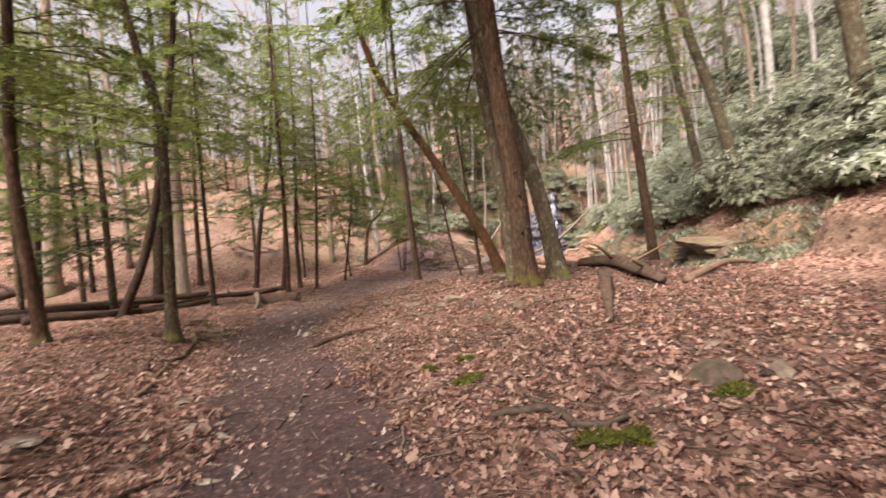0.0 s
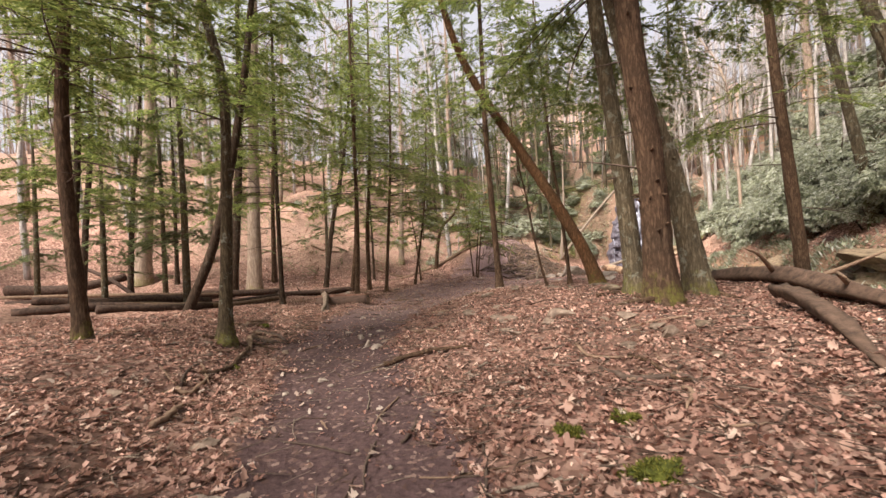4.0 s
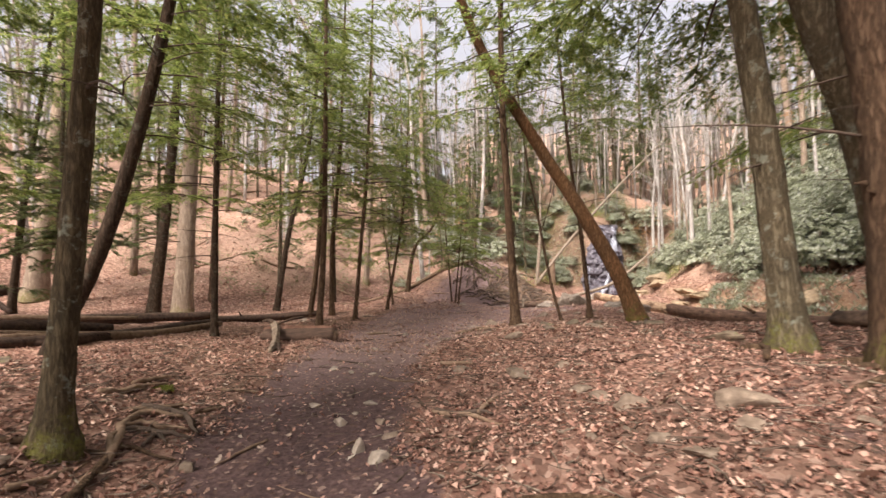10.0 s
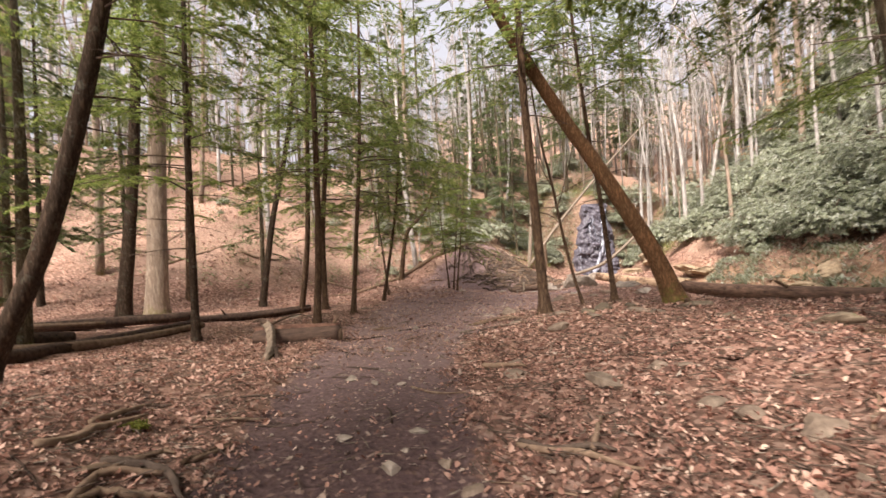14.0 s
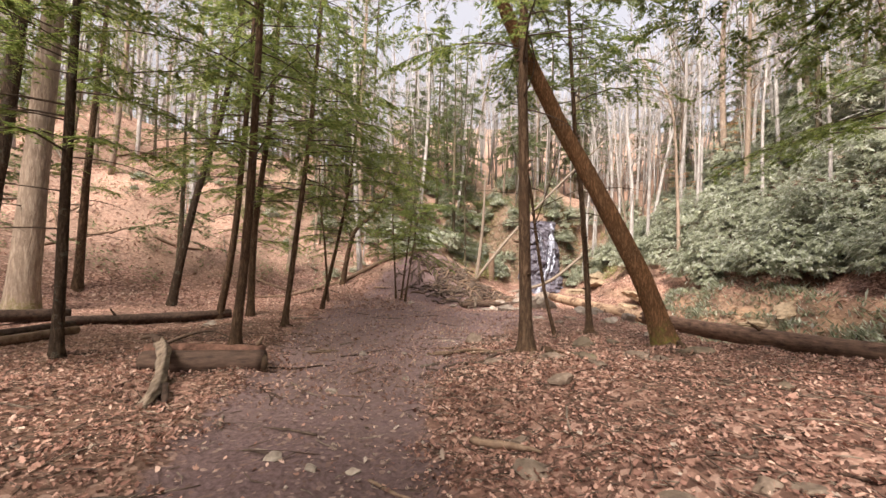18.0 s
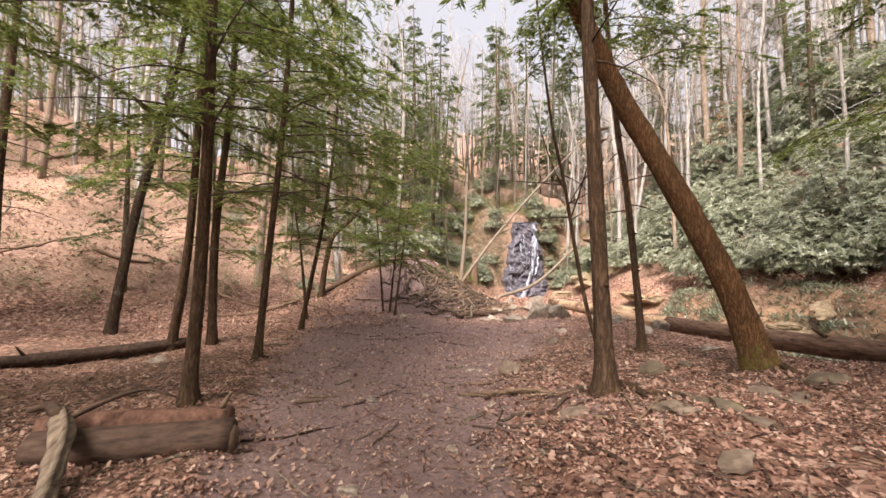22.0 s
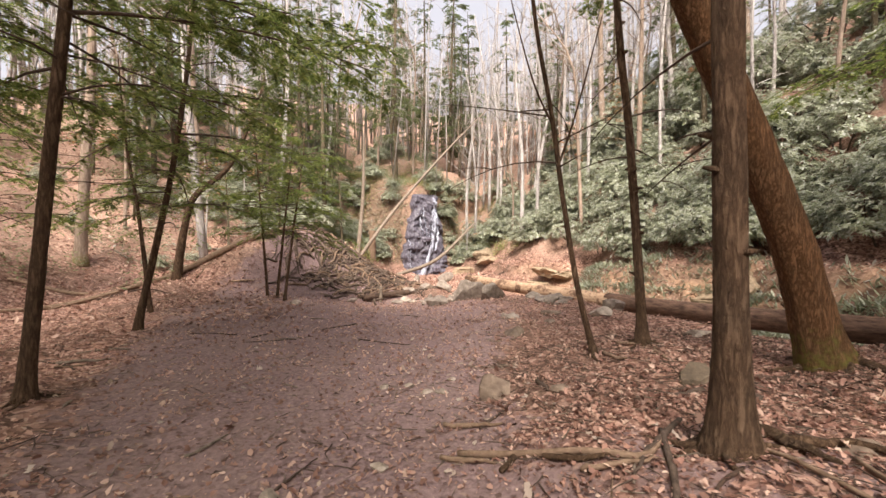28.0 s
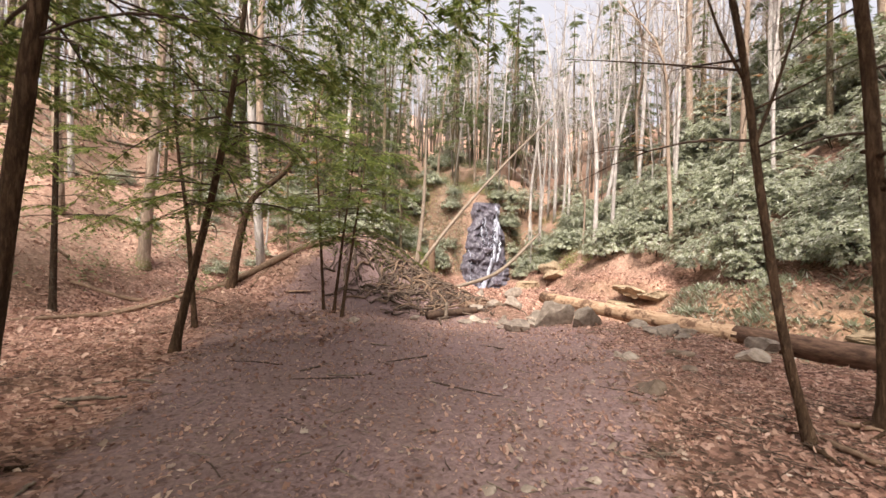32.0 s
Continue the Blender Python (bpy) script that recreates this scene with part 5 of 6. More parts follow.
for ob, x, y, z in ((cliff, 6.7, 33.5, -1.2), (fall, 7.9, 33.7, 3.7)):
    ob.matrix_world = pose(*far(x, y), -1.85 + (z + 1.1) * HEAD) @ Matrix.Scale(HEAD, 4)

rp = np.linspace(0, 2 * math.pi, 28, endpoint=False)
pv = [(8.9 + 2.1 * math.cos(a) * (1 + 0.15 * math.sin(3 * a)), 38.2 + 1.6 * math.sin(a) * (1 + 0.1 * math.cos(4 * a)), -1.6) for a in rp]
solid("pool", mesh_of("pool", pv, [list(range(28))], M_STREAM), Matrix(), "shallow dark pool below the waterfall", "pool", "", "structure")


def stone(x, y, w, h, mat, seed):
    rng = np.random.default_rng(seed)
    w, h = w * 0.76, h * 0.62
    me = rock_mesh("stone", w, w * rng.uniform(0.6, 0.95), h * 1.15, seed, mat)
    label = {M_STONE: "rough brown-grey stone half sunk in dead leaves", M_STONE_PALE: "pale flat stone lying on the bare trail", M_STONE_MOSS: "flat mossy grey rock among roots"}[mat]
    solid("stone", me, pose(x, y, ground(x, y) + h * 0.10, rng.uniform(-8, 8), rng.uniform(-8, 8), rng.uniform(-30, 30)), label, "stone", "stones on the ground")


# ---- logs and fallen wood ----
def log(name, points, radii, mat, label, seed, sides=14, parts=(), rough=0.05, category="log", group=""):
    """A fallen trunk along a few points; parts: (name, points, radii, material, label) more pieces of it."""
    rng = np.random.default_rng(seed)
    o = np.array(points[0])
    e = thing(name, *o, label, category, group)
    v, f = tube(bend(points, 18) - o, radii, sides, rough, rng)
    part("trunk", mesh_of("trunk", v, f, mat), e)
    for pn, pp, pr, pm, pl in parts:
        v, f = tube(bend(pp, 8) - o, pr, 9 if max(pr) > 0.1 else 6, rough, rng)
        part(pn, mesh_of(pn, v, f, pm), e, pl)
    return e


def g(x, y, dz=0.0):
    return (x, y, ground(x, y) + dz)


log("fallen_tree", [(5.02, 19.0, -0.1), (5.2, 17, -0.1), (5.33, 15, -0.04), (5.45, 13, 0.05), (5.6, 10.9, 0.17)], [0.195, 0.20, 0.21, 0.205], M_TRUNK,
    "long fallen tree trunk across the stream bed, partly debarked", 31, 16,
    [("bare_trunk", [(4.45, 24.8, 0.02), (4.72, 22, -0.04), (5.02, 18.9, -0.1)], [0.18, 0.19, 0.19], M_BRIGHTWOOD, "pale orange debarked wood"),
     ("branch_stub", [(5.3, 15.2, 0.1), (5.0, 15.3, 0.3)], [0.05, 0.02], M_BARK, ""), ("branch_stub", [(5.4, 13.4, 0.1), (5.0, 13.2, -0.3), (4.9, 13.1, -0.6)], [0.05, 0.03], M_BARK_DARK, ""),
     ("branch_stub", [(5.45, 12.8, 0.2), (5.2, 12.9, 0.42)], [0.05, 0.02], M_BARK_DARK, "")])
log("rotten_log", [g(3.3, 10.7, 0.1), g(3.45, 9.0, 0.14), g(3.3, 7.6, 0.16), g(3.1, 6.5, 0.12)], [0.11, 0.14, 0.13, 0.06], M_BLACKWOOD, "dark rotten log with broken branches on dead leaves", 32, 12,
    [("branch", [g(3.4, 9.0, 0.2), g(3.0, 8.6, 0.5), g(2.7, 8.4, 0.65)], [0.04, 0.012], M_DEAD, "bare broken branch"), ("branch", [g(3.3, 8.0, 0.2), g(3.7, 7.4, 0.55)], [0.035, 0.01], M_DEAD, "bare broken branch"),
     ("branch", [g(3.3, 7.4, 0.2), g(2.9, 7.0, 0.4), g(2.7, 6.6, 0.35)], [0.035, 0.01], M_DEAD, "bare broken branch")], 0.12)
log("rotten_branch", [g(1.58, 4.72, 0.05), g(1.95, 5.7, 0.1), g(2.3, 6.6, 0.14), g(2.65, 7.6, 0.2)], [0.02, 0.07, 0.075, 0.08, 0.09], M_BLACKWOOD, "thick black rotten branch lying on dead leaves", 33, 14, (), 0.2, "branch")
log("fallen_branch", [g(3.4, 6.4, 0.05), g(4.6, 7.3, 0.1), g(6.1, 8.6, 0.06)], [0.06, 0.05, 0.03], M_DEAD, "long brown fallen branch on dead leaves", 34, 8, (), 0.08, "branch")
log("short_log", [g(-6.02, 12.98, 0.11), g(-5.3, 12.93, 0.115), g(-4.52, 12.88, 0.12)], [0.14, 0.145, 0.14], M_SHORT, "short cut log lying beside the trail", 35, 18, (("cut_face", [(-4.525, 12.88, 0.095), (-4.505, 12.879, 0.095)], [0.12, 0.118], M_DEAD, "weathered cut end"),), 0.03)
log("split_log", [(-6.15, 13.33, 0.15), (-5.4, 13.28, 0.155), (-4.62, 13.2, 0.15)], [0.135, 0.14, 0.125], M_REDWOOD, "reddish split log behind the short log", 36, 12, (("splinter", [(-4.7, 13.2, 0.28), (-4.6, 13.17, 0.42)], [0.03, 0.008], M_DEAD, ""),), 0.10)
log("driftwood", [(-5.86, 13.06, 0.37), (-5.66, 12.72, 0.31), (-5.47, 12.3, 0.2), (-5.3, 11.86, 0.12), (-5.19, 11.4, 0.07)], [0.05, 0.072, 0.055, 0.052, 0.062, 0.02], M_DRIFT, "weathered gnarled grey branch propped on a short log", 37, 18, (("tip", [(-5.84, 13.0, 0.36), (-5.98, 13.1, 0.42), (-6.1, 13.05, 0.4)], [0.06, 0.02], M_BLACKWOOD, "dark root tip"), ("tip", [(-5.75, 12.95, 0.35), (-5.5, 13.2, 0.44), (-5.3, 13.3, 0.45), (-5.05, 13.25, 0.36)], [0.025, 0.008], M_BLACKWOOD, "dark root tip"),
    ("splinter", [(-5.3, 11.9, 0.12), (-5.27, 11.5, 0.06), (-5.27, 11.2, 0.03)], [0.05, 0.01], M_DRIFT, ""), ("splinter", [(-5.25, 11.9, 0.1), (-5.08, 11.55, 0.05), (-5.05, 11.35, 0.04)], [0.045, 0.008], M_LOG, "")), 0.2, "branch")
PILE = "fallen logs west of the trail"
log("fallen_log", [g(-16.0, 12.6, 0.12), g(-13.4, 13.9, 0.12), g(-11.4, 15.5, 0.13), g(-9.5, 17.0, 0.12)], [0.11, 0.125, 0.12, 0.11], M_LOG, "long dark fallen log on the leafy flat", 38, 14, (), 0.13, group=PILE)
log("fallen_log", [g(-9.3, 16.55, 0.1), g(-8.2, 17.55, 0.11), g(-6.7, 18.2, 0.1)], [0.11, 0.125, 0.12, 0.10], M_LOG, "dark rotting log with its end beside the trail", 39, 14,
    [("branch_stub", [g(-8.7, 17.1, 0.15), g(-8.75, 17.0, 0.32)], [0.03, 0.012], M_LOG, "")], 0.09, group=PILE)
log("fallen_log", [g(-10.0, 11.4, 0.08), g(-9.6, 12.6, 0.09), g(-9.25, 14.1, 0.09), g(-8.45, 15.6, 0.08)], [0.075, 0.09, 0.095, 0.07], M_DEAD, "grey-brown weathered log lying aslant", 40, 12, (), 0.07, group=PILE)
log("fallen_log", [g(-13.2, 11.2, 0.12), g(-12.2, 12.3, 0.13), g(-11.2, 14.2, 0.11)], [0.11, 0.125, 0.10], M_LOG, "dark rotting log half sunk in leaves", 41, 12, (), 0.08, group=PILE)
log("fallen_log", [g(-11.2, 9.3, 0.09), g(-10.1, 10.3, 0.1), g(-9.1, 11.6, 0.08)], [0.085, 0.10, 0.07], M_LOG, "thin brown log half sunk in leaves", 42, 10, (), 0.07, group=PILE)
log("fallen_log", [g(-14.8, 11.6, 0.28), g(-12.6, 13.6, 0.3), g(-10.6, 15.4, 0.2)], [0.05, 0.07, 0.04], M_DEAD, "thin broken pole lying across other logs", 43, 9, (), 0.1, group=PILE)
log("fallen_log", [g(-12.0, 10.2, 0.06), g(-10.8, 11.9, 0.08), g(-9.9, 13.9, 0.06)], [0.05, 0.065, 0.04], M_DEAD, "thin grey-brown log among leaves", 61, 9, (), 0.1, group=PILE)
log("fallen_log", [g(-21.6, 16.6, 0.3), g(-19.6, 17.4, 0.5), g(-17.6, 18.3, 0.9)], [0.22, 0.2, 0.16], M_LOG, "big dark log raised at one end by the slope", 44, 12, (), 0.06, group=PILE)
log("fallen_log", [g(-19.9, 18.2, 1.2), g(-18.0, 17.9, 0.9), g(-16.6, 17.6, 0.1)], [0.08, 0.09, 0.08], M_LOG, "thin leaning dead log", 45, 8, (), 0.06, group=PILE)
log("fallen_log", [g(-11.4, 11.0, 0.12), g(-10.9, 12.6, 0.14), g(-10.3, 14.2, 0.1)], [0.13, 0.13, 0.10], M_LOG, "dark rotting log half sunk in leaves", 61, 12, (), 0.08, group=PILE)
log("fallen_log", [g(-9.9, 10.0, 0.1), g(-9.3, 11.4, 0.11), g(-9.5, 13.6, 0.1), g(-8.8, 16.0, 0.1)], [0.10, 0.12, 0.11, 0.08], M_LOG, "grey-brown fallen log lying aslant", 62, 12, (), 0.08, group=PILE)
stone(-8.35, 10.0, 0.6, 0.16, M_STONE_MOSS, 181)
log("fallen_pole", [g(-8.3, 23.75, 0.03), g(-6.85, 24.5, 0.05), g(-5.61, 25.11, 0.06), g(-4.64, 25.57, 0.08), g(-2.92, 26.4, 0.08), (-1.25, 27.2, 1.98)], [0.03, 0.06, 0.075, 0.085, 0.095, 0.08], M_DEAD, "long thin fallen trunk rising onto the mound of flood wood", 46, 10,
    [("branch", [g(-7.0, 24.1, 0.05), g(-6.3, 24.6, 0.08), g(-5.5, 25.0, 0.1)], [0.02, 0.05], M_DEAD, ""), ("branch", [g(-6.2, 24.3, 0.05), g(-5.3, 24.6, 0.06), g(-4.6, 23.9, 0.05)], [0.03, 0.008], M_LOG, ""), ("branch", [(-2.2, 26.7, 1.7), (-1.7, 26.3, 1.75)], [0.03, 0.01], M_DEAD, "")], 0.06)
solid("bark_piece", mesh_of("bark_piece", *tube([(0, 0, 0), (0.3, 0.05, 0.01), (0.6, 0.05, 0)], [0.05, 0.06, 0.04], 8, 0.1, np.random.default_rng(2), flat=0.4), M_BRIGHTWOOD), pose(-3.3, 25.0, ground(-3.3, 25.0) + 0.03), "short pale piece of split wood on the bare slope", "wood piece")
log("fallen_branch", [g(-8.6, 27.0, 0.05), g(-6.9, 26.2, 0.12), g(-5.8, 26.0, 0.06)], [0.05, 0.06, 0.03], M_DEAD, "brown fallen branch on the hillside", 47, 8, (), 0.08, "branch")
log("log_bench", [(0.3, 24.1, -0.3), (1.15, 24.45, -0.3), (2.1, 24.85, -0.32)], [0.10, 0.105, 0.10], M_BLACKWOOD, "low log seat at the edge of the clearing", 48, 12,
    [("post", [g(0.85, 24.15, -0.1), g(0.87, 24.15, 0.5)], [0.055, 0.05], M_GREYWOOD, "short upright grey post"), ("support", [g(0.5, 24.2, -0.1), g(0.5, 24.2, 0.15)], [0.09, 0.08], M_BLACKWOOD, ""), ("support", [g(1.9, 24.78, -0.1), g(1.9, 24.78, 0.15)], [0.09, 0.08], M_BLACKWOOD, "")], 0.04, "bench")
def far_g(x, y, dz=0.0):
    return g(*far(x, y), dz * HEAD)


def far_at(x, y, z):
    return (*far(x, y), -1.85 + (z + 1.1) * HEAD)


log("leaning_pole", [far_g(1.95, 30.8, -0.2), far_at(4.35, 31.5, 3.2), far_at(7.75, 32.3, 6.6), far_at(11.0, 33.0, 9.6)], [0.11, 0.10, 0.075, 0.04], M_GREYWOOD, "long dead grey trunk leaning across the ravine", 49, 10, (), 0.05, "dead tree")
log("leaning_pole", [far_g(3.9, 31.0, 0.02), far_at(7.0, 32.1, 0.5), far_at(10.2, 33.3, 2.6)], [0.11, 0.12, 0.08], M_GREYWOOD, "bare grey log propped against the bank by the waterfall", 50, 10, (), 0.05, "log")
log("fallen_log", [far_g(10.35, 28.1, 0.1), far_g(11.5, 30.2, 0.25), far_g(12.6, 32.2, 0.3)], [0.09, 0.12, 0.08], M_GREYWOOD, "bare grey log lying down the bank", 51, 8, (), 0.05)
log("fallen_log", [far_g(10.2, 31.0, 0.05), far_g(11.3, 31.4, 0.3), far_g(12.4, 31.6, 0.1)], [0.07, 0.08, 0.05], M_GREYWOOD, "short bare log crossing another on the bank", 52, 8, (), 0.05)
log("snag", [far_g(3.4, 32.6, -0.2), (*far(3.45, 32.6), ground(*far(3.4, 32.6)) + 1.9)], [0.26, 0.19], M_DEAD, "broken grey tree stump beside the waterfall", 53, 12, (), 0.1, "stump")
log("snag", [far_g(2.1, 30.9, -0.2), (*far(2.45, 31.0), ground(*far(2.1, 30.9)) + 3.8), (*far(2.6, 31.2), ground(*far(2.1, 30.9)) + 8.0)], [0.15, 0.11, 0.04], M_GREYWOOD, "pale leaning dead stem by the waterfall", 54, 10, (), 0.05, "dead tree")

# flood wood heaped on the mound
heap = thing("driftwood_pile", 0.9, 26.6, ground(0.9, 26.6), "tangled heap of grey roots and flood-washed branches", "wood pile")
rh = np.random.default_rng(17)
for k in range(285):
    x, y = 0.7 + rh.normal(0, 1.3), 26.5 + rh.normal(0, 0.9)
    az = rh.normal(0.6, 0.4) if rh.random() < 0.8 else rh.uniform(0, 3.1)
    ln = rh.uniform(0.4, 1.7)
    pts = []
    for u in (-0.5, -0.3, -0.1, 0.1, 0.3, 0.5):
        px, py = x + math.cos(az) * ln * u + rh.normal(0, 0.07), y + math.sin(az) * ln * u + rh.normal(0, 0.07)
        pts.append((px - 0.9, py - 26.6, ground(px, py) - ground(0.9, 26.6) + rh.uniform(0.0, 0.16)))
    r = rh.uniform(0.012, 0.038)
    v, f = tube(bend(pts, 9), [r, r * 1.1, r * 0.4], 6, 0.1, rh)
    part("branch", mesh_of("branch", v, f, (M_ROOT, M_DEAD, M_ROOT, M_TWIG)[k % 4]), heap)


# ---- stones ----
stone(5.57, 9.83, 0.48, 0.30, M_STONE, 107)
stone(6.00, 9.46, 0.46, 0.29, M_STONE, 108)
stone(0.92, 5.40, 0.15, 0.10, M_STONE, 117)
stone(-2.97, 5.71, 0.11, 0.04, M_STONE_PALE, 125)
stone(-3.00, 8.49, 0.09, 0.05, M_STONE_PALE, 146)
stone(1.25, 21.10, 0.40, 0.20, M_STONE, 156)
stone(-2.07, 12.09, 0.08, 0.09, M_STONE_PALE, 161)
stone(1.14, 17.87, 0.50, 0.19, M_STONE_PALE, 162)
stone(-3.43, 26.77, 0.75, 0.16, M_STONE_PALE, 163)
stone(1.38, 17.09, 0.36, 0.12, M_STONE, 169)
stone(1.29, 20.88, 0.63, 0.35, M_STONE, 170)
stone(3.40, 25.90, 0.6, 0.4, M_STONE, 173)
stone(-1.95, 22.32, 0.38, 0.22, M_STONE_PALE, 177)
stone(-0.13, 24.04, 0.47, 0.20, M_STONE_PALE, 178)
stone(1.12, 17.94, 0.35, 0.11, M_STONE_PALE, 179)
stone(-6.76, 17.11, 0.42, 0.31, M_STONE_PALE, 180)
stone(1.62, 3.05, 0.37, 0.46, M_STONE_MOSS, 200)
stone(1.99, 3.02, 0.24, 0.26, M_STONE, 201)
stone(-3.23, 3.20, 0.27, 0.08, M_STONE, 202)
stone(-2.85, 4.40, 0.23, 0.11, M_STONE, 203)
stone(-2.53, 2.23, 0.2, 0.2, M_STONE, 291)
stone(-3.2, 3.18, 0.24, 0.07, M_STONE_PALE, 292)
stone(-2.34, 3.81, 0.22, 0.10, M_STONE_PALE, 204)
stone(-2.06, 3.71, 0.19, 0.07, M_STONE_PALE, 205)
stone(-2.55, 3.47, 0.11, 0.06, M_STONE_PALE, 206)
stone(-1.83, 3.02, 0.18, 0.06, M_STONE_PALE, 207)
stone(-1.65, 2.61, 0.08, 0.05, M_STONE_PALE, 208)
stone(7.30, 12.79, 1.09, 0.63, M_STONE, 209)
stone(7.12, 10.98, 0.77, 0.50, M_STONE, 210)
stone(1.92, 3.63, 0.23, 0.08, M_STONE, 211)
stone(-0.72, 7.8, 0.25, 0.16, M_STONE, 213)
stone(-0.77, 7.28, 0.21, 0.09, M_STONE, 214)
stone(0.71, 7.12, 0.32, 0.14, M_STONE, 215)
stone(0.85, 6.25, 0.23, 0.23, M_STONE, 216)
stone(0.42, 6.00, 0.22, 0.08, M_STONE, 217)
stone(-3.02, 4.99, 0.13, 0.09, M_STONE, 218)
stone(-3.96, 4.80, 0.16, 0.12, M_STONE, 219)
stone(-2.77, 6.13, 0.17, 0.08, M_STONE_PALE, 220)
stone(-2.59, 5.95, 0.11, 0.06, M_STONE_PALE, 221)
stone(-2.71, 5.73, 0.09, 0.08, M_STONE_PALE, 222)
stone(1.10, 9.66, 0.51, 0.18, M_STONE_MOSS, 223)
stone(-1.39, 9.07, 0.39, 0.12, M_STONE, 224)
stone(-2.03, 9.80, 0.36, 0.11, M_STONE, 225)
stone(1.21, 6.27, 0.30, 0.10, M_STONE_MOSS, 228)
stone(0.85, 6.52, 0.19, 0.08, M_STONE, 229)
stone(0.46, 7.16, 0.20, 0.08, M_STONE, 230)
stone(-4.80, 6.96, 0.16, 0.08, M_STONE, 231)
stone(-3.92, 7.43, 0.14, 0.12, M_STONE, 232)
stone(-2.92, 8.80, 0.16, 0.10, M_STONE_PALE, 233)
stone(-3.06, 8.23, 0.17, 0.11, M_STONE_PALE, 234)
stone(-2.78, 7.70, 0.12, 0.20, M_STONE_PALE, 235)
stone(-2.60, 7.52, 0.17, 0.18, M_STONE_PALE, 236)
stone(-2.72, 8.28, 0.14, 0.11, M_STONE, 237)
stone(-2.59, 7.93, 0.17, 0.11, M_STONE, 238)
stone(-0.82, 8.16, 0.25, 0.15, M_STONE, 239)
stone(-0.93, 8.40, 0.22, 0.13, M_STONE, 240)
stone(-0.89, 7.39, 0.10, 0.08, M_STONE, 242)
stone(-1.14, 7.35, 0.12, 0.07, M_STONE, 243)
stone(-0.20, 7.21, 0.20, 0.17, M_STONE, 244)
stone(-0.60, 7.00, 0.27, 0.10, M_STONE, 245)
stone(-3.50, 8.77, 0.13, 0.07, M_STONE_PALE, 246)
stone(-1.92, 10.21, 0.18, 0.11, M_STONE, 247)
stone(-0.54, 11.60, 0.27, 0.15, M_STONE, 249)
stone(0.66, 14.1, 0.42, 0.2, M_STONE_MOSS, 251)
stone(1.12, 14.2, 0.40, 0.18, M_STONE_MOSS, 295)
stone(0.52, 10.32, 0.21, 0.11, M_STONE_MOSS, 252)
stone(-0.91, 9.13, 0.21, 0.11, M_STONE, 253)
stone(-0.73, 9.03, 0.21, 0.09, M_STONE, 254)
# the next three stand for pale leaves on the trail, built as stones
stone(-3.79, 10.33, 0.15, 0.10, M_STONE_PALE, 255)
stone(-3.48, 10.16, 0.11, 0.05, M_STONE_PALE, 256)
stone(-3.17, 10.13, 0.12, 0.06, M_STONE_PALE, 257)
stone(0.49, 14.03, 0.55, 0.29, M_STONE_MOSS, 258)
stone(-0.52, 11.93, 0.34, 0.17, M_STONE_MOSS, 259)
stone(1.49, 12.62, 0.60, 0.25, M_STONE_MOSS, 260)
stone(0.48, 12.17, 0.36, 0.14, M_STONE, 261)
stone(-1.16, 11.24, 0.30, 0.16, M_STONE, 263)
stone(-0.91, 11.92, 0.22, 0.12, M_STONE, 264)
# stands for an upright pale leaf, built as a stone
stone(-2.59, 14.28, 0.18, 0.09, M_STONE_PALE, 266)
stone(-2.66, 12.62, 0.13, 0.09, M_STONE_PALE, 267)
stone(-3.55, 12.07, 0.16, 0.10, M_STONE_PALE, 268)
stone(-1.42, 12.64, 0.37, 0.14, M_STONE, 270)
stone(-0.43, 12.18, 0.32, 0.17, M_STONE_MOSS, 271)
stone(0.37, 12.35, 0.43, 0.15, M_STONE, 272)
stone(0.73, 12.28, 0.27, 0.17, M_STONE, 273)
stone(-0.92, 12.11, 0.30, 0.14, M_STONE, 274)
stone(-0.32, 12.61, 0.31, 0.11, M_STONE, 275)
stone(-3.29, 14.24, 0.29, 0.11, M_STONE_PALE, 277)
stone(0.33, 16.65, 0.39, 0.27, M_STONE, 278)
stone(1.99, 17.74, 0.44, 0.26, M_STONE, 279)
stone(2.85, 17.32, 0.54, 0.31, M_STONE_PALE, 280)
stone(-1.20, 14.93, 0.42, 0.36, M_STONE, 281)
stone(2.66, 15.34, 0.47, 0.17, M_STONE_PALE, 282)
stone(-0.81, 14.49, 0.25, 0.15, M_STONE, 283)
stone(-2.05, 15.71, 0.17, 0.07, M_STONE_PALE, 284)
stone(-1.82, 15.63, 0.13, 0.07, M_STONE_PALE, 285)
stone(-1.74, 15.38, 0.14, 0.08, M_STONE_PALE, 286)
stone(-1.35, 15.57, 0.12, 0.08, M_STONE_PALE, 287)
stone(-1.59, 15.32, 0.16, 0.08, M_STONE_PALE, 288)
stone(-0.02, 7.6, 0.46, 0.24, M_STONE, 290)
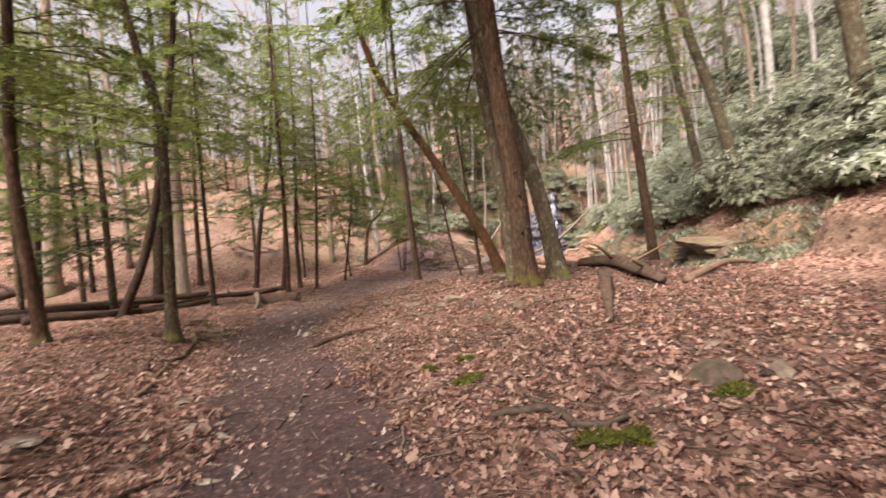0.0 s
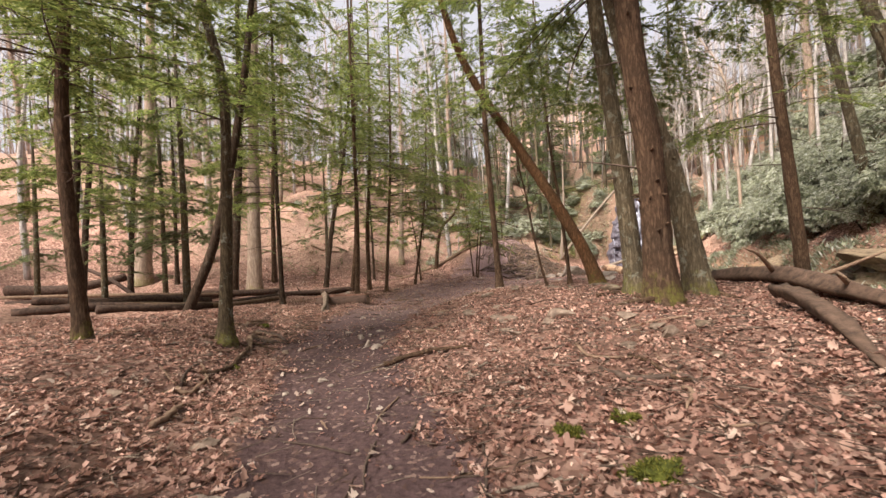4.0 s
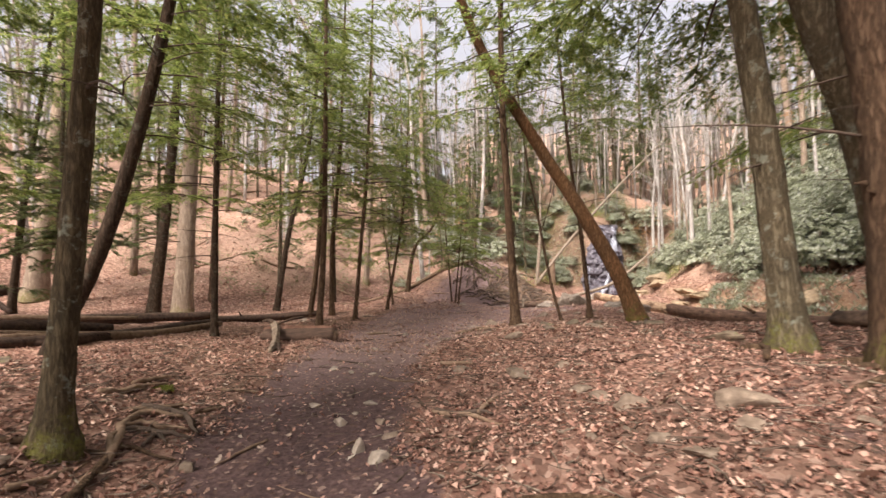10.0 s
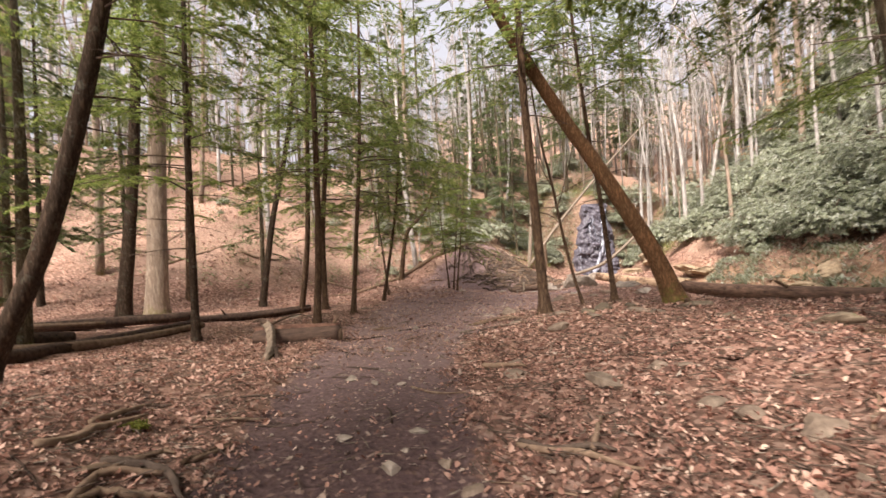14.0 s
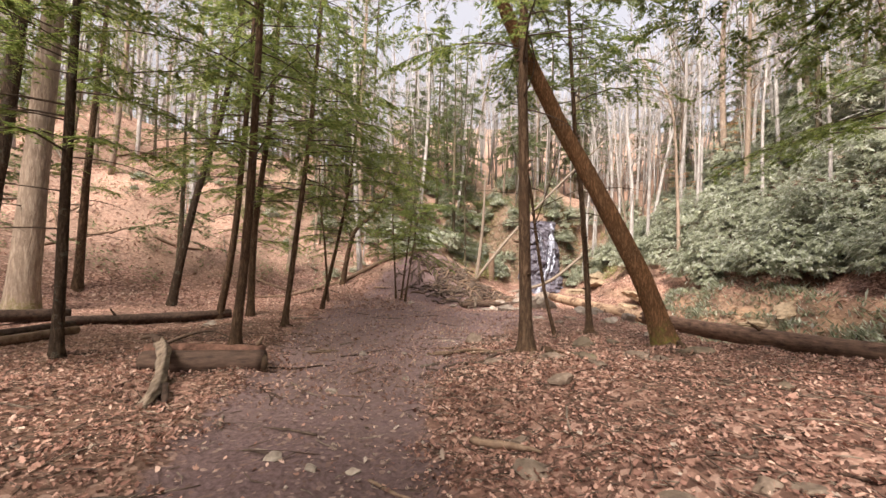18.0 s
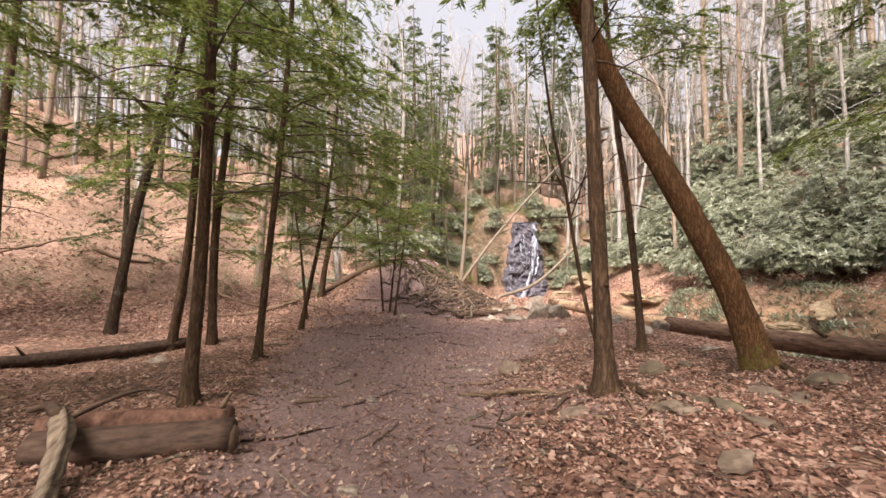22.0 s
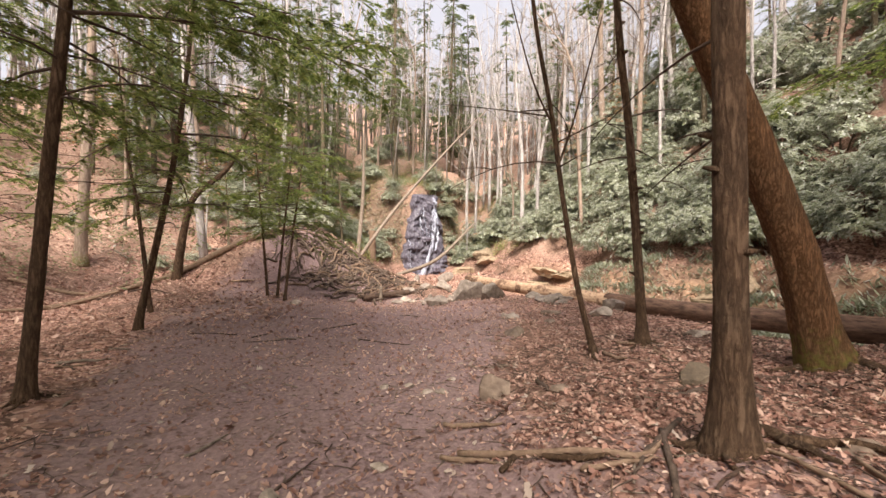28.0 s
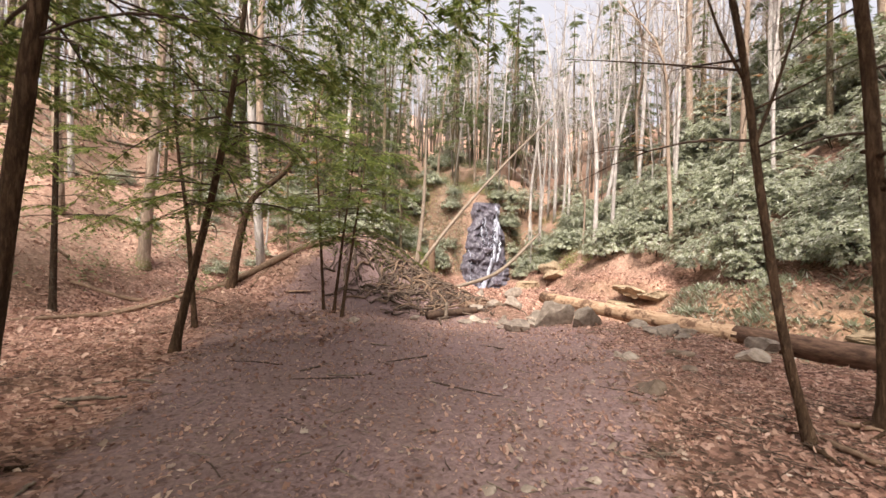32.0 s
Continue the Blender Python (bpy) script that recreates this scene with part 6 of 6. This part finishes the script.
for k, (x, y, w, h, turn) in enumerate(((2.0, 20.9, 0.75, 0.85, -25), (2.3, 20.1, 0.55, 0.5, 10), (2.6, 21.3, 0.5, 0.3, 40), (1.2, 20.8, 0.5, 0.26, 0), (3.3, 19.0, 0.5, 0.25, 10), (3.6, 17.6, 0.45, 0.22, 60), (2.9, 22.4, 0.6, 0.3, 0), (3.4, 23.6, 0.5, 0.28, 20), (4.2, 26.4, 0.7, 0.4, 70), (3.2, 26.0, 0.55, 0.3, 30), (5.4, 28.6, 0.8, 0.45, 10), (4.6, 29.8, 0.7, 0.4, 50), (2.2, 25.0, 0.5, 0.3, 0), (3.9, 20.4, 0.4, 0.2, 0))):
    me = rock_mesh("boulder", w, w * 0.72, h, 700 + k, M_COBBLE)
    solid("boulder", me, pose(x, y, ground(x, y) + h * 0.25, 4, -6, turn), "angular grey boulder at the edge of the stream bed", "boulder", "boulders by the stream")

for k, (x, y, w, h) in enumerate(((11.6, 37.0, 1.6, 1.0), (12.4, 35.8, 1.5, 1.0), (10.6, 36.3, 1.1, 0.6), (11.9, 34.5, 1.4, 0.8))):
    me = rock_mesh("boulder", w, w * 0.8, h, 760 + k, M_LEDGE, 3)
    solid("boulder", me, pose(x, y, ground(x, y) + h * 0.2, 4, -6, 50 * k), "sandy boulder with yellow-green moss below the waterfall", "boulder", "boulders by the stream")

rk = np.random.default_rng(61)
for k in range(34):
    u = rk.uniform(0, 1)
    x, y, w = 1.3 + 2.2 * u + rk.normal(0, 0.35), 23.2 - 5.2 * u + rk.normal(0, 0.5), rk.uniform(0.14, 0.42)
    me = rock_mesh("cobble", w, w * rk.uniform(0.6, 0.9), w * rk.uniform(0.35, 0.6), int(rk.integers(1e6)), (M_COBBLE, M_STONE_PALE, M_COBBLE)[k % 3])
    solid("cobble", me, pose(x, y, ground(x, y) + w * 0.06, rk.uniform(-10, 10), rk.uniform(-10, 10), rk.uniform(0, 360)), "pale grey cobble washed up beside the fallen trunk", "stone", "cobbles by the stream")

# ledges of the undercut bank
rl = np.random.default_rng(9)
yy = 11.5
while yy < 27:
    w = rl.uniform(0.8, 1.9)
    for zz in (0.3, 0.8):
        if rl.random() < 0.55:
            x = bank_edge(yy) + 0.1 + rl.uniform(-0.15, 0.15) + (0.1 if zz > 0.6 else -0.1)
            me = rock_mesh("ledge", rl.uniform(0.7, 1.2), w * rl.uniform(0.5, 1.1), rl.uniform(0.2, 0.5), int(rl.integers(1e6)), M_LEDGE, 3, 0.35)
            solid("rock_ledge", me, pose(x, yy, ground(bank_edge(yy) - 0.6, yy) + zz + rl.uniform(-0.1, 0.1), rl.uniform(-4, 4), rl.uniform(-6, 6), rl.uniform(-8, 8)), "layered sandy rock ledge jutting from the stream bank", "rock", "ledges of the bank")
    yy += w * 0.95


# ---- roots and sticks on the ground ----
def ground_wood(name, pts, r, mat, label, seed, category, lift=0.4):
    rng = np.random.default_rng(seed)
    line = bend([(x, y, 0) for x, y in pts], 12)
    line[:, :2] += rng.normal(0, r * 0.35, (12, 2))
    line[:, 2] = [ground(x, y) for x, y in line[:, :2]]
    line[:, 2] += r * lift + rng.uniform(0, r * 0.6, 12)
    o = line[0].copy()
    v, f = tube(line - o, [r, r * 1.1, r * 0.9, r * 0.35], 8, 0.14, rng)
    solid(name, mesh_of(name, v, f, mat), pose(*o), label, category)


ROOT = "twisted brown surface root above the trodden soil"
STICK = "thin broken stick lying on the ground"
surface_seed = 800


def surface_root(pts, r, mat=None):
    global surface_seed
    surface_seed += 1
    ground_wood("exposed_root", pts, r * 0.85, mat or (M_DEAD, M_BARK, M_DEAD, M_DEAD, M_TWIG)[surface_seed % 5], ROOT, surface_seed, "root", 1.05)


def surface_stick(pts, r):
    global surface_seed
    surface_seed += 1
    ground_wood("stick", pts, r * 0.8, (M_DEAD, M_GREYWOOD)[surface_seed % 2], STICK, surface_seed, "stick", 1.0)


surface_root([(-2.11, 2.21), (-2.21, 2.41), (-2.27, 2.61), (-2.2, 2.76), (-2.15, 2.98), (-2.04, 3.04)], 0.022)
surface_root([(-3.25, 2.7), (-3.04, 2.46), (-2.84, 2.29)], 0.02, M_DEAD)
surface_root([(-3.31, 2.75), (-3.18, 2.74), (-3.02, 2.81)], 0.016, M_DEAD)
surface_root([(0.07, 3.21), (0.31, 3.13), (0.51, 3.09), (0.6, 2.87), (0.88, 2.88), (1.13, 2.84)], 0.032, M_TWIG)
surface_root([(0.36, 3.64), (0.43, 3.2), (0.53, 3.07)], 0.022, M_TWIG)
surface_root([(0.34, 2.72), (0.42, 2.52), (0.44, 2.3)], 0.018, M_TWIG)
surface_root([(-3.43, 4.62), (-3.48, 4.84), (-3.55, 5.02), (-3.48, 5.17)], 0.027)
surface_root([(-3.84, 5.34), (-3.74, 5.35), (-3.78, 5.55), (-3.86, 5.85)], 0.026)
surface_root([(-3.87, 5.4), (-4.0, 5.65), (-4.17, 6.07)], 0.018)
surface_root([(-4.13, 6.02), (-3.88, 5.76), (-3.73, 5.62)], 0.019)
surface_root([(-3.91, 5.76), (-3.88, 6.12), (-4.24, 6.85), (-4.47, 7.52), (-4.04, 7.46)], 0.033)
surface_root([(-4.51, 6.77), (-4.49, 7.25)], 0.019)
surface_root([(-4.44, 7.39), (-4.81, 8.07), (-4.45, 8.25)], 0.034)
surface_root([(-4.88, 8.25), (-4.55, 8.27), (-4.17, 7.93)], 0.032)
surface_root([(-5.39, 8.74), (-5.32, 9.4)], 0.028)
surface_root([(-2.18, 6.52), (-1.9, 6.66), (-1.52, 6.73), (-1.17, 6.59)], 0.032)
surface_root([(-2.26, 8.31), (-1.67, 7.78)], 0.022)
surface_root([(-1.55, 5.93), (-1.46, 5.56)], 0.019)
surface_root([(-0.38, 6.42), (-0.14, 6.41), (0.06, 6.33)], 0.014)
surface_root([(-0.04, 6.32), (-0.01, 5.91), (0.19, 5.69), (0.38, 5.53)], 0.018)
surface_root([(0.31, 5.65), (0.38, 5.22), (0.46, 5.06), (0.56, 4.98)], 0.019)
surface_root([(0.47, 5.51), (0.47, 5.19), (0.58, 5.01)], 0.014)
surface_root([(0.13, 5.08), (0.33, 5.13)], 0.014)
surface_root([(0.44, 5.08), (0.65, 5.33)], 0.012)
surface_root([(0.46, 4.91), (0.48, 4.82), (0.37, 4.66)], 0.02)
surface_root([(0.59, 8.21), (1.1, 8.96), (1.65, 9.78)], 0.036)
surface_root([(-4.36, 7.12), (-4.43, 7.35), (-4.61, 7.61), (-4.69, 7.78)], 0.029)
surface_root([(-4.73, 7.78), (-4.63, 8.0), (-4.28, 7.98)], 0.031)
surface_root([(-4.38, 7.61), (-4.45, 7.83), (-4.26, 7.7)], 0.019)
surface_root([(-4.91, 8.11), (-4.8, 8.31), (-4.66, 8.67)], 0.023)
surface_root([(-4.45, 8.34), (-4.3, 8.74)], 0.018)
surface_root([(-5.26, 8.22), (-5.28, 8.72), (-5.21, 9.13)], 0.031)
surface_root([(-4.78, 9.22), (-4.26, 9.3)], 0.016)
surface_root([(-2.23, 8.34), (-2.1, 8.17), (-1.89, 8.08), (-1.74, 7.97)], 0.026)
surface_root([(-1.85, 8.03), (-1.67, 8.4)], 0.02)
surface_root([(-1.95, 7.47), (-1.89, 7.64), (-1.77, 7.76)], 0.016)
surface_root([(-2.28, 10.41), (-1.87, 9.97)], 0.032)
surface_root([(-4.82, 8.05), (-4.78, 8.28), (-4.71, 8.54), (-4.59, 8.5)], 0.021)
surface_root([(-4.68, 7.71), (-4.63, 7.9), (-4.38, 7.87), (-4.16, 7.83)], 0.025)
surface_root([(-4.46, 8.34), (-4.37, 8.49), (-4.29, 8.72)], 0.016)
surface_root([(-0.58, 13.2), (-0.52, 12.82), (-0.35, 12.62), (-0.4, 12.16)], 0.029)
surface_root([(-2.1, 14.12), (-1.74, 13.67), (-1.38, 13.24), (-0.87, 13.41)], 0.026)
surface_root([(-4.1, 14.55), (-3.69, 14.49)], 0.018)
surface_root([(-0.94, 13.41), (-1.45, 12.98), (-1.7, 12.88)], 0.024)
surface_root([(-0.71, 13.11), (-1.19, 12.11), (-1.46, 11.7)], 0.018)
surface_root([(-2.0, 13.75), (-1.81, 13.8), (-1.67, 13.45), (-1.43, 13.31)], 0.024)
surface_root([(-2.22, 14.16), (-1.96, 13.85)], 0.021)
surface_root([(-1.95, 14.6), (-1.65, 14.22)], 0.021)
surface_root([(-2.07, 12.99), (-1.89, 13.04), (-1.72, 12.94), (-1.55, 12.83)], 0.02)
surface_root([(-1.72, 13.39), (-1.53, 13.25), (-1.29, 13.19)], 0.019)
surface_root([(-0.52, 13.33), (-0.53, 13.01), (-0.78, 12.56)], 0.038)
surface_root([(-1.45, 12.42), (-1.35, 12.21)], 0.018)
surface_root([(-0.55, 12.59), (-1.06, 12.16), (-1.29, 12.01)], 0.018)
surface_root([(-0.65, 13.47), (-1.13, 13.31), (-1.54, 13.17)], 0.022)
surface_root([(0.63, 15.28), (0.43, 14.93), (0.42, 14.75)], 0.024)
surface_root([(0.42, 15.31), (0.24, 15.0)], 0.02)
surface_root([(1.04, 14.88), (0.82, 14.55)], 0.024)
surface_root([(1.05, 15.43), (1.09, 15.14)], 0.022)
surface_root([(-0.82, 14.82), (-0.89, 14.6), (-0.95, 14.49)], 0.022)
surface_stick([(-3.37, 12.86), (-3.03, 13.4)], 0.014)
surface_stick([(-2.42, 13.2), (-2.11, 13.4)], 0.021)
surface_stick([(-4.19, 14.34), (-3.84, 14.42)], 0.021)
surface_stick([(-2.42, 13.18), (-2.12, 13.36)], 0.015)
surface_stick([(-5.59, 15.21), (-5.38, 15.34)], 0.02)
surface_stick([(-5.31, 18.35), (-4.78, 18.31)], 0.022)
surface_stick([(-5.29, 18.14), (-5.0, 18.24)], 0.016)
surface_stick([(-2.97, 16.28), (-2.85, 16.09)], 0.011)
surface_stick([(-1.6, 2.49), (-1.37, 2.58)], 0.006)
surface_stick([(-0.73, 3.29), (-0.57, 3.39)], 0.01)
surface_stick([(-2.28, 5.03), (-2.14, 4.85)], 0.011)
surface_stick([(-1.84, 5.12), (-1.69, 4.91)], 0.008)
rs = np.random.default_rng(77)
for k in range(330):
    x, y = rs.uniform(-8, 4.5), rs.uniform(1.5, 23) if k % 2 else rs.uniform(3, 14)
    az, ln = rs.uniform(0, 6.28), rs.uniform(0.15, 0.9)
    ground_wood("stick", [(x, y), (x + ln * 0.5 * math.cos(az), y + ln * 0.5 * math.sin(az)), (x + ln * math.cos(az + 0.08), y + ln * math.sin(az + 0.08))], rs.uniform(0.004, 0.012), (M_DEAD, M_TWIG, M_LOG, M_GREYWOOD)[k % 4], STICK, 900 + k, "stick", 0.8)
for k in range(16):
    x, y = rs.uniform(-1.8, 2.2), rs.uniform(4.5, 14)
    if x < trail_x(y) + 1.2:
        continue
    az, ln = rs.uniform(0, 6.28), rs.uniform(0.4, 1.3)
    ground_wood("exposed_root", [(x, y), (x + ln * 0.4 * math.cos(az), y + ln * 0.4 * math.sin(az)), (x + ln * 0.7 * math.cos(az + 0.5), y + ln * 0.7 * math.sin(az + 0.5)), (x + ln * math.cos(az + 0.2), y + ln * math.sin(az + 0.2))],
                rs.uniform(0.012, 0.028), (M_LOG, M_TWIG)[k % 2], ROOT, 1200 + k, "root", 0.2)
# moss cushions
def moss_cushion(x, y, w, seed):
    """A lumpy cushion set all over with short upright shoots."""
    rng = np.random.default_rng(seed)
    base = rock_mesh("moss", w, w * 0.62, w * 0.34, seed, M_MOSS, 3, 0.5)
    co = np.array([v.co for v in base.vertices])
    co = co[co[:, 2] > -0.02]
    at = co[rng.integers(0, len(co), 900)] + rng.normal(0, w * 0.03, (900, 3))
    d = at * np.array([1.0, 1.0, 1.5]) / w + np.array([0, 0, 0.5]) + rng.normal(0, 0.35, (900, 3))
    v, f = blades(at, d, rng.normal(size=(900, 3)), rng.uniform(0.012, 0.035, 900), rng.uniform(0.003, 0.006, 900), 0.1)
    e = thing("moss_cushion", x, y, ground(x, y) + 0.01, "lumpy yellow-green moss cushion on a root", "moss")
    part("cushion", base, e)
    part("moss_fuzz", mesh_of("moss_fuzz", v, f, M_MOSS_TIP, False), e)["kind"] = "stuff"


for k, (x, y, w) in enumerate(((0.70, 2.72, 0.26), (0.86, 2.68, 0.2), (-0.05, 4.05, 0.24), (-0.38, 4.5, 0.15), (-3.95, 6.3, 0.16), (1.58, 2.85, 0.17), (-5.2, 8.9, 0.16), (0.0, 4.62, 0.18))):
    moss_cushion(x, y, w, 950 + k)


# ---- fallen leaves ----
def leaf_litter(name, x, y, seed, lo, hi, label, mat=None, lobed=False):
    """Curled dead leaves lying about; one sheet of many. lobed: whole oak and maple leaves, else scraps."""
    rng = np.random.default_rng(seed)
    k = len(x)
    z = land(x, y) + rng.uniform(0.003, 0.025, k)
    az = rng.uniform(0, 6.28, k)
    tilt = rng.normal(0, 0.42, (k, 2))
    a = np.stack([np.cos(az), np.sin(az), tilt[:, 0]], 1)
    s = np.stack([-np.sin(az), np.cos(az), tilt[:, 1]], 1)
    up = np.cross(a, s)
    L = rng.uniform(lo, hi, k)[:, None]
    W = L * rng.uniform(0.28, 0.5, k)[:, None] if lobed else L * rng.uniform(0.1, 0.42, k)[:, None]
    c = rng.uniform(-0.6, 1.2, k)[:, None]
    along, wide = ((0.0, 0.16, 0.3, 0.46, 0.58, 0.78, 1.0), (0.0, 0.62, 0.3, 1.0, 0.45, 0.62, 0.0)) if lobed else ((0.0, 0.3, 0.72, 1.0), (0.0, 1.0, 0.75, 0.0))
    p = np.stack([x, y, z], 1)
    n = len(along)
    rim = [(u, w) for u, w in zip(along, wide)] + [(u, -w) for u, w in zip(along[-2:0:-1], wide[-2:0:-1])]
    v = np.stack([p + a * L * u + s * W * w + up * (W * c * abs(w) + L * c * 0.5 * (u - 0.5) ** 2) for u, w in rim], 1)
    v = v + rng.normal(0, 1, v.shape) * (L * np.array([[0.05, 0.05, 0.065]]))[:, None]
    i = np.arange(k)[:, None] * len(rim)
    f = np.concatenate([i + np.arange(n)[None], i + np.array([[0, *range(n - 1, len(rim))]])], 0)
    solid(name, mesh_of(name, v.reshape(-1, 3), f, mat or M_LITTER, False), Matrix(), label, "leaves", "", "stuff")


rq = np.random.default_rng(33)


def scatter(count, xa, xb, ya, yb, on_trail, fade=None):
    x, y = rq.uniform(xa, xb, count), rq.uniform(ya, yb, count)
    half = trail_half(y)
    off = np.abs(x - trail_x(y)) + 0.12 * np.sin(5 * y + 2 * x) + 0.1 * np.sin(11 * y)
    keep = rq.random(count) < np.where(y > 16, np.maximum(on_trail, smooth(half * 0.3, half * 1.7, off)), np.maximum(on_trail, smooth(half * 0.75, half * 1.25, off)))
    clump = 0.5 + 0.3 * np.sin(1.7 * x + 0.6 * y) * np.sin(2.3 * y - 0.8 * x + 1) + 0.3 * np.sin(5.1 * x + 2.6 * y) * np.sin(6.3 * y - 3.8 * x + 1)
    keep &= rq.random(count) < np.where((x < trail_x(y)) & (y > 9.5) & (y < 26), 0.75, 1.0)
    keep &= rq.random(count) < (0.3 + 0.7 * clump) * (1 - 0.7 * np.clip(bare_patch(x, y), 0, 1))
    keep &= rq.random(count) < 1 - 0.85 * np.exp(-(((x + 0.1) / 2.4) ** 2 + ((y - 27.4) / 2.0) ** 2))
    if fade:
        keep &= rq.random(count) < 1 - smooth(*fade, y)
    return x[keep], y[keep]


LITTER = "thick litter of curled brown and pinkish dead leaves"
leaf_litter("fallen_leaves", *scatter(270000, -9, 4.6, 0.6, 14, 0.05), 1, 0.012, 0.048, LITTER)
leaf_litter("fallen_leaves", *scatter(140000, -9, 4.6, 11.5, 26, 0.6), 2, 0.012, 0.055, "thin scatter of brown dead leaves on bare soil", M_LITTER_DRY_LIT)
leaf_litter("fallen_leaves", *scatter(26000, -4, 4.4, 0.6, 7.5, 0.015, (2.5, 7.5)), 3, 0.04, 0.09, "whole tan and pinkish dead leaves lying loose on the litter", M_LITTER_DRY_LIT, True)
leaf_litter("fallen_leaves", *scatter(44000, -7.5, 4.4, 3.5, 15, 0.03), 7, 0.024, 0.06, LITTER, None, True)
leaf_litter("fallen_leaves", *scatter(9000, -7.5, 3, 11, 20, 0.35), 8, 0.03, 0.08, "thin scatter of brown dead leaves on bare soil", M_LITTER_DRY_LIT, True)
leaf_litter("fallen_leaves", *scatter(46000, -24, -2, 20, 40, 1.0), 4, 0.06, 0.14, "pale orange-brown leaf litter covering the hillside", M_LITTER_DRY_LIT)
leaf_litter("fallen_leaves", *scatter(34000, -4, 17, 26, 47, 1.0), 5, 0.07, 0.14, "pale orange-brown leaf litter above the waterfall", M_LITTER_DRY_LIT)
leaf_litter("fallen_leaves", *scatter(30000, 4.2, 10.5, 6, 31, 1.0), 6, 0.045, 0.10, "brown dead leaves on the sandy stream bed", M_LITTER_DRY_LIT)

leaf_litter("fallen_leaves", *scatter(1300, -5, 0.2, 1.0, 18, 0.8), 9, 0.04, 0.08, "pale bleached dead leaves scattered on the trail", M_LITTER_PALE, True)


def twig_litter(name, x, y, seed, mat, label):
    """Short broken twigs lying among the leaves, three-sided, in one sheet."""
    rng = np.random.default_rng(seed)
    k = len(x)
    az, ln, r = rng.uniform(0, 6.28, k), rng.uniform(0.03, 0.26, k), rng.uniform(0.0018, 0.006, k)
    a = np.stack([np.cos(az), np.sin(az), rng.normal(0, 0.08, k)], 1) * ln[:, None]
    s = np.stack([-np.sin(az), np.cos(az), np.zeros(k)], 1) * r[:, None]
    u = np.array([0, 0, 1.0]) * r[:, None] * 1.6
    p = np.stack([x, y, land(x, y) + 0.008 + rng.uniform(0, 0.022, k)], 1)
    bow = s * rng.normal(0, 3, k)[:, None]
    rings = [[p + d + q * e for e in (s, -s, u)] for d, q in ((0 * a, 1.0), (a * 0.5 + bow, 0.9), (a, 0.4))]
    v = np.stack([w for ring in rings for w in ring], 1)
    i = np.arange(k)[:, None] * 9
    f = np.concatenate([i + np.array([[b + j, b + (j + 1) % 3, b + 3 + (j + 1) % 3, b + 3 + j]]) for b in (0, 3) for j in range(3)], 0)
    solid(name, mesh_of(name, v.reshape(-1, 3), f, mat, False), Matrix(), label, "twigs", "", "stuff")


twig_litter("twig_litter", *scatter(30000, -8, 4.4, 0.8, 16, 0.1), 51, M_TWIG, "small dark broken twigs among the dead leaves")
twig_litter("twig_litter", *scatter(8000, -8, 4.4, 0.8, 22, 0.3), 52, M_GREYWOOD, "small pale broken twigs among the dead leaves")

# pebbles on the trail
kx = rq.uniform(0.5, 24, 420)
px = trail_x(kx) + rq.normal(0, 0.75, 420) * trail_half(kx)
pm = rock_mesh("pebble", 1, 0.8, 0.6, 5, M_STONE_PALE, 1)
pco = np.array([v.co for v in pm.vertices])
pfa = np.array([p.vertices[:] for p in pm.polygons])
sz = 0.007 + 0.03 * rq.random(420) ** 3
pv = pco[None] * sz[:, None, None] + np.stack([px, kx, land(px, kx) + sz * 0.15], 1)[:, None]
pf = (pfa[None] + (np.arange(420) * len(pco))[:, None, None]).reshape(-1, 3)
solid("pebbles", mesh_of("pebbles", pv.reshape(-1, 3), pf, M_STONE_PALE), Matrix(), "small pale pebbles strewn over the dirt trail", "pebbles", "", "stuff")
bpy.data.meshes.remove(pm)
